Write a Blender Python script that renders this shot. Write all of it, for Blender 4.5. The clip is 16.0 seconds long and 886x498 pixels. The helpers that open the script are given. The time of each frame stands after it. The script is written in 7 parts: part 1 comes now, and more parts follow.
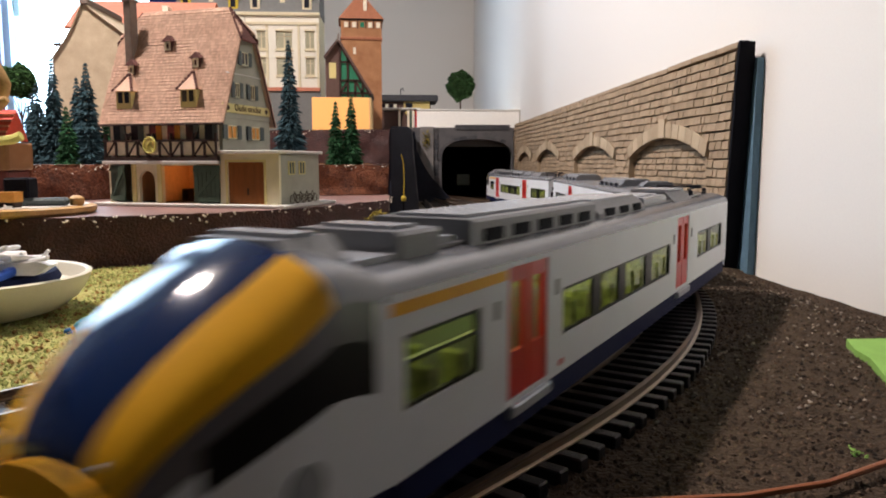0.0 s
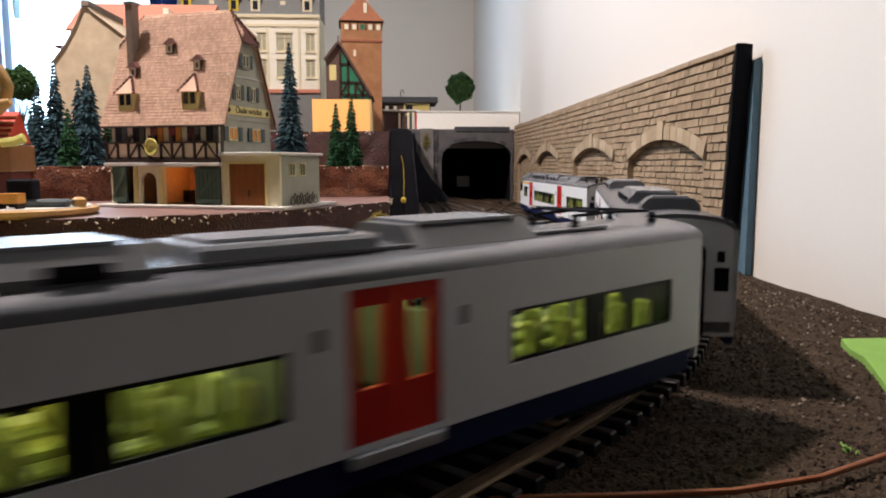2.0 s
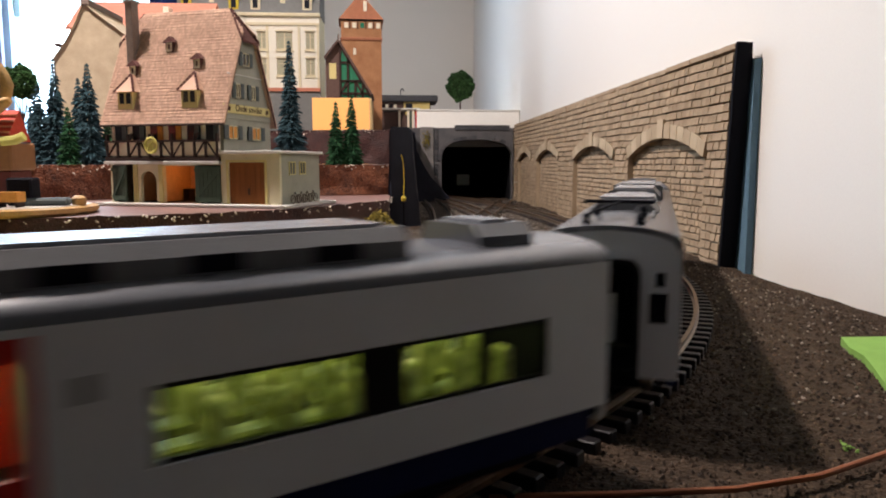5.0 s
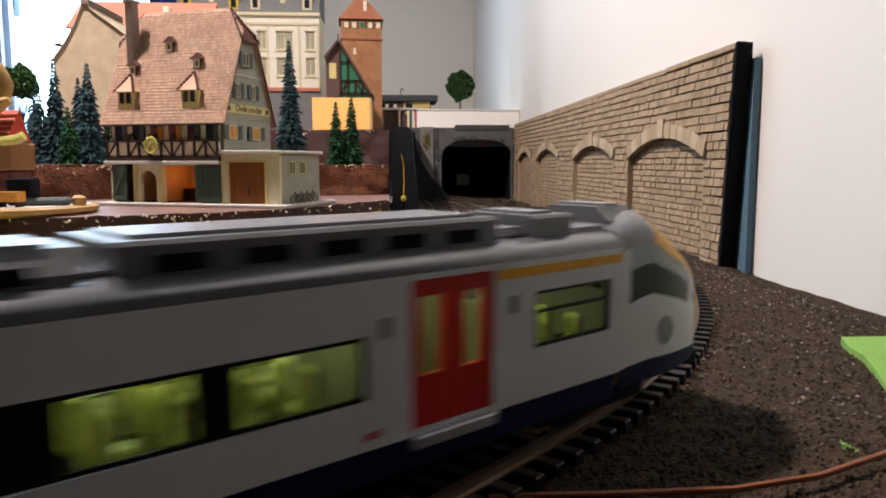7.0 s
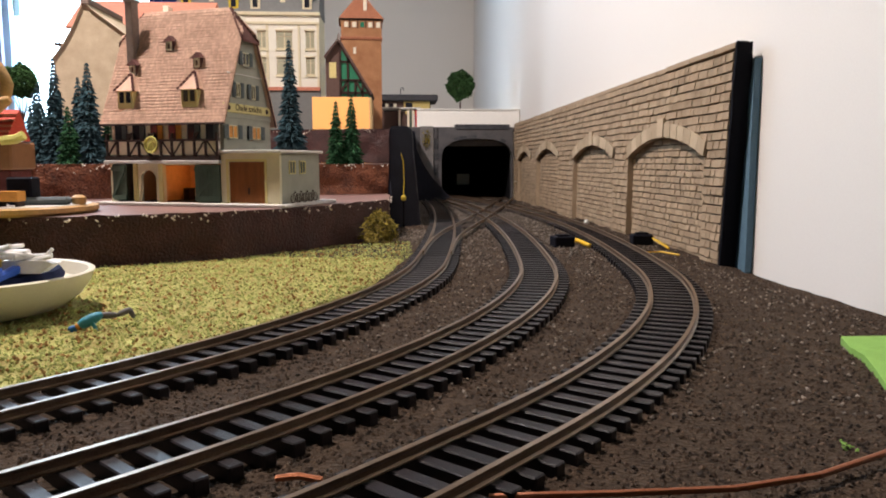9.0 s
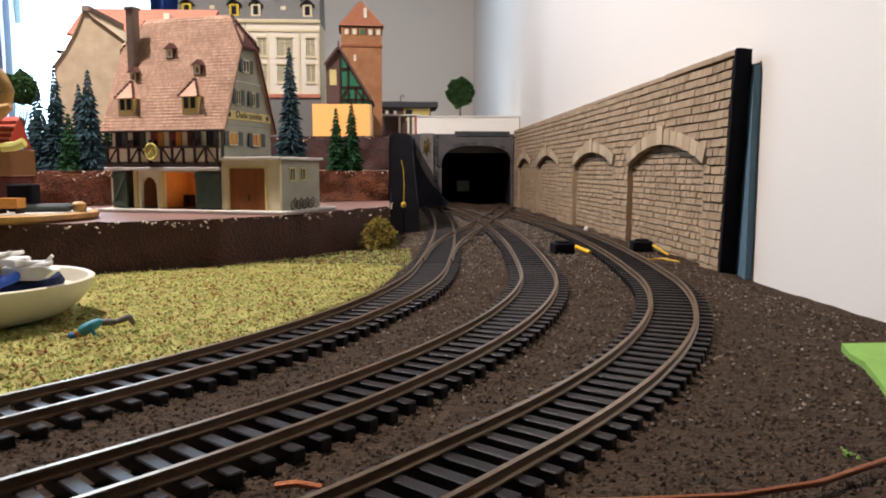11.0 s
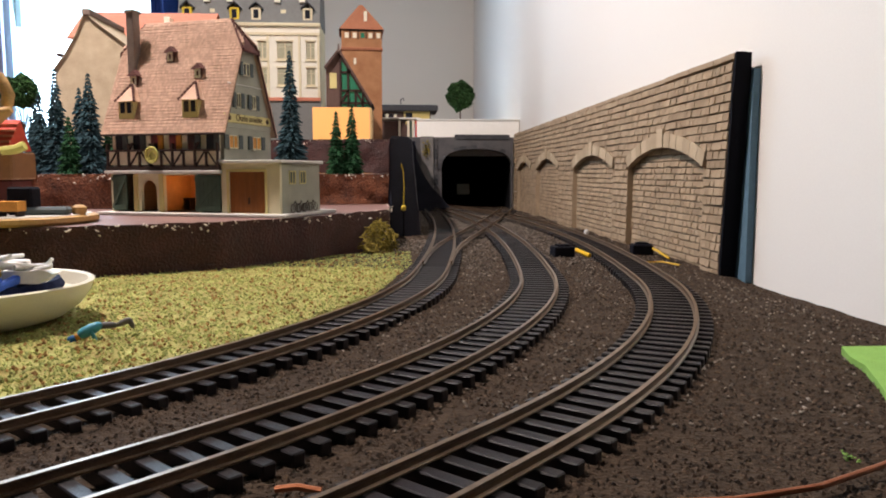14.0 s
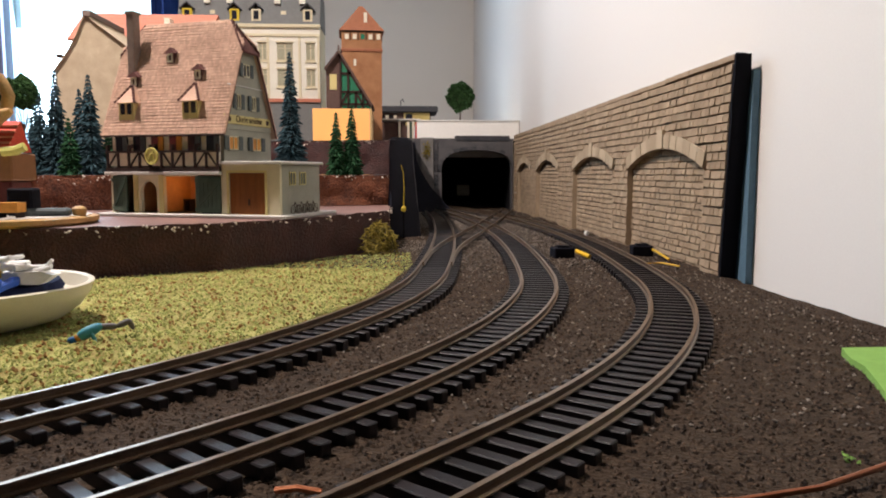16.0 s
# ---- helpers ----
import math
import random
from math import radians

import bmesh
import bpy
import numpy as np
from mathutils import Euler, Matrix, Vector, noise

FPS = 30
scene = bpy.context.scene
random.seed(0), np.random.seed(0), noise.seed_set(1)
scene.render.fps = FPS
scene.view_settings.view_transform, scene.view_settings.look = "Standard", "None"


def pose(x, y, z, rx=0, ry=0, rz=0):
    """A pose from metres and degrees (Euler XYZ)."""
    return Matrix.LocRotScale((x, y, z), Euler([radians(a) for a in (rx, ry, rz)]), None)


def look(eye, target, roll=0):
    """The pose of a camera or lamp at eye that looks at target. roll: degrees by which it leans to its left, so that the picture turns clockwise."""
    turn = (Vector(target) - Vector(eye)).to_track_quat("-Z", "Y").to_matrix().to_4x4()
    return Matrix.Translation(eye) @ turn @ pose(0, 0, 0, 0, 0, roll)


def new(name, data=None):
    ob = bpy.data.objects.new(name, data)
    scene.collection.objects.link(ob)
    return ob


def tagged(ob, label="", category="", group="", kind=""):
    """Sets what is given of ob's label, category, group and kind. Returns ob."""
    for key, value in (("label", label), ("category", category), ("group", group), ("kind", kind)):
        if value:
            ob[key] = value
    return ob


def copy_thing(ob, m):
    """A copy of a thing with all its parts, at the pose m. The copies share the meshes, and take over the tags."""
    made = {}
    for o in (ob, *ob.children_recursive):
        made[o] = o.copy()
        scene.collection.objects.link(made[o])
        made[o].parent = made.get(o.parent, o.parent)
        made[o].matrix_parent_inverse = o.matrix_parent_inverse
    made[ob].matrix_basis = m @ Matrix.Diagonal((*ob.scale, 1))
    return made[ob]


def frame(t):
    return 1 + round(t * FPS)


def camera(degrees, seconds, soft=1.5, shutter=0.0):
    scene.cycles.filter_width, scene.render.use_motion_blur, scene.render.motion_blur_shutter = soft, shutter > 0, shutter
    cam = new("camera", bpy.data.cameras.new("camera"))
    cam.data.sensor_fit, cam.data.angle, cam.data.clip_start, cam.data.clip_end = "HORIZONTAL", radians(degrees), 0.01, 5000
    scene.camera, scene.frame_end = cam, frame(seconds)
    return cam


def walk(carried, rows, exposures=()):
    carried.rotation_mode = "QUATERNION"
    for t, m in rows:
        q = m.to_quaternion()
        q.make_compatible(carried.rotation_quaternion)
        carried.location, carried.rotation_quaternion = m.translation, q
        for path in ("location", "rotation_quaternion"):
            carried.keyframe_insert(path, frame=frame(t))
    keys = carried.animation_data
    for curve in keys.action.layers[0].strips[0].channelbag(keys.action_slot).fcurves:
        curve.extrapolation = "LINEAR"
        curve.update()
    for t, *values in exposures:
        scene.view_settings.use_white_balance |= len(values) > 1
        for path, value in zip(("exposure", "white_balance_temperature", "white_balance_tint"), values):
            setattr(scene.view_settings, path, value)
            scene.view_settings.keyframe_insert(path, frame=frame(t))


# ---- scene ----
# the lens and the way of the camera, which stands on the baseboard and nods a little
PITCH = [(0.0, -6.67), (0.25, -6.6), (0.5, -6.41), (1.0, -6.33), (1.5, -6.37), (2.0, -6.54), (2.5, -6.46), (3.0, -6.33),
         (3.5, -6.46), (4.0, -6.59), (6.5, -6.67), (7.0, -6.67), (7.5, -6.46), (8.0, -6.59), (8.5, -6.59),
         (9.0, -6.71), (9.6, -6.5), (11.5, -5.98), (12.0, -5.68), (12.5, -5.59), (13.0, -5.81), (13.5, -5.98),
         (14.0, -5.94), (14.5, -4.86), (15.0, -5.33), (15.5, -5.77), (16.0, -5.85)]
EYE = (0.0, 0.0, 0.060)
cam = camera(62.0, 16.0, soft=1.9, shutter=0.8)
walk(cam, [(t, pose(EYE[0], EYE[1] + (0.003 if t == 0 else 0.002 if t == 0.25 else 0.0), EYE[2], 90 + p, 0, -3.6)) for t, p in PITCH],
     [(0.0, 0.0), (14.5, 0.0), (16.0, -0.08)])

# ---- light: a bright window behind the town, a warm pendant lamp over the board ----
world = bpy.data.worlds.new("world")
scene.world = world
world.use_nodes = True
wbg = world.node_tree.nodes["Background"]
sky = world.node_tree.nodes.new("ShaderNodeTexSky")
sky.sky_type = "NISHITA"
sky.sun_disc = False
sky.sun_elevation, sky.sun_rotation = radians(35), radians(140)
world.node_tree.links.new(sky.outputs[0], wbg.inputs[0])
wbg.inputs[1].default_value = 0.1


def area_lamp(name, m, sx, sy, watts, colour):
    d = bpy.data.lights.new(name, "AREA")
    d.shape, d.size, d.size_y, d.energy, d.color = "RECTANGLE", sx, sy, watts, colour
    ob = new(name, d)
    ob.matrix_world = m
    return ob


WX0, WX1, WZ0, WZ1, BACK, RIGHT = -0.985, -0.60, 0.05, 1.40, 1.98, 0.2065
VX0, VX1 = -1.72, -1.10
LEFT, FRONT, TOP, LOW = -1.9, -1.7, 1.5, -0.85
# the east wall stops at NICHE; the dark space beyond is added, unseen
EAST2, NICHE = 1.3, 0.12
area_lamp("window_light", look((-0.79, BACK - 0.045, 0.725), (-0.79, 0.0, 0.3)), 0.36, 1.26, 13, (0.56, 0.76, 1.0))
area_lamp("side_window_light", look((-1.41, BACK - 0.045, 0.725), (-1.41, 0.0, 0.3)), 0.58, 1.26, 20, (0.56, 0.76, 1.0))
LAMP = (-0.42, 0.53, 0.92)
area_lamp("pendant_light_glow", look(LAMP, (LAMP[0], LAMP[1], 0)), 0.06, 0.06, 19, (1.0, 0.870, 0.825))


# ---- materials ----
def material(name, c1, c2, rough=0.7, metal=0.0, scale=300, fine=2500, bump=0.3, depth=0.0004, spec=0.3, random_mix=0.0, extra=None,
             stretch=(1, 1, 1)):
    """Two colours mixed by a coarse and a fine noise, with relief from the fine one; scale is in bumps a metre."""
    m = bpy.data.materials.new(name)
    m.use_nodes = True
    nt = m.node_tree
    b = nt.nodes["Principled BSDF"]
    tc = nt.nodes.new("ShaderNodeTexCoord")
    mp = nt.nodes.new("ShaderNodeMapping")
    mp.inputs["Scale"].default_value = stretch
    nt.links.new(tc.outputs["Object"], mp.inputs["Vector"])
    n1, n2 = nt.nodes.new("ShaderNodeTexNoise"), nt.nodes.new("ShaderNodeTexNoise")
    for n, s, d in ((n1, scale, 3), (n2, fine, 2)):
        n.inputs["Scale"].default_value, n.inputs["Detail"].default_value = s, d
        nt.links.new(mp.outputs[0], n.inputs["Vector"])
    mix = nt.nodes.new("ShaderNodeMath")
    mix.operation = "MULTIPLY_ADD"
    mix.inputs[1].default_value = 0.45
    half = nt.nodes.new("ShaderNodeMath")
    half.operation = "MULTIPLY"
    half.inputs[1].default_value = 0.55
    nt.links.new(n1.outputs[0], half.inputs[0])
    nt.links.new(n2.outputs[0], mix.inputs[0])
    nt.links.new(half.outputs[0], mix.inputs[2])
    fac = mix.outputs[0]
    if random_mix:
        oi = nt.nodes.new("ShaderNodeObjectInfo")
        add = nt.nodes.new("ShaderNodeMath")
        add.operation = "MULTIPLY_ADD"
        add.inputs[1].default_value = random_mix
        nt.links.new(oi.outputs["Random"], add.inputs[0])
        sub = nt.nodes.new("ShaderNodeMath")
        sub.operation = "SUBTRACT"
        sub.inputs[1].default_value = random_mix / 2
        nt.links.new(fac, sub.inputs[0])
        nt.links.new(sub.outputs[0], add.inputs[2])
        fac = add.outputs[0]
    ramp = nt.nodes.new("ShaderNodeValToRGB")
    ramp.color_ramp.elements[0].position, ramp.color_ramp.elements[1].position = 0.3, 0.7
    ramp.color_ramp.elements[0].color, ramp.color_ramp.elements[1].color = (*c1, 1), (*c2, 1)
    if extra:
        e = ramp.color_ramp.elements.new(extra[0])
        e.color = (*extra[1], 1)
    nt.links.new(fac, ramp.inputs[0])
    nt.links.new(ramp.outputs[0], b.inputs["Base Color"])
    b.inputs["Roughness"].default_value, b.inputs["Metallic"].default_value = rough, metal
    b.inputs["Specular IOR Level"].default_value = spec
    if bump:
        bp = nt.nodes.new("ShaderNodeBump")
        bp.inputs["Strength"].default_value, bp.inputs["Distance"].default_value = bump, depth
        nt.links.new(n2.outputs[0], bp.inputs["Height"])
        nt.links.new(bp.outputs[0], b.inputs["Normal"])
    return m


def island_random(m, amount):
    """Shifts the brightness of each loose piece of a joined mesh."""
    nt = m.node_tree
    b = nt.nodes["Principled BSDF"]
    link = b.inputs["Base Color"].links[0]
    src = link.from_socket
    g = nt.nodes.new("ShaderNodeNewGeometry")
    hsv = nt.nodes.new("ShaderNodeHueSaturation")
    mr = nt.nodes.new("ShaderNodeMapRange")
    mr.inputs[3].default_value, mr.inputs[4].default_value = 1 - amount, 1 + amount
    nt.links.new(g.outputs["Random Per Island"], mr.inputs[0])
    nt.links.new(mr.outputs[0], hsv.inputs["Value"])
    nt.links.new(src, hsv.inputs["Color"])
    nt.links.new(hsv.outputs[0], b.inputs["Base Color"])
    return m


def plain(name, c, rough=0.5, metal=0.0, vary=0.12, **k):
    lo = tuple(max(0, v * (1 - vary)) for v in c)
    hi = tuple(min(1, v * (1 + vary)) for v in c)
    return material(name, lo, hi, rough, metal, **k)


def glass(name, c, rough=0.03):
    m = bpy.data.materials.new(name)
    m.use_nodes = True
    nt = m.node_tree
    b = nt.nodes["Principled BSDF"]
    b.inputs["Base Color"].default_value = (*c, 1)
    b.inputs["Roughness"].default_value = rough
    b.inputs["Transmission Weight"].default_value = 1.0
    b.inputs["IOR"].default_value = 1.1
    return m


def glow(name, c, strength):
    m = bpy.data.materials.new(name)
    m.use_nodes = True
    b = m.node_tree.nodes["Principled BSDF"]
    b.inputs["Base Color"].default_value = (*c, 1)
    b.inputs["Emission Color"].default_value = (*c, 1)
    b.inputs["Emission Strength"].default_value = strength
    return m


M = {}
M["wall_paint"] = plain("white_wall_paint", (0.73, 0.70, 0.655), 0.85, vary=0.03, scale=3, fine=900, bump=0.12, depth=0.0003)
# unseen walls and ceiling: dark colours chosen to cut bounced light
M["far_wall"] = plain("low_bounce_wall", (0.19, 0.17, 0.155), 0.9, vary=0.06, scale=3, fine=300)
M["ceiling"] = plain("low_bounce_ceiling", (0.36, 0.34, 0.31), 0.9, vary=0.03, scale=3, fine=300)
M["floor"] = plain("floor_wood", (0.25, 0.15, 0.08), 0.5, scale=8, fine=80)
M["gravel_bed"] = material("gravel_bed", (0.018, 0.0116, 0.0074), (0.070, 0.047, 0.030), 0.95, scale=160, fine=900, bump=1.0, depth=0.0012, spec=0.15)
M["stone_chip"] = island_random(material("stone_chips", (0.025, 0.0163, 0.0105), (0.090, 0.061, 0.041), 0.9, scale=600, fine=3000, bump=0.5, spec=0.2), 0.75)
M["pale_chip"] = island_random(material("pale_stone_chips", (0.12, 0.10, 0.082), (0.30, 0.255, 0.21), 0.9, scale=600, fine=3000, spec=0.2), 0.4)
M["rubble"] = island_random(material("grey_brown_rubble", (0.060, 0.050, 0.042), (0.20, 0.168, 0.138), 0.9, scale=600, fine=3000, spec=0.2), 0.6)
M["grass"] = material("grass_flock", (0.21, 0.235, 0.062), (0.45, 0.46, 0.16), 0.95, scale=120, fine=1100, bump=1.0, depth=0.001, spec=0.1,
                      extra=(0.34, (0.22, 0.15, 0.05)))
M["flock"] = island_random(material("grass_tufts", (0.215, 0.25, 0.07), (0.48, 0.50, 0.185), 0.95, scale=400, fine=3000, spec=0.1), 0.35)
M["flock_brown"] = island_random(material("dry_leaf_flock", (0.20, 0.115, 0.04), (0.36, 0.21, 0.08), 0.95, scale=400, fine=3000, spec=0.1), 0.4)
M["green_patch"] = plain("bright_green_mat", (0.21, 0.39, 0.085), 0.95, scale=300, fine=3000, bump=0.8)
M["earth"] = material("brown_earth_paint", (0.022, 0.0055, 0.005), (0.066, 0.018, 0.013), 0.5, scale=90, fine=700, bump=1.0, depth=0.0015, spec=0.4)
M["earth2"] = material("reddish_brown_earth", (0.040, 0.013, 0.007), (0.25, 0.088, 0.040), 0.75, scale=90, fine=600, bump=1.0, depth=0.0015)
M["chip_pale"] = plain("pale_chipped_foam", (0.55, 0.48, 0.40), 0.9, scale=900, fine=3000)
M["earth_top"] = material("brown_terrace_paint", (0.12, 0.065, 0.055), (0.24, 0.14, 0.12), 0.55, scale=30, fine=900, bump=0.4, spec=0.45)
M["mauer"] = material("cast_stone", (0.265, 0.190, 0.120), (0.40, 0.295, 0.195), 0.9, scale=60, fine=900, bump=0.9, depth=0.0008, random_mix=0.32, spec=0.2)
M["mauer_joint"] = plain("stone_joint", (0.17, 0.125, 0.085), 0.95, scale=200, fine=2000)
M["mauer_arch"] = material("pale_cast_stone", (0.36, 0.272, 0.178), (0.50, 0.39, 0.265), 0.9, scale=60, fine=1500, bump=0.4, random_mix=0.4, spec=0.2)
M["foam_dark"] = plain("black_foam_edge", (0.008, 0.008, 0.011), 0.95, spec=0.1, scale=200, fine=1500, bump=0.6)
M["blue_card"] = plain("blue_foam_sheet", (0.10, 0.18, 0.25), 0.7)
M["portal"] = material("dark_cast_stone", (0.034, 0.037, 0.043), (0.105, 0.100, 0.102), 0.75, scale=80, fine=1400, bump=0.5, random_mix=0.4)
M["wing"] = material("black_rock_paint", (0.004, 0.005, 0.011), (0.012, 0.014, 0.026), 0.7, scale=80, fine=1400, bump=0.6)
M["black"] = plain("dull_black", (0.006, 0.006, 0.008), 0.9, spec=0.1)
M["moss"] = island_random(plain("mossy_clump", (0.22, 0.17, 0.03), 0.9, vary=0.5, scale=500, fine=3000), 0.5)
M["rail"] = material("rail_steel", (0.155, 0.105, 0.068), (0.29, 0.21, 0.145), 0.32, 0.75, scale=120, fine=2500, bump=0.1, spec=0.5)
M["sleeper"] = plain("sleeper_plastic", (0.009, 0.007, 0.0085), 0.42, vary=0.4, random_mix=0.5, scale=400, fine=3000, bump=0.3, spec=0.25)
M["sleeper_dusty"] = plain("dusty_sleeper_plastic", (0.052, 0.042, 0.036), 0.85, vary=0.4, random_mix=0.5, scale=300, fine=3000, bump=0.4, spec=0.1)
M["white_card"] = plain("white_card", (0.92, 0.90, 0.84), 0.8, vary=0.03)


# ---- building blocks ----
def link_mesh(name, bm, mat, parent=None, label="", smooth=False):
    me = bpy.data.meshes.new(name)
    bmesh.ops.recalc_face_normals(bm, faces=bm.faces)
    if smooth:
        for f in bm.faces:
            f.smooth = True
    bm.to_mesh(me)
    bm.free()
    if smooth:
        me.set_sharp_from_angle(angle=radians(38))
    me.materials.append(mat)
    ob = new(name, me)
    if parent:
        ob.parent = parent
    if label:
        tagged(ob, label)
    return ob


def part(name, bm, mat, parent, label="", smooth=False):
    return link_mesh(name, bm, mat, parent, label, smooth)


def thing(name, m, label, category, group="", kind=""):
    ob = new(name)
    ob.empty_display_size = 0.01
    ob.matrix_world = m
    return tagged(ob, label, category, group, kind)


def piece(name, mesh, parent, m):
    """One more object on a shared mesh."""
    ob = new(name, mesh)
    ob.parent = parent
    ob.matrix_basis = m
    return ob


def shared(name, bm, mat):
    me = bpy.data.meshes.new(name)
    bmesh.ops.recalc_face_normals(bm, faces=bm.faces)
    bm.to_mesh(me)
    bm.free()
    me.materials.append(mat)
    return me


def box(bm, x0, x1, y0, y1, z0, z1, m=None, bevel=0.0):
    v = [bm.verts.new((x, y, z)) for x in (x0, x1) for y in (y0, y1) for z in (z0, z1)]
    fs = [bm.faces.new([v[i] for i in q]) for q in ((0, 1, 3, 2), (4, 6, 7, 5), (0, 4, 5, 1), (2, 3, 7, 6), (0, 2, 6, 4), (1, 5, 7, 3))]
    if bevel:
        es = {e for f in fs for e in f.edges}
        r = bmesh.ops.bevel(bm, geom=list(es), offset=bevel, segments=1, affect="EDGES")
        v = list({x for f in r["faces"] for x in f.verts} | {x for x in v if x.is_valid})
    if m is not None:
        bmesh.ops.transform(bm, matrix=m, verts=[x for x in v if x.is_valid])
    return bm


def B(*a, **k):
    return box(bmesh.new(), *a, **k)


def prism(bm, outline, a, b, axis="y"):
    """An outline of (u, w) pushed from a to b along an axis; u, w are the other two axes in order."""
    def put(u, w, s):
        return {"x": (s, u, w), "y": (u, s, w), "z": (u, w, s)}[axis]
    p = [bm.verts.new(put(u, w, a)) for u, w in outline]
    q = [bm.verts.new(put(u, w, b)) for u, w in outline]
    n = len(outline)
    bm.faces.new(p), bm.faces.new(q[::-1])
    for i in range(n):
        bm.faces.new((p[i], q[i], q[(i + 1) % n], p[(i + 1) % n]))
    return bm


def rod(bm, p, q, r, r2=None, n=8):
    p, q = Vector(p), Vector(q)
    r2 = r if r2 is None else r2
    m = (q - p).to_track_quat("Z", "Y").to_matrix()
    rings = []
    for c, rr in ((p, r), (q, r2)):
        rings.append([bm.verts.new(c + m @ Vector((rr * math.cos(2 * math.pi * i / n), rr * math.sin(2 * math.pi * i / n), 0))) for i in range(n)])
    for i in range(n):
        bm.faces.new((rings[0][i], rings[0][(i + 1) % n], rings[1][(i + 1) % n], rings[1][i]))
    bm.faces.new(rings[0][::-1]), bm.faces.new(rings[1])
    return bm


def tube(bm, pts, r, n=8):
    """A bent rod through points."""
    rings = []
    for i, p in enumerate(pts):
        d = (Vector(pts[min(i + 1, len(pts) - 1)]) - Vector(pts[max(i - 1, 0)])).normalized()
        m = d.to_track_quat("Z", "Y").to_matrix()
        rings.append([bm.verts.new(Vector(p) + m @ Vector((r * math.cos(2 * math.pi * k / n), r * math.sin(2 * math.pi * k / n), 0))) for k in range(n)])
    for a, b in zip(rings, rings[1:]):
        k0 = min(range(n), key=lambda k: (b[k].co - a[0].co).length)
        for k in range(n):
            bm.faces.new((a[k], a[(k + 1) % n], b[(k0 + k + 1) % n], b[(k0 + k) % n]))
    bm.faces.new(rings[0][::-1]), bm.faces.new(rings[-1])
    return bm


def spun(bm, profile, n=24, centre=(0, 0)):
    """A profile of (radius, height) turned round the z axis."""
    rings = [[bm.verts.new((centre[0] + r * math.cos(2 * math.pi * i / n), centre[1] + r * math.sin(2 * math.pi * i / n), z)) for i in range(n)] for r, z in profile]
    for a, b in zip(rings, rings[1:]):
        for i in range(n):
            bm.faces.new((a[i], a[(i + 1) % n], b[(i + 1) % n], b[i]))
    bm.faces.new(rings[0][::-1]), bm.faces.new(rings[-1])
    return bm


def holed(bm, u0, u1, w0, w1, holes, d0, d1, axis="y"):
    """A slab over u, w with rectangular holes through it, from depth d0 to d1 along an axis."""
    us = sorted({u0, u1, *[c for h in holes for c in h[:2] if u0 < c < u1]})
    ws = sorted({w0, w1, *[c for h in holes for c in h[2:] if w0 < c < w1]})

    def put(u, w, s):
        return {"x": (s, u, w), "y": (u, s, w), "z": (u, w, s)}[axis]
    vs = {}

    def vert(i, j, k):
        if (i, j, k) not in vs:
            vs[i, j, k] = bm.verts.new(put(us[i], ws[j], (d0, d1)[k]))
        return vs[i, j, k]

    def full(i, j):
        if not (0 <= i < len(us) - 1 and 0 <= j < len(ws) - 1):
            return False
        cu, cw = (us[i] + us[i + 1]) / 2, (ws[j] + ws[j + 1]) / 2
        return not any(h[0] < cu < h[1] and h[2] < cw < h[3] for h in holes)
    for i in range(len(us) - 1):
        for j in range(len(ws) - 1):
            if not full(i, j):
                continue
            for k in (0, 1):
                bm.faces.new([vert(i, j, k), vert(i + 1, j, k), vert(i + 1, j + 1, k), vert(i, j + 1, k)])
            for di, dj, e in ((-1, 0, ((i, j), (i, j + 1))), (1, 0, ((i + 1, j), (i + 1, j + 1))), (0, -1, ((i, j), (i + 1, j))), (0, 1, ((i, j + 1), (i + 1, j + 1)))):
                if not full(i + di, j + dj):
                    bm.faces.new([vert(*e[0], 0), vert(*e[1], 0), vert(*e[1], 1), vert(*e[0], 1)])
    return bm


# ---- track lines: a straight, a tight bend, a wide bend ----
class Line:
    def __init__(self, x, y, th, l0, r1, phi, r2, l2, back=0.0, rb=1.0, lb=0.0):
        self.back, self.rb, self.lb = back, rb, lb
        self.p, self.th, self.l0, self.r1, self.phi, self.r2, self.l2 = Vector((x, y)), th, l0, r1, phi, r2, l2
        self.la = l0 + r1 * phi
        self.end = self.la + l2

    def bend(self, q, h, r, s):
        a = s / r
        return q + r * Vector((math.sin(h + a) - math.sin(h), math.cos(h) - math.cos(h + a))), h + a

    def at(self, s):
        """Place and heading at s metres past the first point; before it the bend goes on, then a straight."""
        d = Vector((math.cos(self.th), math.sin(self.th)))
        if s < self.back and self.lb:
            a = max(s - self.back, -self.lb)
            q, h = self.bend(self.p + d * self.back, self.th, self.rb, a)
            return q + Vector((math.cos(h), math.sin(h))) * (s - self.back - a), h
        if s <= self.l0:
            return self.p + d * s, self.th
        q = self.p + d * self.l0
        if s <= self.la:
            return self.bend(q, self.th, self.r1, s - self.l0)
        q, h = self.bend(q, self.th, self.r1, self.la - self.l0)
        return self.bend(q, h, self.r2, s - self.la)


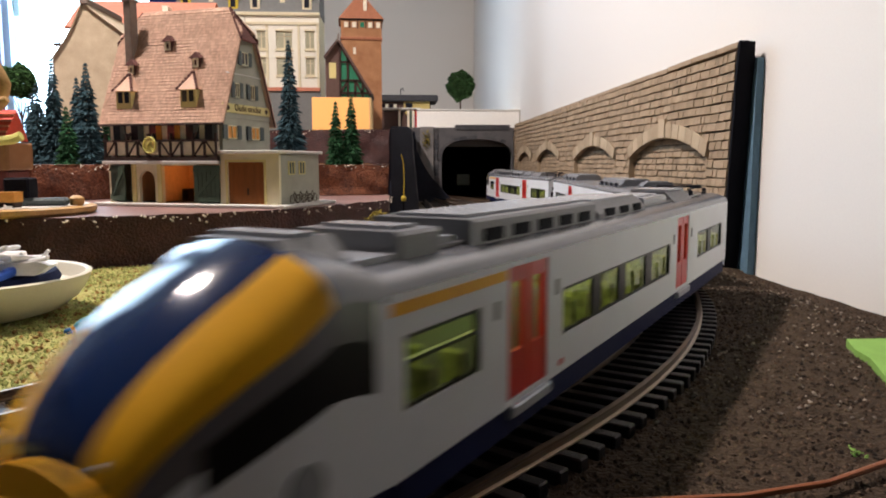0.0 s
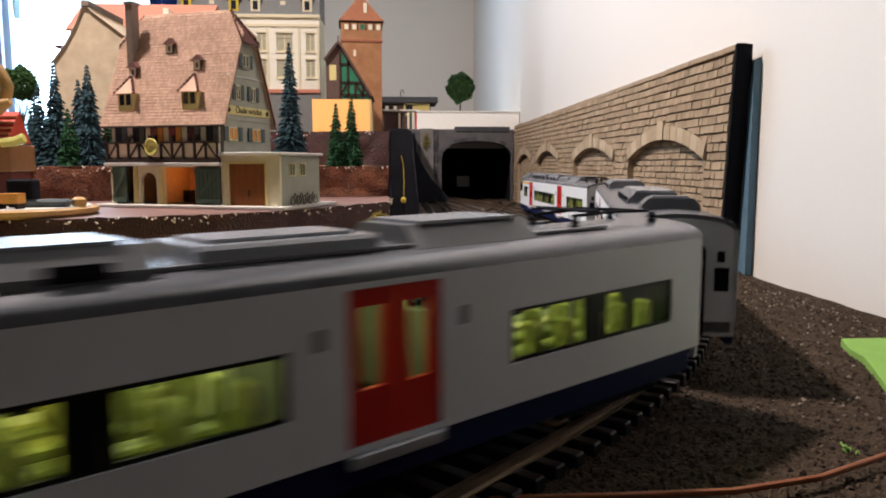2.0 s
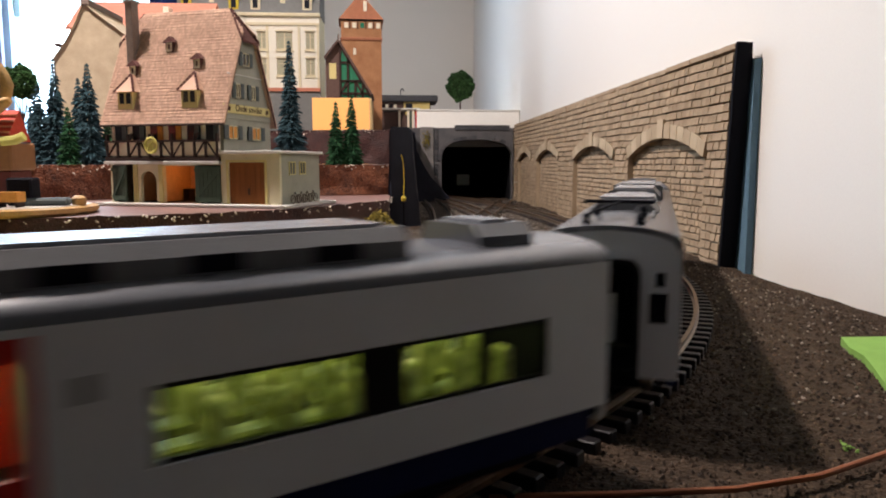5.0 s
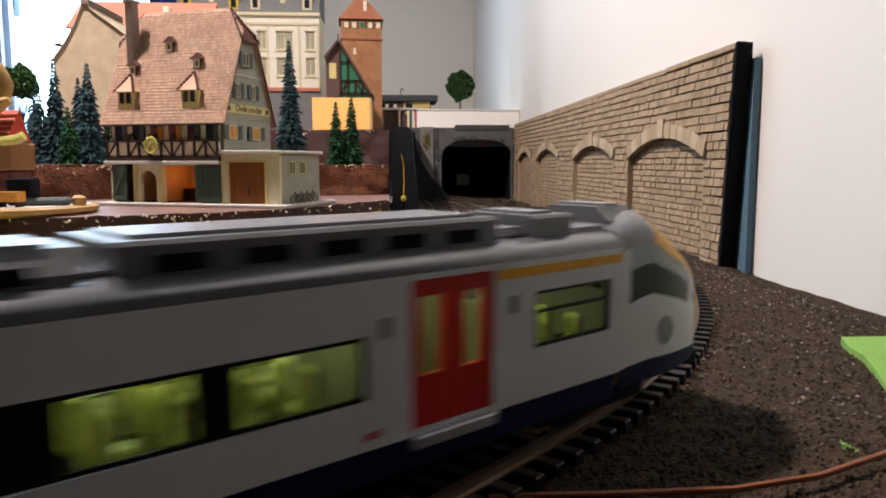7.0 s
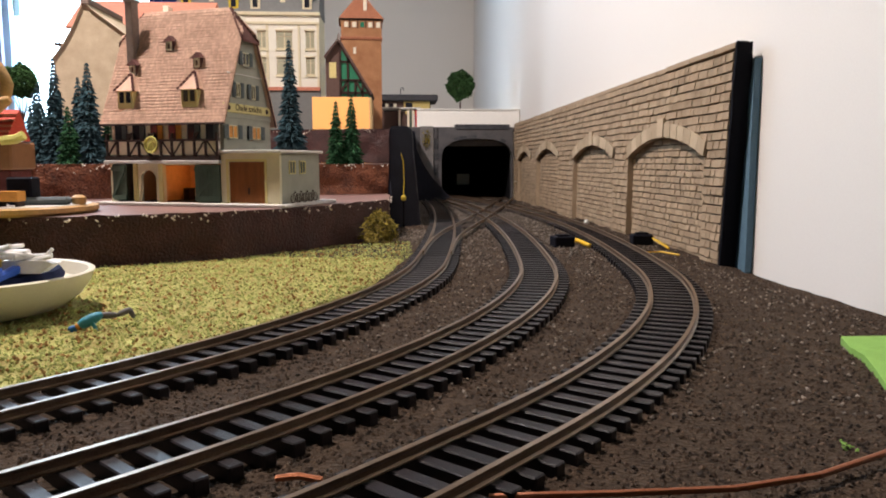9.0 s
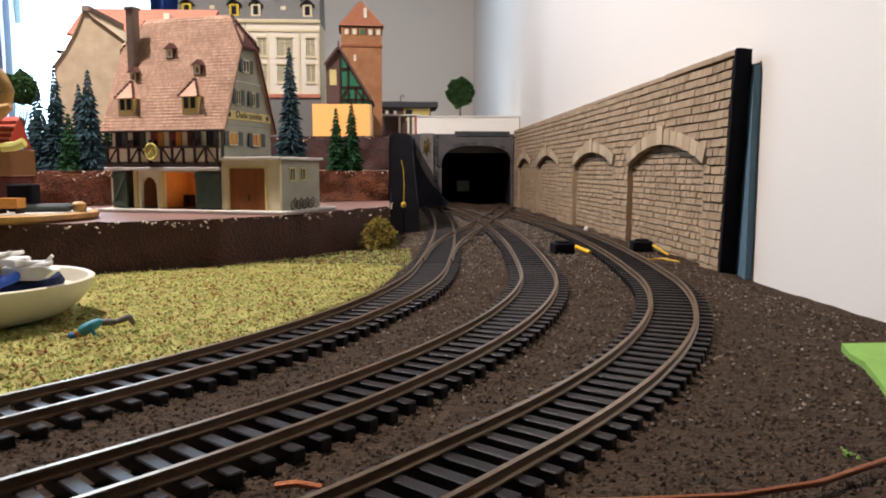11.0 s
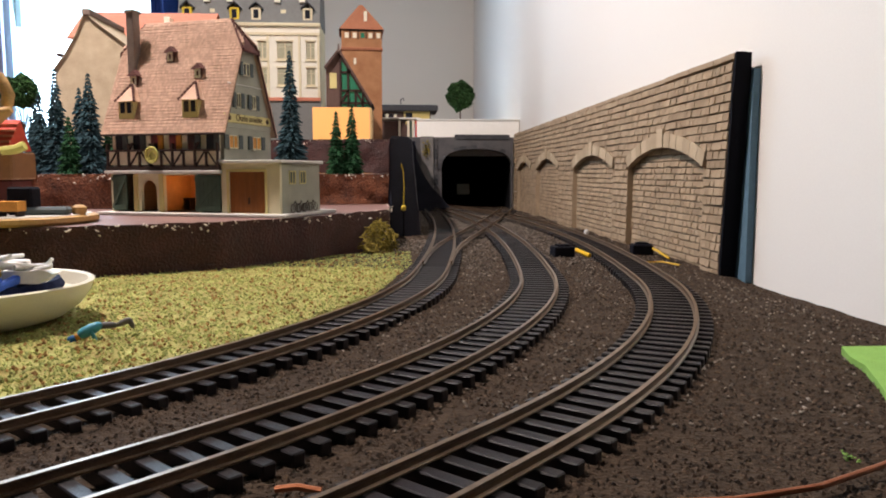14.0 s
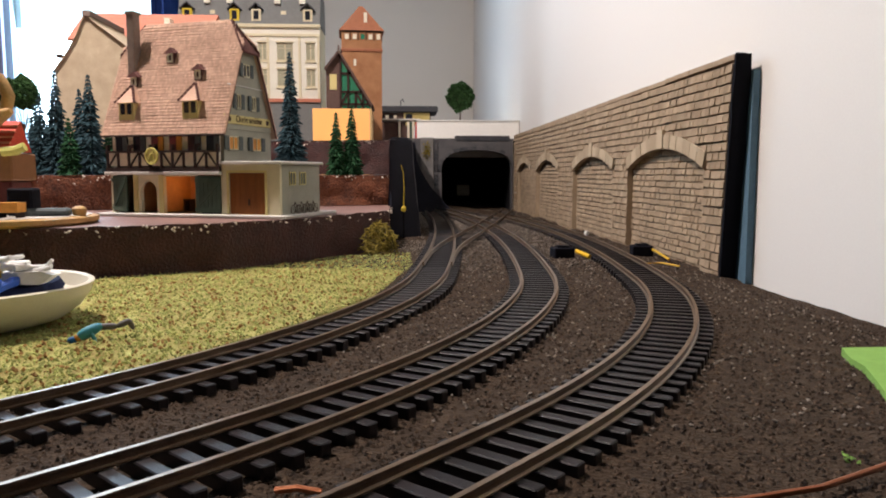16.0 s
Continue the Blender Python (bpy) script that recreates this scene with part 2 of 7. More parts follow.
OUTER = Line(-0.0357, 0.0851, 0.8144, 0.0859, 0.4282, 0.6028, 2.0987, 0.80, 0.06, 0.55, 0.43)
MIDDLE = Line(-0.0749, 0.1137, 0.7859, 0.0336, 0.4511, 0.6644, 2.813, 0.75, 0.0, 0.32, 0.26)
INNER = Line(-0.1073, 0.1554, 0.8589, 0.0363, 0.4368, 0.5884, 4.5, 0.95, 0.0, 0.28, 0.24)
RAIL_TOP, SLEEPER_TOP, GAUGE = 0.0052, 0.0026, 0.0165
RAIL_PROFILE = [(-0.0011, 0.0026), (0.0011, 0.0026), (0.0011, 0.0030), (0.0004, 0.0033), (0.0004, 0.0043), (0.00065, 0.0046), (0.00065, 0.0052), (-0.00065, 0.0052), (-0.00065, 0.0046), (-0.0004, 0.0043), (-0.0004, 0.0033), (-0.0011, 0.0030)]


def sweep_rail(line, s0, s1, off, step=0.008):
    bm = bmesh.new()
    n = max(2, int((s1 - s0) / step))
    rings = []
    for i in range(n + 1):
        p, h = line.at(s0 + (s1 - s0) * i / n)
        nx, ny = math.sin(h), -math.cos(h)
        rings.append([bm.verts.new((p.x + nx * (off + u), p.y + ny * (off + u), w)) for u, w in RAIL_PROFILE])
    k = len(RAIL_PROFILE)
    for a, b in zip(rings, rings[1:]):
        for j in range(k):
            bm.faces.new((a[j], b[j], b[(j + 1) % k], a[(j + 1) % k]))
    bm.faces.new(rings[0]), bm.faces.new(rings[-1][::-1])
    return bm


SLEEPER_MESH = shared("sleeper", B(-0.0017, 0.0017, -0.0150, 0.0150, -0.001, SLEEPER_TOP, bevel=0.0003), M["sleeper"])
DUSTY_MESH = shared("sleeper", B(-0.0019, 0.0019, -0.0150, 0.0150, -0.001, SLEEPER_TOP, bevel=0.0003), M["sleeper_dusty"])


def build_track(name, line, s0, s1, pitch, label):
    t = thing(name, pose(0, 0, 0), label, "railway track", "tracks over the board", "structure")
    for off in (-GAUGE / 2 - 0.0006, GAUGE / 2 + 0.0006):
        part("rail", sweep_rail(line, s0, s1, off), M["rail"], t, "worn nickel rail")
    s = s0 + pitch / 2
    while s < s1:
        p, h = line.at(s)
        s += pitch if s < line.la + 0.03 else pitch * 1.3
        piece("sleeper", DUSTY_MESH if s > line.la + 0.34 + random.uniform(-0.10, 0.10) else SLEEPER_MESH, t, pose(p.x, p.y, 0, 0, 0, math.degrees(h) + random.uniform(-1, 1)))
    return t


# ---- the room ----
def build_room():
    t = 0.08
    tagged(link_mesh("wall_east", B(RIGHT, RIGHT + t, NICHE, BACK + t, LOW, TOP), M["wall_paint"]), "unseen room wall, darkened to cut bounced light beside the railway board", "wall", kind="structure")
    bm = holed(bmesh.new(), LEFT, RIGHT - 0.0005, LOW, TOP, [(WX0, WX1, WZ0, WZ1), (VX0, VX1, WZ0, WZ1)], BACK, BACK + t)
    tagged(link_mesh("wall_north", bm, M["wall_paint"]), "white painted room wall with a bright window", "wall", kind="structure")
    # unseen closing walls, dark so that little light bounces back
    tagged(link_mesh("wall_west", B(LEFT - t, LEFT, FRONT - t, BACK + t, LOW, TOP), M["far_wall"]), "unseen room wall, darkened to cut bounced light", "wall", kind="structure")
    # return and far east walls are added to keep the train's side dim
    tagged(link_mesh("wall_return", B(RIGHT + t, EAST2, NICHE, NICHE + t, LOW, TOP), M["far_wall"]), "unseen return wall, added to cut bounced light", "wall", kind="structure")
    tagged(link_mesh("wall_far_east", B(EAST2, EAST2 + t, FRONT - t, NICHE + t, LOW, TOP), M["far_wall"]), "unseen dark wall, added to cut bounced light", "wall", kind="structure")
    tagged(link_mesh("wall_south", B(LEFT, EAST2 - 0.0005, FRONT - t, FRONT, LOW, TOP), M["far_wall"]), "unseen room wall, darkened to cut bounced light", "wall", kind="structure")
    tagged(link_mesh("floor", B(LEFT - t, EAST2 + t, FRONT - t, BACK + t, LOW - 0.05, LOW - 0.0005), M["floor"]), "brown wooden room floor under the board", "floor", kind="structure")
    tagged(link_mesh("ceiling", B(LEFT - t, EAST2 + t, FRONT - t, BACK + t, TOP + 0.0005, TOP + 0.05), M["ceiling"]), "unseen ceiling, darkened to cut bounced light", "ceiling", kind="structure")
    fr = plain("window_frame_paint", (0.45, 0.62, 0.72), 0.4)
    wg = glass("window_glass", (1, 1, 1))
    for nm, a, b in (("window_1", WX0, WX1), ("window_2", VX0, VX1)):
        w = thing(nm, pose(0, 0, 0), "tall window with a pale blue frame, daylight behind", "window", kind="structure")
        bm = bmesh.new()
        holed(bm, a, b, WZ0, WZ1, [(a + 0.016, b - 0.012, WZ0 + 0.02, WZ1 - 0.02)], BACK - 0.006, BACK + 0.05)
        part("window_frame", bm, fr, w)
        gl = part("pane", B(a + 0.016, b - 0.012, BACK + 0.02, BACK + 0.024, WZ0 + 0.02, WZ1 - 0.02), wg, w)
        gl.visible_shadow = False
    bd = tagged(link_mesh("backdrop", B(VX0 - 0.5, WX1 + 0.5, BACK + 0.40, BACK + 0.41, -0.3, 1.6), glow("bright_daylight", (0.68, 0.90, 1.0), 1.9)), "bright overcast daylight outside the window", "sky", kind="structure")
    # a pale curtain at the window's side and a blue one on the wall
    for nm, x0, x1, z0, z1, y, col, lab in (("pale_curtain", -1.095, WX0 + 0.012, -0.2, 1.3, BACK - 0.04, (0.42, 0.44, 0.60), "pale lilac curtain hanging beside the window"),
                                            ("blue_curtain", -0.614, -0.19, 0.30, 1.3, BACK - 0.03, (0.010, 0.035, 0.16), "dark blue curtain hanging behind the town")):
        bm = bmesh.new()
        n = 60
        cols = []
        for i in range(n + 1):
            x = x0 + (x1 - x0) * i / n
            yy = y + 0.010 * math.sin(i * 0.9) + 0.004 * math.sin(i * 2.3)
            cols.append([bm.verts.new((x, yy, z0)), bm.verts.new((x, yy, z1)), bm.verts.new((x, yy + 0.003, z1)), bm.verts.new((x, yy + 0.003, z0))])
        for a, b in zip(cols, cols[1:]):
            for k in range(4):
                bm.faces.new((a[k], b[k], b[(k + 1) % 4], a[(k + 1) % 4]))
        bm.faces.new(cols[0]), bm.faces.new(cols[-1][::-1])
        tagged(link_mesh(nm, bm, plain(nm + "_cloth", col, 0.9, scale=60, fine=900)), lab, "curtain")
    # the pendant lamp over the board
    l = thing("pendant_lamp", pose(LAMP[0], LAMP[1], LAMP[2]), "warm pendant lamp hanging from the ceiling", "lamp")
    part("cord", rod(bmesh.new(), (0, 0, 0.08), (0, 0, TOP - LAMP[2]), 0.003), M["black"], l)
    part("shade", spun(bmesh.new(), [(0.012, 0.09), (0.016, 0.085), (0.10, 0.030), (0.115, 0.006), (0.112, 0.006), (0.097, 0.028), (0.012, 0.08)], 32), plain("lamp_shade_metal", (0.5, 0.5, 0.48), 0.4), l, "", True)
    part("bulb", spun(bmesh.new(), [(0.01, 0.012), (0.045, 0.012), (0.05, 0.03), (0.03, 0.05)], 20), glow("lamp_glow", (1.0, 0.86, 0.66), 8), l)


build_room()


# ---- the board and its ground ----
def ground_height(x, y):
    z = 0.0011 * noise.noise((x * 18, y * 18, 0.3)) + 0.0006 * noise.noise((x * 70, y * 70, 1.3))
    z += 0.0011 * max(0.0, min(1.0, (x - 0.10) / 0.04)) * noise.noise((x * 45, y * 45, 5))
    fall = max(0.0, min(1.0, (x - 0.168) / 0.036)) * max(0.0, min(1.0, (0.45 - y) / 0.06))
    z -= 0.0042 * fall * fall * (3 - 2 * fall)
    return z - 0.0006


def build_ground():
    bm = bmesh.new()
    # fine near the camera, coarser away, one sheet wall to wall
    xs = [LEFT + 0.3 + i * 0.06 for i in range(19)]
    xs = [x for x in xs if x < -0.30] + [-0.30 + i * 0.0065 for i in range(78)] + [RIGHT - 0.0005]
    ys = [FRONT + 0.2 + i * 0.06 for i in range(25)]
    ys = [y for y in ys if y < 0.06] + [0.06 + i * 0.0065 for i in range(124)] + [0.88 + i * 0.03 for i in range(37)]
    ys = [y for y in ys if y < BACK] + [BACK - 0.0005]
    grid = [[bm.verts.new((x, y, ground_height(x, y))) for y in ys] for x in xs]
    for a, b in zip(grid, grid[1:]):
        for j in range(len(ys) - 1):
            bm.faces.new((a[j], b[j], b[j + 1], a[j + 1]))
    tagged(link_mesh("ground", bm, M["gravel_bed"], smooth=True), "dark brown gravel ground of a model railway board", "ground", kind="structure")
    tagged(link_mesh("baseboard", B(LEFT + 0.3, RIGHT - 0.0005, FRONT + 0.2, BACK - 0.0005, -0.03, -0.006), M["floor"]), "wooden baseboard under the model railway", "board", kind="structure")


build_ground()


def near_track(x, y, lines, d):
    """Whether a place lies within d of a track's middle."""
    for pts in lines:
        for p in pts:
            if abs(p.x - x) < d and abs(p.y - y) < d and (p.x - x) ** 2 + (p.y - y) ** 2 < d * d:
                return True
    return False


TRACK_POINTS = [[ln.at(s)[0] for s in np.arange(-0.10, ln.end, 0.012)] for ln in (OUTER, MIDDLE, INNER)]
GRASS_EDGE = Line(INNER.p.x - 0.0185 * math.sin(INNER.th), INNER.p.y + 0.0185 * math.cos(INNER.th), INNER.th, INNER.l0, INNER.r1 - 0.0185, 0.56, 9.0, 0.06, 0.0, 0.2615, 0.224)


def chip(bm, x, y, z, r):
    """A stone chip of eight faces."""
    a, tilt = random.uniform(0, 6.28), random.uniform(-0.6, 0.6)
    rx, ry, rz = r * random.uniform(0.8, 1.3), r * random.uniform(0.6, 1.0), r * random.uniform(0.55, 0.95)
    ca, sa = math.cos(a), math.sin(a)
    pts = []
    for u, v, w in ((1, 0, 0), (0, 1, 0), (-1, 0, 0), (0, -1, 0), (0.2, 0.1, 1), (0, 0, -1)):
        u, v, w = u * rx, v * ry, w * rz + u * rx * tilt
        pts.append(bm.verts.new((x + u * ca - v * sa, y + u * sa + v * ca, z + w)))
    for i in range(4):
        bm.faces.new((pts[i], pts[(i + 1) % 4], pts[4]))
        bm.faces.new((pts[(i + 1) % 4], pts[i], pts[5]))


def scatter(name, mat, count, region, size, label, category, lift=0.0):
    bm = bmesh.new()
    rnd = random.Random(name)
    for k in range(count):
        x, y = region(rnd)
        if x is None:
            continue
        chip(bm, x, y, ground_height(x, y) + lift, rnd.uniform(*size))
    return tagged(link_mesh(name, bm, mat), label, category, kind="stuff")


def in_grass(x, y):
    """Left of the grass edge and before the terrace."""
    if y > 0.545 - 0.04 * max(0, -x) * 12:
        return False
    best = min(((p.x - x) ** 2 + (p.y - y) ** 2, i) for i, p in enumerate(GRASS_POINTS))
    i = min(best[1], len(GRASS_POINTS) - 2)
    p, q = GRASS_POINTS[i], GRASS_POINTS[i + 1]
    return (q.x - p.x) * (y - p.y) - (q.y - p.y) * (x - p.x) > 0


GRASS_POINTS = [GRASS_EDGE.at(s)[0] for s in np.arange(-0.25, GRASS_EDGE.end, 0.015)]


def gravel_spot(rnd):
    # denser close by
    y = 0.07 + 0.75 * rnd.random() ** 1.7
    x = rnd.uniform(-0.10, RIGHT - 0.003)
    if x < -0.6 * y or near_track(x, y, TRACK_POINTS, 0.0125) or in_grass(x, y):
        return None, None
    return x, y


scatter("ballast_chips", M["stone_chip"], 62000, gravel_spot, (0.0003, 0.00095), "dark brown stone chips between the tracks", "gravel")


def far_gravel_spot(rnd):
    y = rnd.uniform(0.16, 1.19)
    x = rnd.uniform(-0.02, RIGHT - 0.012)
    if near_track(x, y, TRACK_POINTS, 0.0125) or in_grass(x, y) or x < 0.02 and y > 0.66:
        return None, None
    return x, y


scatter("pale_chips", M["pale_chip"], 5200, far_gravel_spot, (0.0004, 0.0009), "scattered pale stone chips in the gravel", "gravel", 0.0004)


# pale rubble, denser towards the tunnel, also stands in for window light
def mouth_spot(rnd):
    y = rnd.uniform(0.40, 1.20)
    x = rnd.uniform(0.0, 0.150)
    if rnd.random() > (y - 0.38) / 0.45:
        return None, None
    if near_track(x, y, TRACK_POINTS, 0.0105) or in_grass(x, y) or x < 0.03 and y > 0.66:
        return None, None
    return x, y


scatter("pale_rubble", M["rubble"], 15000, mouth_spot, (0.0005, 0.0014), "pale grey rubble before the tunnel, also standing in for window light", "gravel", 0.0006)


def tie_spot(rnd):
    line = rnd.choice((OUTER, MIDDLE, INNER))
    s = rnd.uniform(0, line.end)
    p, h = line.at(s)
    o = rnd.choice((-1, 1)) * rnd.uniform(0.0125, 0.019)
    return p.x + math.sin(h) * o, p.y - math.cos(h) * o


scatter("shoulder_chips", M["stone_chip"], 5000, tie_spot, (0.0004, 0.0009), "dark stone chips along the sleeper ends", "gravel", -0.0003)


# grass: a thin mat between the inner track and the terrace, with tufts
def build_grass():
    bm = bmesh.new()
    edge = [Vector((p.x + 0.0015 * noise.noise((i * 0.9, 0, 0)), p.y + 0.0015 * noise.noise((0, i * 0.9, 0)))) for i, p in enumerate(GRASS_POINTS)]
    rows = []
    for i, p in enumerate(edge):
        r = []
        n = 50
        far = Vector((-0.62, p.y + 0.10))
        for j in range(n + 1):
            q = p.lerp(far, (j / n) ** 1.25)
            z = 0.0016 + ground_height(q.x, q.y) + 0.0012 * noise.noise((q.x * 60, q.y * 60, 9)) - (0.004 if j == 0 else 0)
            r.append(bm.verts.new((q.x, q.y, z)))
        rows.append(r)
    for a, b in zip(rows, rows[1:]):
        for j in range(len(a) - 1):
            bm.faces.new((a[j], a[j + 1], b[j + 1], b[j]))
    tagged(link_mesh("grass_mat", bm, M["grass"], smooth=True), "yellow-green flocked grass mat beside the track", "grass", kind="structure")


build_grass()


def grass_spot(rnd):
    y = 0.13 + 0.42 * rnd.random() ** 1.4
    x = rnd.uniform(-0.30, 0.01)
    return (x, y) if in_grass(x, y) else (None, None)


scatter("grass_tufts", M["flock"], 42000, grass_spot, (0.0003, 0.0008), "yellow-green grass flock", "grass", 0.0022)
scatter("dry_flock", M["flock_brown"], 5200, grass_spot, (0.0004, 0.0010), "brown dry leaf flock in the grass", "grass", 0.0026)
bm = bmesh.new()
prism(bm, [(0.1495, 0.2350), (0.165, 0.2350), (0.2055, 0.232), (0.2055, 0.165), (0.1265, 0.170), (0.1300, 0.184), (0.1355, 0.196), (0.1420, 0.211), (0.1440, 0.222)], -0.004, 0.0016, "z")
tagged(link_mesh("grass_patch", bm, M["green_patch"]), "small bright green grass patch by the wall", "grass", kind="structure")

for nm, ln, s0, s1, lab in (("outer_track", OUTER, -1.75, 1.30, "curved model railway track nearest the wall"),
                            ("middle_track", MIDDLE, -0.6, 1.18, "curved model railway track between two others"),
                            ("inner_track", INNER, -0.6, 0.98, "curved model railway track along the grass")):
    build_track(nm, ln, s0, s1, 0.0074, lab)
# a crossover before the tunnel, from the inner over the middle to the outer track
CROSS_A = Line(0.0250, 0.455, radians(83.5), 0.03, -1.1, -0.13, 14.0, 0.6)
for ln, s0, s1 in ((CROSS_A, 0.0, 0.72),):
    t = thing("crossover_track", pose(0, 0, 0), "crossover rails between the tracks before the tunnel", "railway track", "tracks over the board", "structure")
    for off in (-GAUGE / 2 - 0.0006, GAUGE / 2 + 0.0006):
        part("rail", sweep_rail(ln, s0, s1, off), M["rail"], t, "worn nickel rail")
    for i in range(int((s1 - s0) / 0.0111)):
        p, h = ln.at(s0 + 0.0111 * (i + 0.5))
        if near_track(p.x, p.y, TRACK_POINTS, 0.019):
            continue
        piece("sleeper", DUSTY_MESH, t, pose(p.x, p.y, -0.0009, 0, 0, math.degrees(h)))
bm, tuft = bmesh.new(), random.Random(31)
for k in range(16):
    x, y = tuft.gauss(0.0945, 0.0007), tuft.gauss(0.1435, 0.0018)
    chip(bm, x, y, ground_height(x, y) + 0.0008, tuft.uniform(0.0003, 0.0006))
tagged(link_mesh("green_tufts", bm, M["green_patch"]), "few bright green tufts on the gravel", "grass", kind="stuff")
# a copper wire lying over the gravel
bm = tube(bmesh.new(), [(0.016, 0.124, 0.0010), (0.024, 0.1225, 0.0018), (0.039, 0.1215, 0.0022), (0.060, 0.1225, 0.0020), (0.078, 0.1265, 0.0022), (0.096, 0.135, 0.0024), (0.120, 0.150, 0.0030), (0.150, 0.160, 0.0036)], 0.00065, 8)
tagged(link_mesh("copper_wire", bm, plain("copper_wire_sheath", (0.26, 0.085, 0.035), 0.45, 0.3)), "thin reddish copper wire lying on the gravel", "wire")
bm = tube(bmesh.new(), [(-0.004, 0.0005, 0), (0, 0, 0.0006), (0.0045, -0.0008, 0)], 0.0007, 7)
o = tagged(link_mesh("copper_scrap", bm, plain("copper_scrap_metal", (0.40, 0.14, 0.06), 0.4, 0.5)), "short copper scrap between the sleepers", "scrap")
o.matrix_world = pose(-0.0185, 0.1310, 0.0022)


# ---- the arcade wall ----
def hewn_stone(bm, c, z, wd, ht, depth, rnd):
    """A hewn block: the face bulges, leans out at its foot and has uneven corners."""
    h, w = ht / 2, wd / 2
    back, mid, face = depth + 0.0040, depth + 0.0002, depth - 0.0009
    rings = []
    for x, k in ((back, 1.0), (mid, 1.0), (face, 0.0)):
        ring = []
        for sy, sz in ((-1, -1), (1, -1), (1, 1), (-1, 1)):
            iy, iz = (0.0, 0.0) if k else (0.00012 + rnd.uniform(0, 0.00022), (0.0001 if sz < 0 else 0.00045) + rnd.uniform(0, 0.0003))
            lean = 0.0 if k else (-0.00025 if sz < 0 else 0.0002) + rnd.uniform(-0.00018, 0.00018)
            ring.append(bm.verts.new((x + lean, c + sy * (w - iy), z + sz * (h - iz))))
        rings.append(ring)
    for p, q in zip(rings, rings[1:]):
        for i in range(4):
            bm.faces.new((p[i], p[(i + 1) % 4], q[(i + 1) % 4], q[i]))
    bm.faces.new(rings[2])


def stone_row_wall():
    """Cast stone arcade wall: courses of hewn stones, four blind segmental arches with set-back courses, rings and key stones."""
    W0, W1, D = 0.4165, 1.205, 0.0085
    X = 0.1925
    w = thing("wall_arcade", pose(X, 0, 0), "light brown cast stone arcade wall with four blind arches", "wall", kind="structure")

    def top(y):
        return 0.1274 - 0.0070 * (y - 0.42)

    def near_end(z):
        """The cut end leans: further out at the top."""
        return W0 + 0.0105 * (1 - max(0.0, z) / 0.127)
    H = top(W0)
    outline = [(near_end(0) + 0.0004, -0.006), (near_end(H) + 0.0004, H - 0.0006), (W1, top(W1) - 0.0006), (W1, -0.006)]
    part("backing", prism(bmesh.new(), outline, 0.0055, D, "x"), M["mauer_joint"], w)
    bm = bmesh.new()
    prism(bm, [(near_end(H) - 0.0022, H + 0.0004), (near_end(H), H + 0.0004), (near_end(0), -0.006), (near_end(0) - 0.0022, -0.006)], -0.0004, D + 0.0004, "x")
    bmesh.ops.subdivide_edges(bm, edges=bm.edges, cuts=9, use_grid_fill=True)
    for v in bm.verts:
        v.co += 0.0009 * noise.noise_vector(v.co * 190)
    part("foam_edge", bm, M["foam_dark"], w, "black cut foam edge")
    # inner edges of each arch along the wall, and the height of its crown
    arches = [(0.4530, 0.6050, 0.0778), (0.6475, 0.7960, 0.0765), (0.8730, 1.0080, 0.0770), (1.0520, 1.1630, 0.0760)]
    spring, ring_w = 0.0635, 0.0098

    def arc_of(a, b, crown):
        """Middle and radius of the segment through both springers and the crown."""
        hw, rise = (b - a) / 2, crown - spring
        r = (hw * hw + rise * rise) / (2 * rise)
        return (a + b) / 2, crown - r, r

    rnd = random.Random(5)
    panel = part("stonework", prism(bmesh.new(), [(y, z if z < 0.1 else z - 0.002) for y, z in outline], 0.0050, 0.0054, "x"), M["mauer_joint"], w)
    rest, count, near = bmesh.new(), 0, 0.66

    def lay(a, b, z, ht, depth, wave):
        """One course from a to b."""
        nonlocal count
        if b - a < 0.0012:
            return
        y = a
        while y < b - 0.0003:
            wd = rnd.uniform(0.0042, 0.0092)
            if b - y - wd < 0.0030:
                wd = b - y
            c, zz = y + wd / 2, z + wave * noise.noise((y * 28, z * 300, 2.0)) + rnd.uniform(-0.00016, 0.00016)
            y += wd
            d = depth + rnd.uniform(-0.0003, 0.0003)
            if c < near and count < 300:
                bm = bmesh.new()
                hewn_stone(bm, 0, 0, wd - 0.00014, ht - 0.0004, 0, rnd)
                ob = part("stone", bm, M["mauer"], panel)
                ob.matrix_basis = pose(d, c, zz)
                count += 1
            else:
                hewn_stone(rest, c, zz, wd - 0.00014, ht - 0.0004, d, rnd)

    def courses(ht, inside):
        z = ht / 2 - 0.004
        while z < 0.1275:
            cuts = []
            for a, b, crown in arches:
                c, zc, r = arc_of(a, b, crown)
                if z < spring:
                    cuts.append((a, b))
                elif z - (ht * 0.6 if inside else 0) - zc < r + (0 if inside else ring_w * 0.9):
                    rr = r if inside else r + ring_w * 0.9
                    q = math.sqrt(max(0.0, rr * rr - (z - (ht * 0.6 if inside else 0) - zc) ** 2))
                    lim = (b - a) / 2 + (0 if inside else 0.0045)
                    cuts.append((c - min(q, lim), c + min(q, lim)))
            if inside:
                for a, b in cuts:
                    lay(a, b, z, ht, 0.0046, 0.0002)
            else:
                y = near_end(z) + 0.0002
                for a, b in cuts + [(W1, W1)]:
                    if b > y and z + ht / 2 < top((y + a) / 2) + 0.0012:
                        lay(y, a, z, ht, 0.0, 0.0005)
                    y = max(y, b)
            z += ht

    courses(0.0055, False)
    courses(0.0045, True)
    tagged(part("far_stones", rest, M["mauer_far"], w), "far courses of light brown stones", kind="stuff")
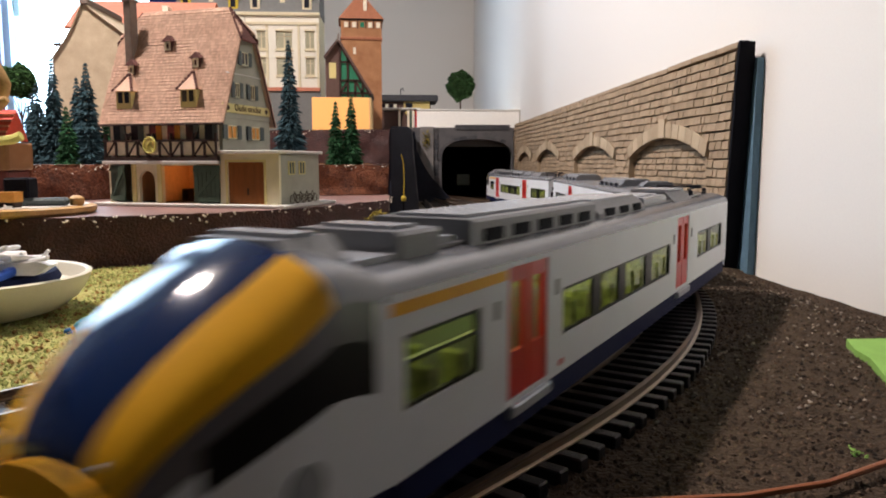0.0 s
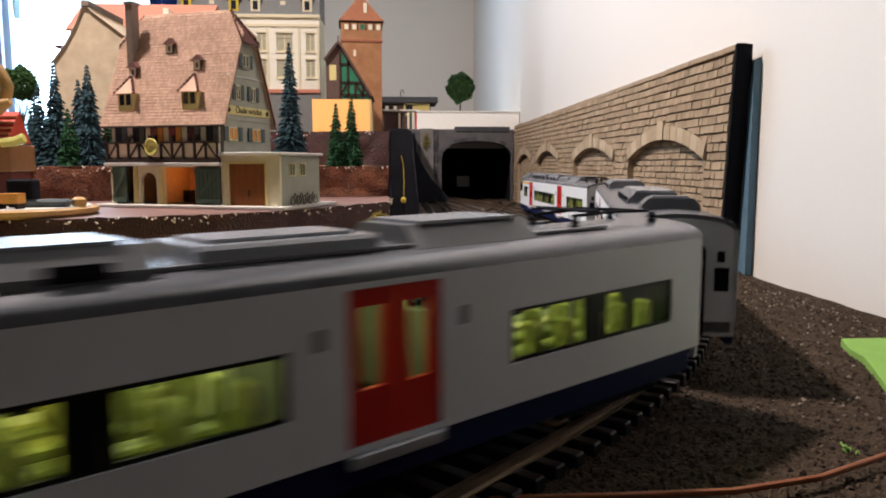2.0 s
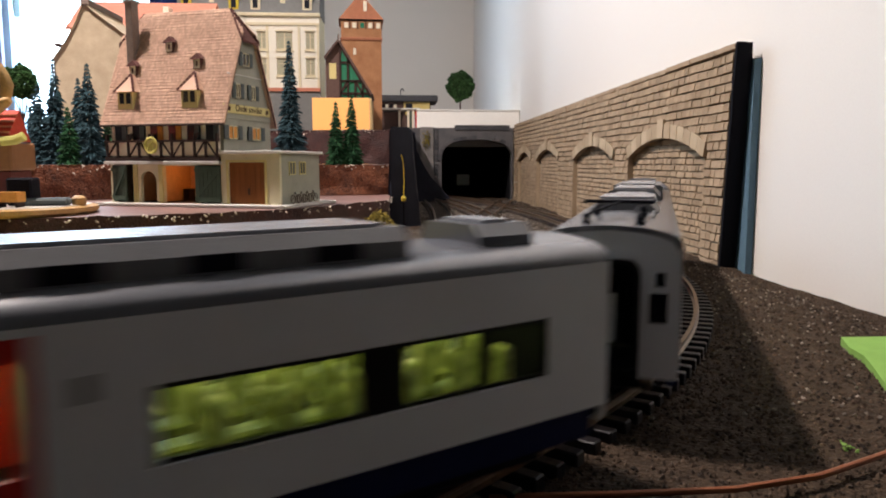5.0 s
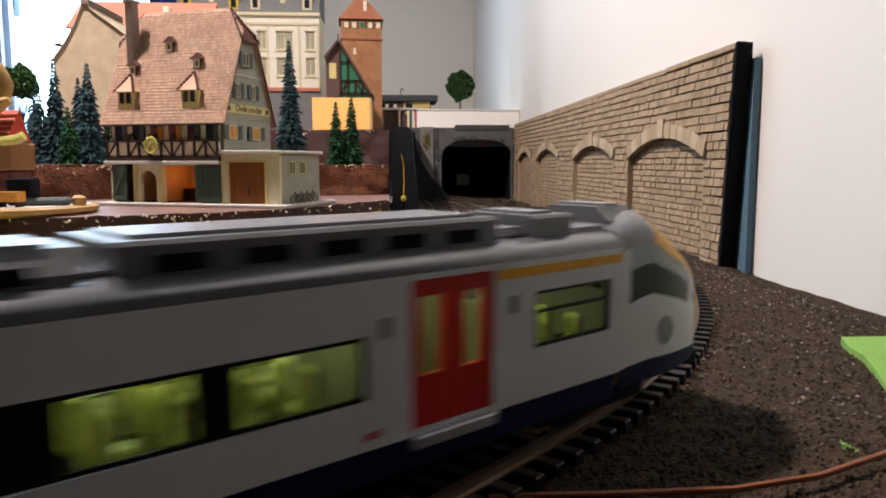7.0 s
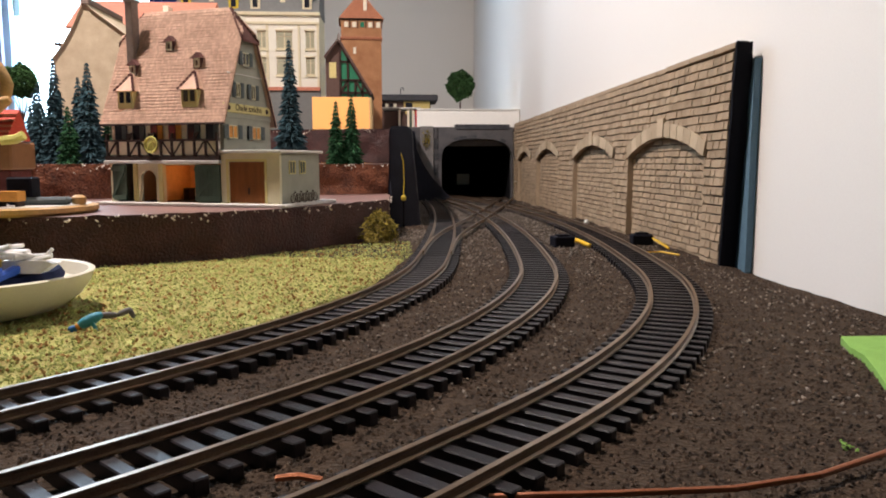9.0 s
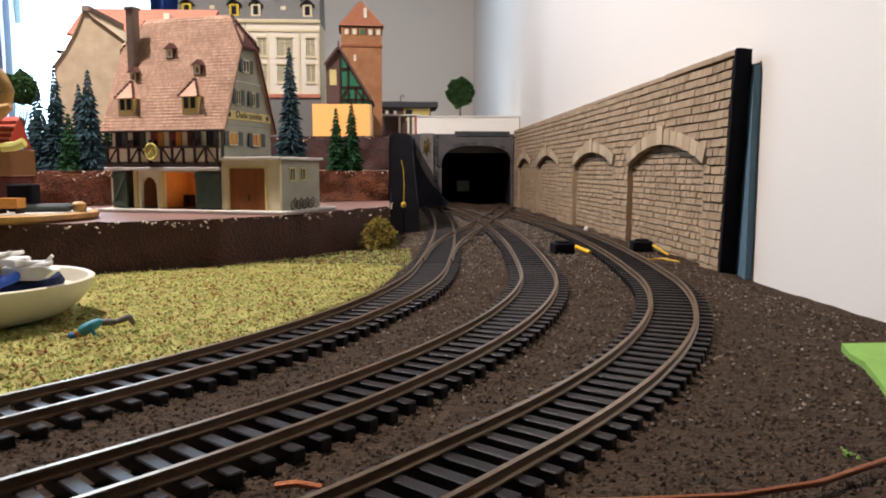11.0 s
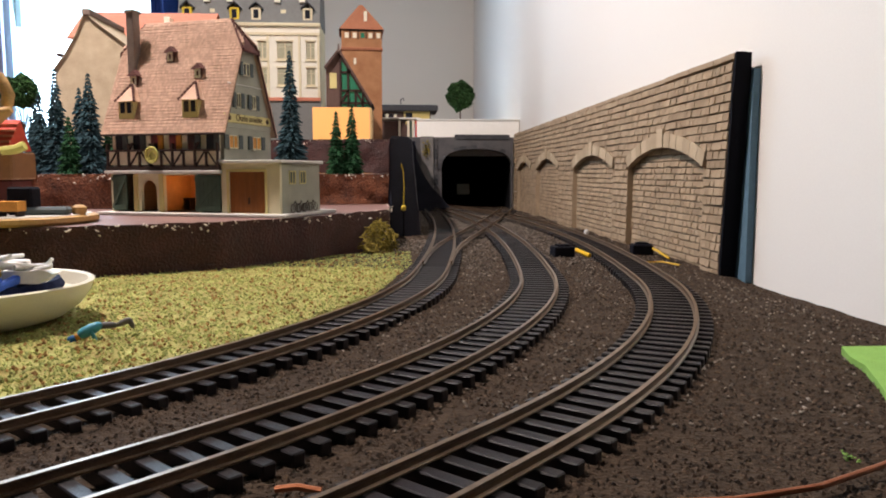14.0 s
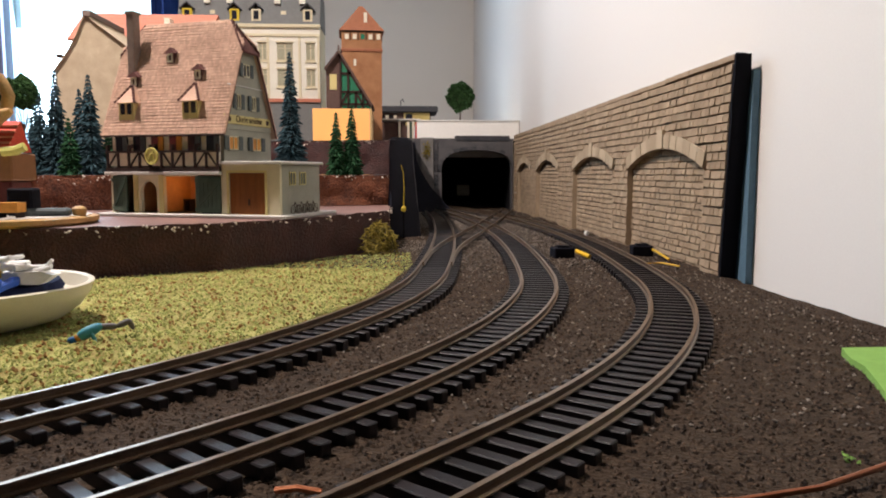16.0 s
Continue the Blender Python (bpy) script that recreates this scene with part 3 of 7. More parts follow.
    for a, b, crown in arches:
        c, zc, r = arc_of(a, b, crown)
        half = math.asin((b - a) / 2 / r)
        n = 13
        for i in range(n):
            t0, t1 = -half + 2 * half * i / n + 0.0012, -half + 2 * half * (i + 1) / n - 0.0012
            key = i == n // 2
            out, bm = ring_w + (0.0036 if key else 0.0), bmesh.new()
            prism(bm, [(c + (r + g) * math.sin(t), zc + (r + g) * math.cos(t)) for t, g in ((t0, 0), (t1, 0), (t1, out), (t0, out))], -0.0022 if key else -0.0015 + rnd.uniform(-0.0002, 0.0002), 0.0052, "x")
            part("key_stone" if key else "voussoir", bm, M["mauer_arch"], w)
        for e, k in ((a, -1), (b, 1)):
            y0, y1 = sorted((e, e + k * 0.0009))
            part("jamb", B(-0.0006, 0.0052, y0, y1, -0.004, spring - 0.0003), M["mauer_arch"], w)
    part("seam", B(-0.0014, 0.0030, 0.8345, 0.8362, -0.004, top(0.835) - 0.0008, bevel=0.0003), M["mauer"], w, "seam between two cast panels")
    # uneven top course
    bm, y = bmesh.new(), near_end(H)
    while y < W1:
        l = min(rnd.uniform(0.010, 0.026), W1 - y)
        h1 = top(y) + rnd.uniform(-0.0004, 0.0003)
        box(bm, rnd.uniform(-0.0007, -0.0004), D, y, y + l - 0.0004, h1 - 0.0030, h1)
        y += l + 0.0001
    part("coping", bm, M["mauer"], w)
    tagged(link_mesh("foam_sheet", B(X + D + 0.0008, RIGHT - 0.0006, 0.4125, 1.2, -0.006, 0.1185), M["blue_card"]), "thin blue foam sheet between stone wall and room wall", "sheet")


M["mauer_far"] = island_random(material("cast_stone_far", (0.265, 0.190, 0.120), (0.40, 0.295, 0.195), 0.9, scale=60, fine=900, bump=0.9, depth=0.0008, spec=0.2), 0.16)
stone_row_wall()


# ---- the tunnel mouth ----
def build_tunnel():
    t = thing("tunnel_portal", pose(0, 0, 0), "dark grey stone tunnel portal with a wide arched mouth", "tunnel portal", kind="structure")
    Y, X0, X1, H = 1.205, 0.0160, 0.1905, 0.1165
    # mouth: arched opening between two piers
    mx0, mx1, spring, rise = 0.0735, 0.1890, 0.0640, 0.0335
    bm = bmesh.new()
    n = 16
    c, hw = (mx0 + mx1) / 2, (mx1 - mx0) / 2
    def bow(g, i):
        """A flat-topped arch: upright at the springing, nearly level at the crown."""
        q = math.pi * i / n
        return (c - (hw + g) * math.copysign(abs(math.cos(q)) ** 0.8, math.cos(q)), spring + (rise + g) * math.sin(q) ** 0.72)
    arc = [bow(0, i) for i in range(n + 1)]
    outline = [(X0, -0.002), (X0, H), (X1, H), (X1, -0.002), (mx1, -0.002)] + arc[::-1] + [(mx0, -0.002)]
    prism(bm, outline, Y, Y + 0.02, "y")
    part("portal_face", bm, M["portal"], t)
    for i in range(n):
        q = [bow(g, a) for a, g in ((i + 0.04, 0.0003), (i + 0.96, 0.0003), (i + 0.96, 0.006), (i + 0.04, 0.006))]
        q = [(min(max(u, X0), X1), w) for u, w in q]
        bm = bmesh.new()
        prism(bm, q, Y - 0.003, Y + 0.002, "y")
        part("voussoir", bm, M["portal"], t)
    part("parapet", B(0.096, X1 - 0.006, Y - 0.0012, Y + 0.0195, H - 0.004, H + 0.0045, bevel=0.0006), M["portal"], t)
    part("pier", B(0.0385, 0.0605, Y - 0.0045, Y + 0.004, -0.002, H + 0.001, bevel=0.0008), plain("grey_pier_plaster", (0.17, 0.158, 0.150), 0.85, vary=0.3, scale=90, fine=900, bump=0.5), t, "lighter grey pier beside the mouth")
    rp = random.Random(21)
    z = 0.004
    while z < H - 0.006:
        x = 0.0612
        while x < mx0 - 0.006:
            l = rp.uniform(0.005, 0.008)
            part("stone", B(x, min(x + l, mx0 - 0.0055), Y - 0.0016, Y + 0.001, z, z + 0.0052, bevel=0.0005), M["portal"], t)
            x += l + 0.0005
        z += 0.0059
    # a spur of black rock sliding down before the pier
    bm = prism(bmesh.new(), [(0.010, -0.003), (0.010, 0.109), (0.029, 0.107), (0.0315, 0.080), (0.0440, 0.0520), (0.0630, 0.0280), (0.0820, 0.0070), (0.0840, -0.003)], Y - 0.060, Y - 0.006, "y")
    bmesh.ops.subdivide_edges(bm, edges=bm.edges, cuts=4, use_grid_fill=True)
    for v in bm.verts:
        v.co += 0.0016 * noise.noise_vector(v.co * 70)
    part("rock_spur", bm, M["wing"], t, "black rock spur beside the mouth", True)
    bm = bmesh.new()
    for k in range(90):
        chip(bm, rp.gauss(0.049, 0.003), Y - 0.0055 + rp.uniform(-0.003, 0), rp.gauss(0.096, 0.007), rp.uniform(0.0008, 0.0018))
    tagged(part("dry_moss", bm, M["moss"], t), "brown moss stuck to the pier", kind="stuff")
    # tube behind the mouth, its near-black colour stands in for the shade inside
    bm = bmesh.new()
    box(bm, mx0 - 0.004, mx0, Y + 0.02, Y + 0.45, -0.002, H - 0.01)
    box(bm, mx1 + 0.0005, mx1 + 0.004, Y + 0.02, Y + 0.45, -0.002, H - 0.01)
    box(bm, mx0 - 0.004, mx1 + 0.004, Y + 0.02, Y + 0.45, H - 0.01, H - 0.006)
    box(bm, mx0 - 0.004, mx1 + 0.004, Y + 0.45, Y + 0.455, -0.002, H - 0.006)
    part("tunnel_tube", bm, M["black"], t, "tunnel tube coloured near-black for the darkness inside")
    # added strip whose pale colour gives the lighter underside of the arch
    part("lintel_light", B(0.080, 0.180, Y + 0.022, Y + 0.026, 0.0865, 0.1040), plain("pale_underside", (0.20, 0.20, 0.21), 0.8), t, "pale strip added for the arch's lighter underside")
    part("signal_plate", B(0.1145, 0.1385, Y + 0.195, Y + 0.199, 0.0180, 0.0385), plain("pale_plate", (0.6, 0.6, 0.55), 0.7), t, "pale plate inside the tunnel")
    # wing: a dark block that runs forward from the portal
    bm = bmesh.new()
    lo = [(-0.0065, 0.690), (0.0235, 0.706), (0.034, 1.20), (-0.0065, 1.20)]
    vs0 = [bm.verts.new((x, y, -0.003)) for x, y in lo]
    vs1 = [bm.verts.new((x, y, z)) for (x, y), z in zip([(-0.006, 0.692), (0.0140, 0.712), (0.026, 1.20), (-0.006, 1.20)], (0.0935, 0.0935, 0.113, 0.113))]
    bm.faces.new(vs0), bm.faces.new(vs1)
    for i in range(4):
        bm.faces.new((vs0[i], vs0[(i + 1) % 4], vs1[(i + 1) % 4], vs1[i]))
    bmesh.ops.subdivide_edges(bm, edges=bm.edges, cuts=7, use_grid_fill=True)
    for v in bm.verts:
        v.co += 0.0016 * noise.noise_vector(v.co * 60)
    bmesh.ops.bevel(bm, geom=[e for e in bm.edges if e.calc_face_angle(0) > 0.9], offset=0.002, segments=2, affect="EDGES")
    part("wing_wall", bm, M["wing"], t, "dark rock wing beside the tunnel mouth", True)
    # the white card box over the tunnel
    w = thing("white_card_box", pose(0, 0, 0), "white card box lying over the tunnel", "box")
    part("body", B(0.0345, RIGHT - 0.001, Y + 0.03, Y + 0.30, 0.1175, 0.1462, bevel=0.0006), M["white_card"], w)
    part("lid", B(0.0340, RIGHT - 0.0007, Y + 0.0285, Y + 0.302, 0.1462, 0.1480), M["white_card"], w)
    # upper ground under the box
    # signal lever by the rock
    s = thing("yellow_ground_signal", pose(0.0065, 0.684, 0.0), "small yellow wire signal by the dark rock", "signal")
    part("wire", tube(bmesh.new(), [(0, 0, 0.028), (0.0006, 0, 0.045), (0.0, 0, 0.060), (-0.002, 0, 0.068)], 0.0004, 6), plain("yellow_wire", (0.5, 0.36, 0.02), 0.5), s)
    part("bulb", spun(bmesh.new(), [(0.0005, 0.0245), (0.0022, 0.0255), (0.0025, 0.028), (0.0012, 0.030)], 10), plain("dull_yellow", (0.45, 0.33, 0.03), 0.6), s)
    part("foot", rod(bmesh.new(), (0, 0.003, -0.003), (0, 0, 0.025), 0.0008), M["black"], s)


build_tunnel()


# ---- terraces ----
def terrace(name, front, back_y, z0, z1, mat_face, mat_top, label, seed):
    """A raised plateau whose ragged front follows a few corners in plan."""
    bm = bmesh.new()
    line = []
    for (x0, y0), (x1, y1) in zip(front, front[1:]):
        n = max(2, int(math.hypot(x1 - x0, y1 - y0) / 0.006))
        line += [(x0 + (x1 - x0) * i / n, y0 + (y1 - y0) * i / n) for i in range(n)]
    line.append(front[-1])
    rows = []
    for i, (x, y) in enumerate(line):
        col = []
        for k in range(7):
            z = z0 + (z1 - z0) * k / 6
            d = 0.0032 * noise.noise((x * 70, y * 70, z * 90 + seed)) + 0.0006 * noise.noise((x * 260, y * 260, z * 260 + seed))
            col.append(bm.verts.new((x + 0.3 * d, y + d + 0.0025 * k / 6, z + (0.0012 * noise.noise((x * 80, y * 80, seed)) if k == 6 else 0))))
        rows.append(col)
    for a, b in zip(rows, rows[1:]):
        for k in range(6):
            bm.faces.new((a[k], b[k], b[k + 1], a[k + 1]))
    t = thing(name, pose(0, 0, 0), label, "terrain", kind="structure")
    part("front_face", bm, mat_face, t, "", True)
    bm = bmesh.new()
    top = [bm.verts.new((c[6][0], c[6][1], c[6][2])) for c in [[tuple(v) for v in col] for col in [[(x, y + 0.0025, z1)] * 7 for x, y in line]]]
    bk = [bm.verts.new((x, back_y, z1)) for x, y in line]
    for i in range(len(line) - 1):
        bm.faces.new((top[i], top[i + 1], bk[i + 1], bk[i]))
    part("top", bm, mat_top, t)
    # pale broken chips on the rim
    rnd = random.Random(seed)
    bm = bmesh.new()
    for k in range(int(len(line) * 1.5)):
        x, y = rnd.choice(line)
        random.seed(seed * 1000 + k)
        chip(bm, x + rnd.uniform(-0.003, 0.003), y + 0.0005, z1 - abs(rnd.gauss(0, 0.0025)), rnd.uniform(0.0004, 0.0014))
    tagged(part("rim_chips", bm, M["chip_pale"], t), "pale foam crumbs along the broken rim", kind="stuff")
    return t


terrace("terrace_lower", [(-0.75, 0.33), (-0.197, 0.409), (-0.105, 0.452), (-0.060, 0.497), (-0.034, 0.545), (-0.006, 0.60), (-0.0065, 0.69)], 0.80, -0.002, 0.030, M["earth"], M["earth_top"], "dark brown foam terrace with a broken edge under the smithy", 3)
terrace("terrace_upper", [(-0.80, 0.55), (-0.284, 0.605), (-0.150, 0.655), (-0.053, 0.690), (-0.0068, 0.70)], 1.9795, 0.0305, 0.0585, M["earth2"], M["earth_top"], "reddish brown foam terrace that carries the town", 8)

terrace("rock_ledge", [(-0.30, 0.93), (-0.16, 0.905), (-0.10, 0.885), (-0.050, 0.87), (-0.0068, 0.865)], 0.9445, 0.0590, 0.0985, M["earth"], M["earth2"], "dark reddish rock ledge in the town", 12)


# ---- trees ----
M["needle"] = island_random(material("fir_needles", (0.013, 0.032, 0.040), (0.050, 0.096, 0.112), 0.9, scale=300, fine=3000, spec=0.15), 0.45)
M["needle2"] = island_random(material("green_fir_needles", (0.008, 0.030, 0.012), (0.025, 0.085, 0.035), 0.9, scale=300, fine=3000, spec=0.15), 0.45)
M["bark"] = plain("model_bark", (0.07, 0.04, 0.025), 0.9, vary=0.4)
M["leaf"] = island_random(material("foam_leaves", (0.010, 0.030, 0.010), (0.045, 0.095, 0.030), 0.95, scale=300, fine=3000, spec=0.1), 0.5)


def fir(x, y, z, h, r, seed, mat, label):
    t = thing("fir_tree", pose(x, y, z), label, "tree", "model firs")
    rnd = random.Random(seed)
    part("trunk", rod(bmesh.new(), (0, 0, -0.001), (0, 0, h * 0.97), 0.0016, 0.0003, 7), M["bark"], t)
    bm = bmesh.new()
    tiers = int(h / 0.0036)
    for k in range(tiers):
        f = k / tiers
        zz = h * (0.05 + 0.93 * f)
        rr = r * (1 - f) ** 0.85 * rnd.uniform(0.82, 1.12) + 0.0008
        n = max(8, int(20 * (1 - f)) + 6)
        for i in range(n):
            a = 2 * math.pi * (i + rnd.random()) / n
            l = rr * rnd.uniform(0.7, 1.12)
            ca, sa = math.cos(a), math.sin(a)
            w = 0.0008 + 0.065 * l
            droop = -0.30 * l
            base, tip = Vector((0, 0, zz + 0.002)), Vector((ca * l, sa * l, zz + droop + rnd.uniform(-0.001, 0.001)))
            mid = base.lerp(tip, 0.55)
            side = Vector((-sa, ca, 0)) * w
            v = [bm.verts.new(p) for p in (base, mid + side, tip, mid - side, mid + Vector((0, 0, 0.0012 + 0.08 * l)), mid - Vector((0, 0, 0.0010 + 0.06 * l)))]
            for q in ((0, 1, 4), (1, 2, 4), (2, 3, 4), (3, 0, 4), (1, 0, 5), (2, 1, 5), (3, 2, 5), (0, 3, 5)):
                bm.faces.new([v[j] for j in q])
            # side twigs
            for s in (-1, 1):
                p0 = base.lerp(tip, rnd.uniform(0.45, 0.8))
                p1 = p0 + (Vector((ca, sa, 0)) * 0.6 + Vector((-sa, ca, 0)) * s) * (0.22 * l + 0.0006) + Vector((0, 0, -0.0007))
                pm = p0.lerp(p1, 0.5)
                vv = [bm.verts.new(p) for p in (p0, pm + Vector((0, 0, 0.0008)), p1, pm - Vector((ca, sa, 0)) * 0.0007)]
                for q in ((0, 1, 3), (1, 2, 3), (0, 3, 2), (0, 2, 1)):
                    bm.faces.new([vv[j] for j in q])
    part("crown", bm, mat, t)
    return t


def bush_tree(x, y, z, h, r, seed, label):
    t = thing("leafy_tree", pose(x, y, z), label, "tree", "model leafy trees")
    rnd = random.Random(seed)
    bm = rod(bmesh.new(), (0, 0, -0.001), (0, 0, h * 0.55), 0.0016, 0.001, 7)
    for k in range(5):
        a = k * 1.3
        rod(bm, (0, 0, h * 0.45), (math.cos(a) * r * 0.6, math.sin(a) * r * 0.6, h * 0.75), 0.0008, 0.0003, 5)
    part("trunk", bm, M["bark"], t)
    bm = bmesh.new()
    c = h - r
    for k in range(1500):
        d = Vector((rnd.gauss(0, 1), rnd.gauss(0, 1), rnd.gauss(0, 1))).normalized()
        lump = 1 + 0.22 * noise.noise(d * 2.3 + Vector((seed, 0, 0)))
        p = d * r * lump * rnd.uniform(0.75, 1.0)
        if rnd.random() < 0.05:
            p *= 1.08
        random.seed(seed * 7919 + k)
        chip(bm, p.x, p.y, c + p.z * 1.05, r * rnd.uniform(0.08, 0.15))
    part("crown", bm, M["leaf"], t)
    return t


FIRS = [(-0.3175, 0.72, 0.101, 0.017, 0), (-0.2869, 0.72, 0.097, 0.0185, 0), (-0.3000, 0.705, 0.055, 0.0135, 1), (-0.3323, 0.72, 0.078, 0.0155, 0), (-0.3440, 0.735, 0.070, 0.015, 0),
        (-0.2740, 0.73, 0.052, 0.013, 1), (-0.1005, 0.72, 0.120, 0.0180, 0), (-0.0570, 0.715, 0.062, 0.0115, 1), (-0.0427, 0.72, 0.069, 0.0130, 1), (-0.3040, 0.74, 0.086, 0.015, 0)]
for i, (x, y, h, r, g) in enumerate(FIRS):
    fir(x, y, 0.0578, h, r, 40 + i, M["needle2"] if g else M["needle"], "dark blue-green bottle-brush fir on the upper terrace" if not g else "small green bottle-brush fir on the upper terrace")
bush_tree(0.1170, 1.36, 0.1480, 0.0750, 0.0245, 3, "round green leafy tree standing on the white box")
bush_tree(-0.4815, 1.0, 0.0578, 0.1245, 0.0195, 5, "round dark green leafy tree before the window")
bush_tree(-0.517, 1.02, 0.0578, 0.128, 0.0185, 6, "round dark green leafy tree before the window")

# a mossy bush at the terrace's foot
bmb = bmesh.new()
rb = random.Random(77)
for k in range(260):
    a, h0 = rb.uniform(0, 6.28), rb.uniform(0, 1)
    r0 = 0.014 * math.sqrt(max(0.02, 1 - h0 * h0)) * rb.uniform(0.5, 1)
    p = Vector((r0 * math.cos(a), r0 * math.sin(a), 0.023 * h0))
    d = Vector((rb.gauss(0, 1), rb.gauss(0, 1), rb.gauss(0, 0.8))).normalized() * 0.004
    tube(bmb, [p - d, p + Vector((0, 0, 0.0012)), p + d], 0.00042, 4)
tagged(link_mesh("moss_bush", bmb, M["moss"]), "yellowish wiry moss bush at the foot of the terrace", "bush").matrix_world = pose(-0.013, 0.545, 0.0)


# ---- the electric train ----
M["train_white"] = plain("train_grey_white", (0.74, 0.755, 0.77), 0.42, vary=0.05, scale=60, fine=2500, bump=0.03, spec=0.3)
M["train_grey"] = plain("train_roof_grey", (0.115, 0.118, 0.130), 0.25, vary=0.08, scale=100, fine=2500, bump=0.05, spec=0.85)
M["train_dark"] = plain("train_underframe", (0.006, 0.006, 0.010), 0.75, vary=0.3, spec=0.1)
M["train_blue"] = plain("train_skirt_blue", (0.006, 0.010, 0.050), 0.6, vary=0.15, spec=0.1)
M["train_red"] = plain("train_door_red", (0.55, 0.020, 0.014), 0.35, vary=0.08, bump=0.03)
M["train_yellow"] = plain("train_yellow", (0.85, 0.42, 0.004), 0.45, vary=0.06, bump=0.03)
M["train_screen"] = plain("train_windscreen", (0.004, 0.013, 0.055), 0.10, vary=0.1, bump=0.0, spec=0.4)
M["train_black"] = plain("train_black_glass", (0.006, 0.007, 0.008), 0.35, vary=0.1, bump=0.0, spec=0.12)
M["train_glass"] = glass("train_window_glass", (0.80, 0.86, 0.70))
M["seat"] = material("train_seats_green", (0.02, 0.035, 0.008), (0.50, 0.50, 0.20), 0.6, scale=170, fine=500, bump=0.2)
M["train_lamp"] = glow("train_ceiling_strip", (0.92, 1.0, 0.36), 4.6)
M["train_lamp_warm"] = glow("train_warm_bulb", (1.0, 0.75, 0.12), 12)
M["train_chrome"] = plain("train_step_grey", (0.42, 0.44, 0.47), 0.35, 0.4)
M["hvac"] = plain("roof_equipment_grey", (0.16, 0.16, 0.165), 0.34, vary=0.08, spec=0.45)
M["hvac_pale"] = plain("roof_equipment_pale_grey", (0.30, 0.31, 0.33), 0.22, vary=0.06, spec=0.45)

CAR_L, HALF, FLOOR, SIDE_TOP = 0.330, 0.0152, 0.0170, 0.0424
GAP = 0.015
NOSE_PIVOT, PIVOT = 0.055, 0.040
SPAN = 0.338
ROOF_OUT = [(0.0152, 0.0424), (0.0149, 0.0435), (0.0139, 0.0445), (0.0118, 0.0453), (0.0085, 0.0460), (0.0045, 0.0464), (0, 0.0466)]


def roof_shell(x0, x1):
    pts = ROOF_OUT + [(-y, z) for y, z in ROOF_OUT[-2::-1]]
    inner = [(y * 0.93, z - 0.0012) for y, z in pts][::-1]
    bm = bmesh.new()
    prism(bm, pts + inner, x0, x1, "x")
    return bm


def window_fill(car, side, x0, x1, z0, z1, panes, vent=False):
    """Dark gasket, glass and its bars, set in one opening of the side."""
    s = 1 if side > 0 else -1
    y0, y1 = sorted((s * (HALF - 0.0003), s * (HALF - 0.0011)))
    w = part("window_frame", holed(bmesh.new(), x0, x1, z0, z1, [(a, b, z0 + 0.0006, z1 - 0.0006) for a, b in panes], y0, y1), M["train_black"], car, "black window band")
    g0, g1 = sorted((s * (HALF - 0.0006), s * (HALF - 0.0009)))
    for a, b in panes:
        g = part("pane", B(a - 0.0002, b + 0.0002, g0, g1, z0 + 0.0005, z1 - 0.0005), M["train_glass"], w)
        g.visible_shadow = False
        if vent:
            part("vent_bar", B(a, b, y0 - 0.0001, y1 + 0.0001, z1 - 0.0042, z1 - 0.0036), M["train_black"], w)


def door_fill(car, side, xc):
    s = 1 if side > 0 else -1
    hw, z0, z1 = 0.0094, 0.0170, 0.0413
    d = None
    for a, b in ((xc - hw, xc - 0.0003), (xc + 0.0003, xc + hw)):
        y0, y1 = sorted((s * (HALF - 0.0002), s * (HALF - 0.0014)))
        m = (a + b) / 2
        leaf = part("door_leaf", holed(bmesh.new(), a, b, z0, z1, [(m - 0.0024, m + 0.0024, 0.0256, 0.0386)], y0, y1), M["train_red"], car, "red sliding door leaf")
        g0, g1 = sorted((s * (HALF - 0.0007), s * (HALF - 0.0010)))
        g = part("pane", B(m - 0.0025, m + 0.0025, g0, g1, 0.0255, 0.0387), M["train_glass"], leaf)
        g.visible_shadow = False
    y0, y1 = sorted((s * (HALF - 0.001), s * (HALF + 0.0012)))
    part("door_step", B(xc - hw, xc + hw, y0, y1, 0.0138, 0.0160, bevel=0.0003), M["train_chrome"], car, "grey metal step")
    y0, y1 = sorted((s * (HALF - 0.0003), s * (HALF + 0.0001)))
    for k in (-1, 1):
        part("door_button_panel", B(xc + k * 0.0145 - 0.001, xc + k * 0.0145 + 0.001, y0, y1, 0.0330, 0.0362), plain("button_grey", (0.2, 0.2, 0.2), 0.5), car)


def bogie(car, x):
    b = part("bogie", B(x - 0.019, x + 0.019, -0.0085, 0.0085, 0.0065, 0.0115, bevel=0.0008), M["train_dark"], car, "dark bogie")
    for dx in (-0.0145, 0.0145):
        for y in (-0.0083, 0.0083):
            bm = bmesh.new()
            rod(bm, (x + dx, y - 0.0013, 0.0105), (x + dx, y + 0.0013, 0.0105), 0.0053, n=18)
            rod(bm, (x + dx, y - 0.0018, 0.0105), (x + dx, y + 0.0018, 0.0105), 0.0018, n=10)
            part("wheel", bm, M["rail"], b)
    for y in (-0.0112, 0.0112):
        part("side_frame", B(x - 0.0185, x + 0.0185, y - 0.0011, y + 0.0011, 0.0075, 0.0105, bevel=0.0004), M["train_dark"], b)


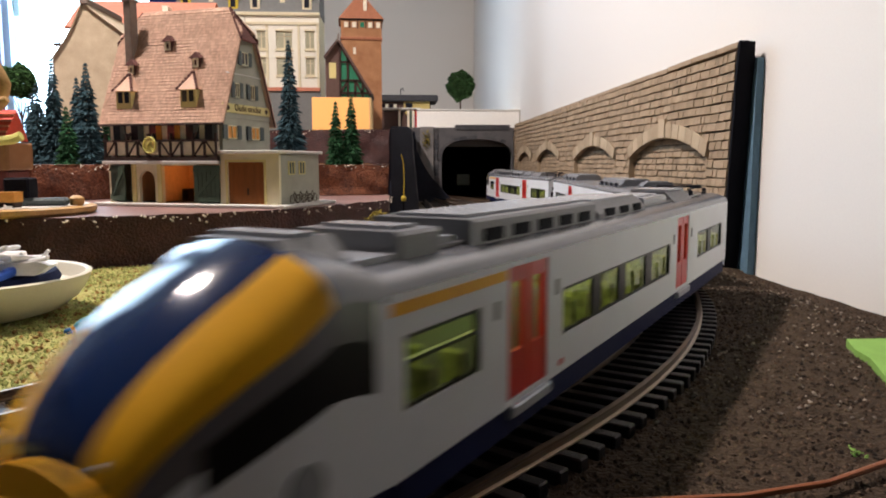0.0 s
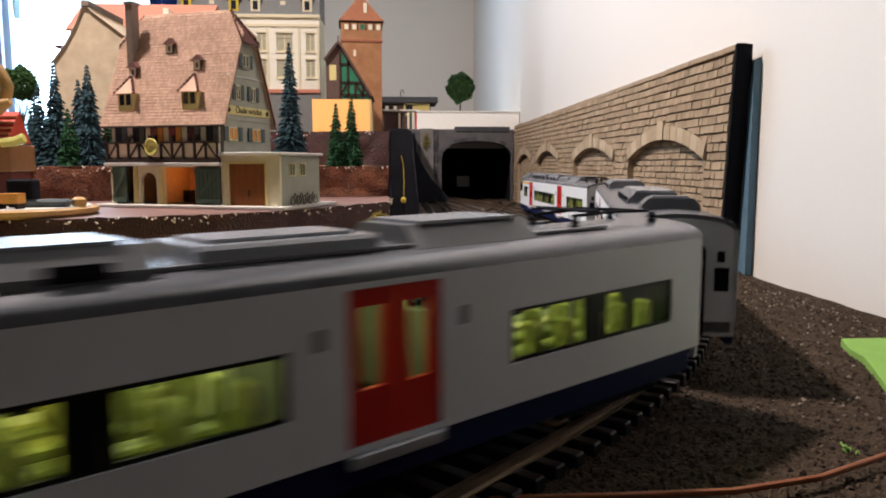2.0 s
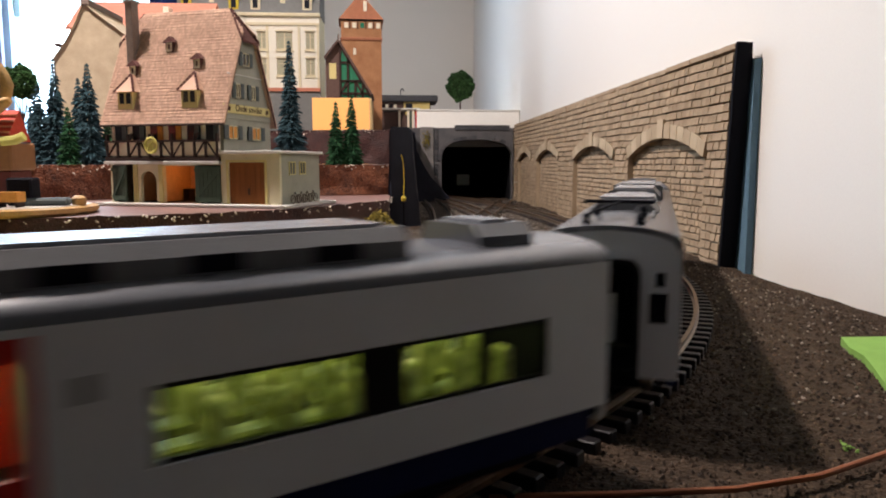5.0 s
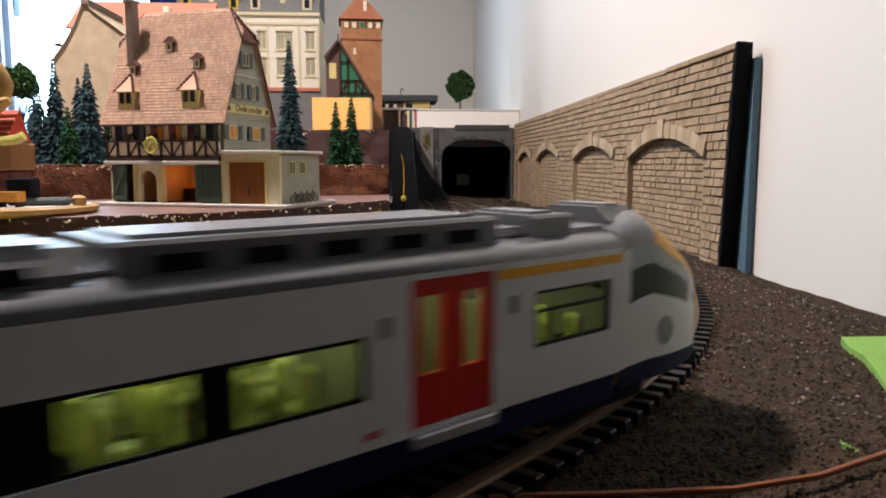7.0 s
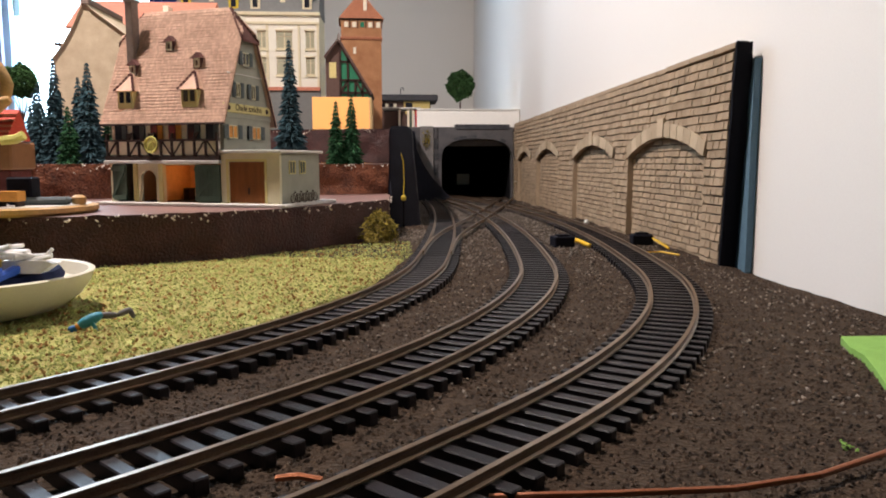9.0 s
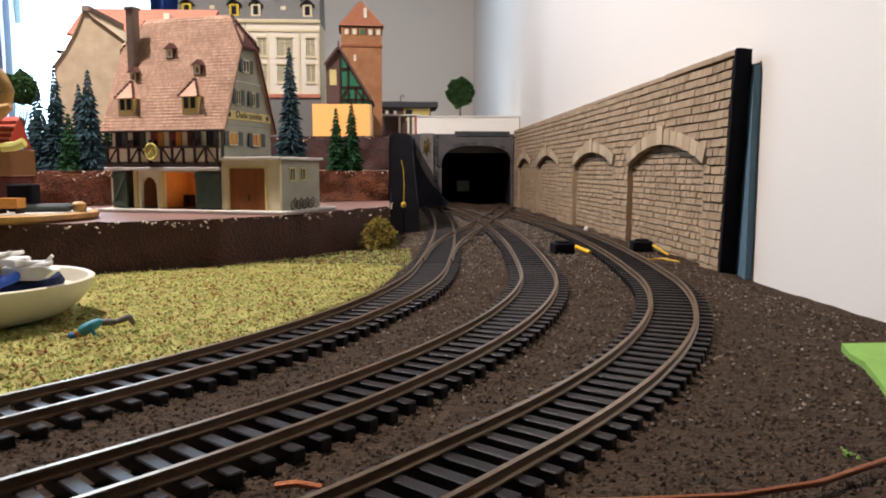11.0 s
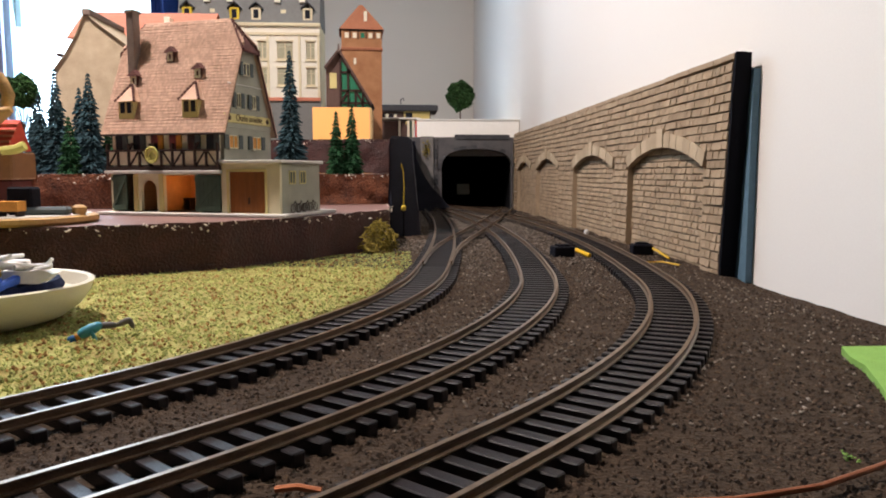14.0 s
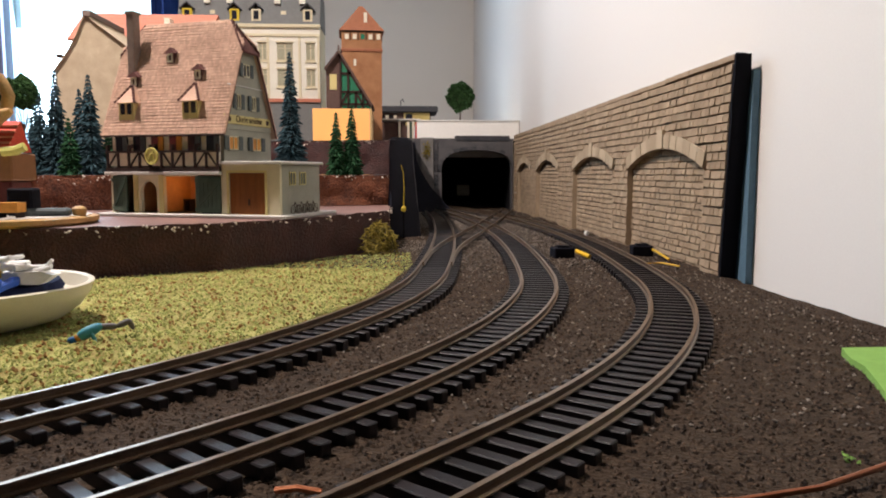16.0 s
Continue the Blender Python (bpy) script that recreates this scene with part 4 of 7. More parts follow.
def seats(car, x0, x1, seed):
    rnd = random.Random(seed)
    x = x0 + 0.006
    while x < x1 - 0.006:
        for y in (-0.0125, -0.0045, 0.0045, 0.0125):
            y0 = y - 0.0024 if abs(y) > 0.01 else y - 0.0022
            bm = bmesh.new()
            box(bm, x - 0.0035, x + 0.0035, y0, y0 + 0.0046, FLOOR + 0.003, FLOOR + 0.0052, bevel=0.0005)
            box(bm, x + 0.0022, x + 0.0038, y0, y0 + 0.0046, FLOOR + 0.004, FLOOR + 0.0125 + rnd.uniform(0, 0.001), bevel=0.0006)
            part("seat", bm, M["seat"], car)
        x += 0.0095


def roof_box(car, x0, x1, h, hw, mat, name="roof_unit", fans=0, chamfer=0.002):
    bm = bmesh.new()
    z0 = 0.0452
    prism(bm, [(-hw, z0), (-hw, z0 + h - chamfer), (-hw + chamfer, z0 + h), (hw - chamfer, z0 + h), (hw, z0 + h - chamfer), (hw, z0)], x0, x1, "x")
    u = part(name, bm, mat, car)
    part("cover_plate", B(x0 + 0.003, x1 - 0.003, -hw + 0.003, hw - 0.003, z0 + h, z0 + h + 0.0006), M["hvac_pale"], u)
    for i in range(fans):
        xx = x0 + (i + 0.7) * (x1 - x0) / (fans + 0.4)
        for y in (-hw, hw):
            part("grille", B(xx - 0.0038, xx + 0.0038, y - 0.0003, y + 0.0003, z0 + 0.0008, z0 + h * 0.62), M["train_dark"], u)
    return u


TIP = 0.0115


def nose_grid():
    """The cab end as a grid of rings: the crown swells above the roof, then falls in a sweep to the blunt front, the sides draw in."""
    rows, n = [], 22
    for i in range(17):
        if i < 5:
            x = 0.0500 - 0.0033 * i
            top = 0.0462 + 0.0043 * math.sin(i / 4.0 * math.pi / 2)
        else:
            a = (i - 4) / 12.0 * math.pi / 2
            f = 1 - math.sin(a)
            x = TIP + (0.0368 - TIP) * f
            top = 0.0305 + 0.0200 * (0.55 * math.cos(a) + 0.45 * f)
        d = max(0.0, min(1.0, (0.035 - x) / (0.035 - TIP)))
        hw = HALF - 0.0050 * d ** 2.0
        half = [(1, 0), (1, 0.12), (1, 0.50), (1, 0.60), (1, 0.70), (1, 0.86), (0.987, 0.912), (0.92, 0.959), (0.79, 0.985), (0.56, 0.997), (0.28, 1), (0, 1)]
        full = half + [(-u, w) for u, w in half[-2::-1]]
        dome = max(0.0, min(1.0, (0.0500 - x) / 0.0200))
        rows.append([(x + 0.0022 * dome * u * u * (1 - d), hw * u, 0.0120 + (top - 0.0120) * (w - 0.15 * dome * u * u * max(0.0, (w - 0.62) / 0.38))) for u, w in full])
    return rows, n


def build_nose(car):
    rows, n = nose_grid()
    sets = {}
    for i in range(len(rows) - 1):
        for k in range(n):
            side = min(k, n - 1 - k)       # 0 at the sill, n/2 at the crown
            zc = sum(p[2] for p in (rows[i][k], rows[i + 1][k + 1])) / 2
            if side >= 9:
                key = "windscreen" if i >= 4 else "cab_roof"
            elif side >= 5:
                key = "yellow_hoop" if i >= 4 else "cab_roof"
            elif side == 4:
                key = "grey_band" if i > 0 else "cab_shell"
            elif side in (2, 3) and 1 <= i <= 9:
                key = "cab_side_window"
            elif side == 3 and i > 9:
                key = "grey_band"
            elif side == 0 and i < 15:
                key = "cab_skirt"
            else:
                key = "cab_shell"
            sets.setdefault(key, []).append((i, k))
    mats = {"windscreen": M["train_screen"], "cab_roof": M["train_grey"], "yellow_hoop": M["train_yellow"], "grey_band": M["train_grey"],
            "cab_side_window": M["train_black"], "cab_skirt": M["train_blue"], "cab_shell": M["train_white"]}
    labels = {"windscreen": "glossy dark blue windscreen", "yellow_hoop": "yellow hoop round the windscreen", "cab_side_window": "black cab side window"}
    for key, cells in sets.items():
        for halfside in ((0, 1) if key in ("yellow_hoop", "grey_band", "cab_side_window", "cab_shell", "cab_skirt") else (2,)):
            bm, vs = bmesh.new(), {}
            for i, k in cells:
                if halfside == 0 and k >= n / 2 or halfside == 1 and k < n / 2:
                    continue
                q = []
                for a, b in ((i, k), (i + 1, k), (i + 1, k + 1), (i, k + 1)):
                    if (a, b) not in vs:
                        vs[a, b] = bm.verts.new(rows[a][b])
                    q.append(vs[a, b])
                bm.faces.new(q)
            bmesh.ops.recalc_face_normals(bm, faces=bm.faces)
            g = bmesh.ops.solidify(bm, geom=bm.faces, thickness=0.0007)
            part(key, bm, mats[key], car, labels.get(key, ""), True)
    # yellow lower front, bumper, coupler and lamps
    tip = rows[-1]
    bm = bmesh.new()
    zt = [p for p in tip if p[2] > 0.0175]
    prism(bm, [(p[1], p[2]) for p in zt], TIP - 0.0006, TIP + 0.0006, "x")
    part("lower_front", bm, M["train_yellow"], car, "yellow lower front")
    part("front_skirt", B(TIP - 0.0008, TIP + 0.003, -HALF + 0.0052, HALF - 0.0052, 0.0110, 0.0174, bevel=0.0006), M["train_blue"], car)
    part("bumper", B(TIP - 0.0022, TIP + 0.004, -0.0105, 0.0105, 0.0096, 0.0130, bevel=0.0008), M["train_dark"], car)
    part("coupler", rod(bmesh.new(), (TIP - 0.008, 0, 0.0105), (TIP + 0.01, 0, 0.0105), 0.0015), M["train_dark"], car)
    for y in (-0.0085, 0.0085):
        part("headlight", rod(bmesh.new(), (TIP - 0.0010, y, 0.0205), (TIP + 0.0012, y, 0.0205), 0.0013, n=12), M["train_chrome"], car, "small round headlight")
    for y in (-0.0060, 0.0060):
        part("lamp_cluster", B(TIP + 0.0004, TIP + 0.0030, y - 0.0022, y + 0.0022, 0.0296, 0.0318, bevel=0.0006), M["hvac_pale"], car, "pale lamp cluster under the windscreen")
    part("screen_foot", B(TIP - 0.0004, TIP + 0.0022, -0.0080, 0.0080, 0.0272, 0.0294, bevel=0.0005), M["train_black"], car, "black strip under the windscreen")
    part("front_lip", B(TIP - 0.0016, TIP + 0.0030, -0.0095, 0.0095, 0.0190, 0.0262, bevel=0.0014), M["train_yellow"], car, "yellow front lip")
    part("wiper", tube(bmesh.new(), [(TIP + 0.0003, -0.002, 0.0312), (TIP + 0.0030, 0.003, 0.0385)], 0.0003, 5), M["train_black"], car)


def end_wall(car, x, out):
    """White end frame with a dark corridor mouth, a pale panel inside and small windows beside it."""
    a, b = sorted((x, x - out * 0.0012))
    w, z0, z1, r = 0.0066, 0.0150, 0.0392, 0.0030
    arc = [(w - r + r * math.sin(q), z1 - r + r * math.cos(q)) for q in [math.pi / 2 * i / 5 for i in range(6)]]
    mouth = [(-u, v) for u, v in reversed(arc)] + arc
    hw, zt = HALF - 0.0003, 0.0448
    for k in (-1, 1):
        half = [(0, z1)] + [(k * u, v) for u, v in arc] + [(k * w, z0), (k * w, 0.0130), (k * hw, 0.0130), (k * hw, 0.0425), (k * (hw - 0.0016), zt), (0, zt + 0.0008)]
        part("end_frame", prism(bmesh.new(), half, a, b, "x"), M["train_white"], car, "white end frame")
    for k in range(2):
        xa = x + out * (0.0002 + k * 0.0008)
        p, q = sorted((xa, xa + out * 0.0006))
        inner = [(u * 0.84, 0.0150 + (v - 0.0150) * 0.95) for u, v in mouth]
        ring = mouth + [(w, 0.0135), (-w, 0.0135)]
        hole = inner + [(w * 0.84, 0.0150), (-w * 0.84, 0.0150)]
        bm = bmesh.new()
        vs = [[bm.verts.new((xx, u, v)) for u, v in loop] for loop in (ring, hole) for xx in (p, q)]
        n = len(ring)
        for i in range(n):
            j = (i + 1) % n
            bm.faces.new((vs[0][i], vs[0][j], vs[2][j], vs[2][i]))
            bm.faces.new((vs[1][i], vs[3][i], vs[3][j], vs[1][j]))
            bm.faces.new((vs[0][i], vs[1][i], vs[1][j], vs[0][j]))
            bm.faces.new((vs[2][i], vs[2][j], vs[3][j], vs[3][i]))
        part("gangway_bellows", bm, M["train_black"], car, "black gangway bellows")
    part("corridor_back", B(*sorted((x - out * 0.0120, x - out * 0.0126)), -HALF + 0.0013, HALF - 0.0013, 0.0172, 0.0440), M["train_dark"], car, "dark corridor wall")
    part("gangway_panel", B(*sorted((x - out * 0.0114, x - out * 0.0119)), -0.0046, 0.0010, 0.0180, 0.0295), M["train_white"], car, "pale inner panel")
    part("drawbar", rod(bmesh.new(), (x - out * 0.02, 0, 0.0105), (x + out * 0.0045, 0, 0.0105), 0.0014), M["train_dark"], car)
    for y in (-0.0108, 0.0108):
        part("end_window", B(*sorted((x, x + out * 0.0003)), y - 0.0010, y + 0.0010, 0.0335, 0.0365), M["train_black"], car)
        part("end_grille", B(*sorted((x, x + out * 0.0003)), y - 0.0022, y + 0.0016, 0.0255, 0.0320), M["train_dark"], car)


def build_car(kind):
    """One car of the train with x from its front (0) to its rear. kind: cab or middle."""
    label = {"cab": "grey-white electric train cab car with yellow front and red doors", "middle": "grey-white middle car of a model electric train with red doors"}[kind]
    car = thing("train_car", pose(0, 0, 0), label, "train car", "cars of the electric train")
    x0 = 0.0500 if kind == "cab" else 0.0
    doors = [0.0980, 0.2355] if kind == "cab" else [0.0790, 0.2280]
    if kind == "cab":
        wins = [(0.0540, 0.0776, [(0.0549, 0.0767)]), (0.1160, 0.2160, [(0.1170, 0.1370), (0.1430, 0.1585), (0.1645, 0.1860), (0.1930, 0.2150)]), (0.2620, 0.3170, [(0.2630, 0.2850), (0.2915, 0.3160)])]
    else:
        wins = [(0.0120, 0.0620, [(0.0130, 0.0350), (0.0400, 0.0610)]), (0.0980, 0.2100, [(0.0990, 0.1210), (0.1295, 0.1530), (0.1600, 0.1765), (0.1825, 0.2090)]), (0.2500, 0.3150, [(0.2510, 0.2780), (0.2860, 0.3140)])]
    zw0, zw1 = 0.0254, 0.0363
    for side in (-1, 1):
        high = [(zw0, zw1) if i == 0 and kind == "cab" else (0.0236, 0.0338) for i in range(3)]
        holes = [(a, b, *h) for (a, b, _), h in zip(wins, high)] + [(d - 0.0095, d + 0.0095, 0.0169, 0.0414) for d in doors]
        y0, y1 = sorted((side * HALF, side * (HALF - 0.0012)))
        part("side_wall", holed(bmesh.new(), x0, CAR_L, FLOOR - 0.0012, SIDE_TOP, holes, y0, y1), M["train_white"], car, "grey-white car side")
        for i, (a, b, panes) in enumerate(wins):
            window_fill(car, side, a + 0.0001, b - 0.0001, high[i][0] + 0.0001, high[i][1] - 0.0001, panes, vent=True if i == 0 and kind == "cab" else False)
        for d in doors:
            door_fill(car, side, d)
        y0, y1 = sorted((side * (HALF - 0.0003), side * (HALF - 0.0022)))
        part("skirt", holed(bmesh.new(), x0 + 0.002, CAR_L - 0.004, 0.0105, FLOOR - 0.0014, [], y0, y1), M["train_blue"], car, "dark blue skirt")
        if kind == "cab":
            y0, y1 = sorted((side * (HALF + 0.00002), side * (HALF + 0.00016)))
            part("yellow_stripe", B(0.0505, 0.0876, y0, y1, 0.0394, 0.0412), M["train_yellow"], car, "yellow first class stripe")
            y0, y1 = sorted((side * (HALF - 0.0003), side * (HALF + 0.00012)))
            part("logo_disc", rod(bmesh.new(), (0.0330, y0, 0.0222), (0.0330, y1, 0.0222), 0.0033, n=20), plain("logo_grey", (0.30, 0.31, 0.32), 0.5), car, "pale grey round mark")
            y0, y1 = sorted((side * (HALF + 0.00002), side * (HALF + 0.00012)))
            part("small_mark", B(0.1140, 0.1165, y0, y1, 0.0175, 0.0187), M["train_red"], car, "tiny red mark")
    part("roof", roof_shell(x0 - (0.0005 if kind == "cab" else 0), CAR_L), M["train_grey"], car, "grey rounded roof", True)
    part("floor_plate", B(x0, CAR_L - 0.001, -HALF + 0.0013, HALF - 0.0013, FLOOR - 0.003, FLOOR), M["train_dark"], car)
    part("ceiling_strip", B(x0 + 0.01, CAR_L - 0.014, -0.004, 0.004, 0.0424, 0.0430), M["train_lamp"], car, "yellow-green glowing interior light strip")
    bm = bmesh.new()
    rod(bm, (0.178, 0.006, 0.030), (0.184, 0.006, 0.030), 0.0014)
    part("warm_bulb", bm, M["train_lamp_warm"], car, "warm glowing bulb")
    for a, b, _ in wins:
        seats(car, a, b, a)
    for d in doors:
        for k in (-1, 1):
            part("partition", B(d + k * 0.0135 - 0.0004, d + k * 0.0135 + 0.0004, -HALF + 0.0014, HALF - 0.0014, FLOOR, 0.034), M["hvac"], car)
    for x in (NOSE_PIVOT if kind == "cab" else PIVOT, SPAN - PIVOT):
        bogie(car, x)
    bm = bmesh.new()
    box(bm, 0.095, CAR_L - 0.095, -0.011, 0.011, 0.0075, FLOOR - 0.0032, bevel=0.001)
    part("underframe_box", bm, M["train_dark"], car)
    if kind == "cab":
        build_nose(car)
        roof_box(car, 0.0375, 0.0485, 0.0053, 0.0098, M["hvac"], "cab_roof_dome", chamfer=0.0030)
        part("roof_plate", B(0.0500, 0.0600, -0.0095, 0.0095, 0.0455, 0.0467), M["hvac_pale"], car, "flat pale roof plates")
        roof_box(car, 0.0610, 0.0730, 0.0046, 0.0100, M["hvac"], chamfer=0.0006)
        part("roof_step", B(0.0750, 0.0800, -0.0085, 0.0085, 0.0455, 0.0478), M["hvac_pale"], car)
        roof_box(car, 0.0830, 0.1510, 0.0050, 0.0105, M["hvac"], fans=5, chamfer=0.0006)
        roof_box(car, 0.1540, 0.2000, 0.0046, 0.0105, M["hvac"], fans=3, chamfer=0.003)
        roof_box(car, 0.2060, 0.2370, 0.0036, 0.0085, M["hvac_pale"], chamfer=0.0006)
        roof_box(car, 0.2440, 0.2750, 0.0044, 0.0100, M["hvac"], chamfer=0.0038)
        part("roof_pipe", tube(bmesh.new(), [(0.07, -0.0085, 0.0462), (0.30, -0.0085, 0.0464)], 0.0004, 5), M["hvac"], car)
        part("roof_pipe", tube(bmesh.new(), [(0.07, 0.0085, 0.0462), (0.30, 0.0085, 0.0464)], 0.0004, 5), M["hvac"], car)
        end_wall(car, CAR_L, 1)
    else:
        roof_box(car, 0.0230, 0.0340, 0.0046, 0.0085, M["train_grey"])
        roof_box(car, 0.0700, 0.1350, 0.0046, 0.0100, M["train_grey"], fans=4, chamfer=0.003)
        roof_box(car, 0.2300, 0.2900, 0.0050, 0.0100, M["hvac"], fans=3)
        roof_box(car, 0.3050, 0.3170, 0.0044, 0.0085, M["train_grey"])
        end_wall(car, CAR_L, 1)
        end_wall(car, 0.0, -1)
    # insulators and folded arms of the pantograph at the rear
    if kind == "cab":
        for xx, y in ((0.292, -0.006), (0.292, 0.006), (0.322, -0.006), (0.322, 0.006)):
            bm = bmesh.new()
            spun(bm, [(0.0009, 0.0455), (0.0011, 0.0468), (0.0007, 0.0472), (0.0011, 0.0478), (0.0006, 0.0486)], 8, (xx, y))
            part("insulator", bm, M["train_dark"], car)
        bm = bmesh.new()
        for y in (-0.005, 0.005):
            tube(bm, [(0.292, y, 0.0488), (0.307, y, 0.0492), (0.322, y, 0.0488)], 0.0004, 5)
        tube(bm, [(0.296, -0.009, 0.0500), (0.296, 0.009, 0.0500)], 0.0005, 5)
        tube(bm, [(0.318, -0.004, 0.0490), (0.300, 0, 0.0500)], 0.0004, 5)
        part("pantograph", bm, M["train_dark"], car, "folded dark pantograph")
    return car


CARS = [build_car("cab"), build_car("middle")]
CARS.append(copy_thing(CARS[0], pose(0, 0, 0)))
tagged(CARS[2], "grey-white trailing train cab car with yellow front and red doors")
# added black sheets block the interior light where the windows are dark
for y0, y1 in ((-HALF + 0.0013, -HALF + 0.0017), (HALF - 0.0017, HALF - 0.0013)):
    part("window_blind", B(0.1600, 0.1995, y0, y1, 0.0230, 0.0345), M["train_black"], CARS[2], "black sheet added to keep part of the long window unlit")
# where the train's nose is along the outer track
NOSE = [(0.0, -0.0187), (0.2, -0.0395), (0.5, -0.0655), (1.0, -0.0992), (1.5, -0.136), (2.0, -0.190), (2.4, -0.2460), (2.5, -0.2600), (2.6, -0.2695),
        (2.8, -0.2905), (3.0, -0.3105), (3.2, -0.3350), (3.5, -0.3745), (4.0, -0.4425), (5.25, -0.626), (6.5, -0.8125), (6.6, -0.8200), (7.0, -0.8710),
        (7.5, -0.9425), (8.0, -1.0060), (8.5, -1.066), (9.0, -1.118), (10.0, -1.196), (11.0, -1.226), (16.0, -1.226)]


def nose_at(t):
    """A smooth run through the stations."""
    i = max(k for k in range(len(NOSE)) if NOSE[k][0] <= t + 1e-9)
    if i >= len(NOSE) - 1:
        return NOSE[-1][1]
    t0, s0 = NOSE[i]
    t1, s1 = NOSE[i + 1]
    ta, sa = NOSE[max(0, i - 1)]
    tb, sb = NOSE[min(len(NOSE) - 1, i + 2)]
    m0 = (s1 - sa) / (t1 - ta)
    m1 = (sb - s0) / (tb - t0)
    f, d = (t - t0) / (t1 - t0), t1 - t0
    return (2 * f ** 3 - 3 * f * f + 1) * s0 + (f ** 3 - 2 * f * f + f) * d * m0 + (3 * f * f - 2 * f ** 3) * s1 + (f ** 3 - f * f) * d * m1


def car_pose(k, t):
    s = nose_at(t) + k * (CAR_L + GAP)
    pa, pb = (NOSE_PIVOT if k == 0 else PIVOT), (NOSE_PIVOT if k == 2 else PIVOT)
    a, b = OUTER.at(s + pa)[0], OUTER.at(s + SPAN - pb)[0]
    d = (b - a).normalized()
    if k < 2:
        o = a - d * pa
        return pose(o.x, o.y, 0, 0, 0, math.degrees(math.atan2(d.y, d.x)))
    o = b + d * pb
    return pose(o.x, o.y, 0, 0, 0, math.degrees(math.atan2(-d.y, -d.x)))


def motions():
    """The train runs out of the tunnel's line, past the camera, and stops beyond it."""
    for k, car in enumerate(CARS):
        walk(car, [(t, car_pose(k, t)) for t in [i * 0.2 for i in range(0, 56)] + [12.0, 16.0]])


# ---- the smithy ----
M["tile"] = island_random(material("clay_roof_tiles", (0.41, 0.255, 0.180), (0.61, 0.405, 0.295), 0.75, scale=60, fine=2500, bump=0.3, spec=0.25), 0.16)
M["tile_dark"] = plain("dark_ridge_tiles", (0.085, 0.030, 0.024), 0.8, vary=0.3)
M["plaster"] = material("grey_green_plaster", (0.27, 0.27, 0.22), (0.36, 0.355, 0.29), 0.9, scale=90, fine=2500, bump=0.4)
M["cream"] = plain("cream_plaster", (0.62, 0.56, 0.38), 0.85, scale=90, fine=2000, bump=0.3)
M["cream_yellow"] = plain("yellow_cream_plaster", (0.58, 0.50, 0.22), 0.85, scale=90, fine=2000)
M["beam"] = plain("dark_timber", (0.030, 0.016, 0.012), 0.8, vary=0.4, stretch=(1, 1, 0.2))
M["infill"] = plain("white_infill", (0.72, 0.66, 0.52), 0.85)
M["green_wood"] = plain("dark_green_door", (0.055, 0.085, 0.060), 0.6, vary=0.25, scale=200, fine=3000)
M["shutter"] = plain("grey_green_shutter", (0.070, 0.085, 0.085), 0.7, vary=0.2)
M["orange_wood"] = plain("orange_wood", (0.55, 0.24, 0.045), 0.6, vary=0.2)
M["brown_door"] = plain("brown_wooden_door", (0.20, 0.065, 0.012), 0.5, vary=0.2, scale=300, fine=2500, stretch=(1, 1, 0.15))
M["dark_pane"] = plain("dark_window_pane", (0.020, 0.020, 0.026), 0.15, vary=0.2, bump=0, spec=0.6)
M["chimney"] = plain("grey_brown_chimney", (0.19, 0.145, 0.12), 0.85, vary=0.2)
M["slab"] = plain("pale_grey_slab", (0.52, 0.50, 0.46), 0.8)
M["emblem"] = plain("yellow_emblem", (0.60, 0.56, 0.16), 0.6)
M["room_glow"] = glow("smithy_lamp", (1.0, 0.45, 0.12), 22.0)
M["room_wall"] = plain("orange_room_wall", (0.60, 0.30, 0.12), 0.9)
M["ink"] = plain("brown_ink", (0.05, 0.025, 0.015), 0.8)


def roof_tiles(bm, u0, u1, rows, cols, origin, eu, ev, nrm, length, keep=None):
    """Rows of overlapping tiles over a slope: origin at the eave, eu along it, ev up it."""
    rnd = random.Random(int(length * 1e6))
    for r in range(rows):
        v0, v1 = length * r / rows, length * (r + 1.25) / rows
        v1 = min(v1, length)
        for c in range(cols):
            a = u0 + (u1 - u0) * (c + (0.5 if r % 2 else 0)) / cols
            b = a + (u1 - u0) / cols * 0.90
            if b > u1 or (keep and not keep((a + b) / 2, (v0 + v1) / 2)):
                continue
            j = rnd.uniform(-0.00008, 0.00012)
            m, tip, sh = (a + b) / 2, v0, v0 + (v1 - v0) * 0.34
            vs = []
            for h0, h1 in ((0.0, 0.0), (0.00065 + j, 0.0001)):
                for u, v, h in ((a, sh, h0), (m, tip, h0), (b, sh, h0), (b, v1, h1), (a, v1, h1)):
                    vs.append(bm.verts.new(origin + eu * u + ev * v + nrm * h))
            for q in ((5, 6, 7, 8, 9), (0, 5, 9, 4), (2, 3, 8, 7), (0, 1, 6, 5), (1, 2, 7, 6)):
                bm.faces.new([vs[k] for k in q])
    return bm


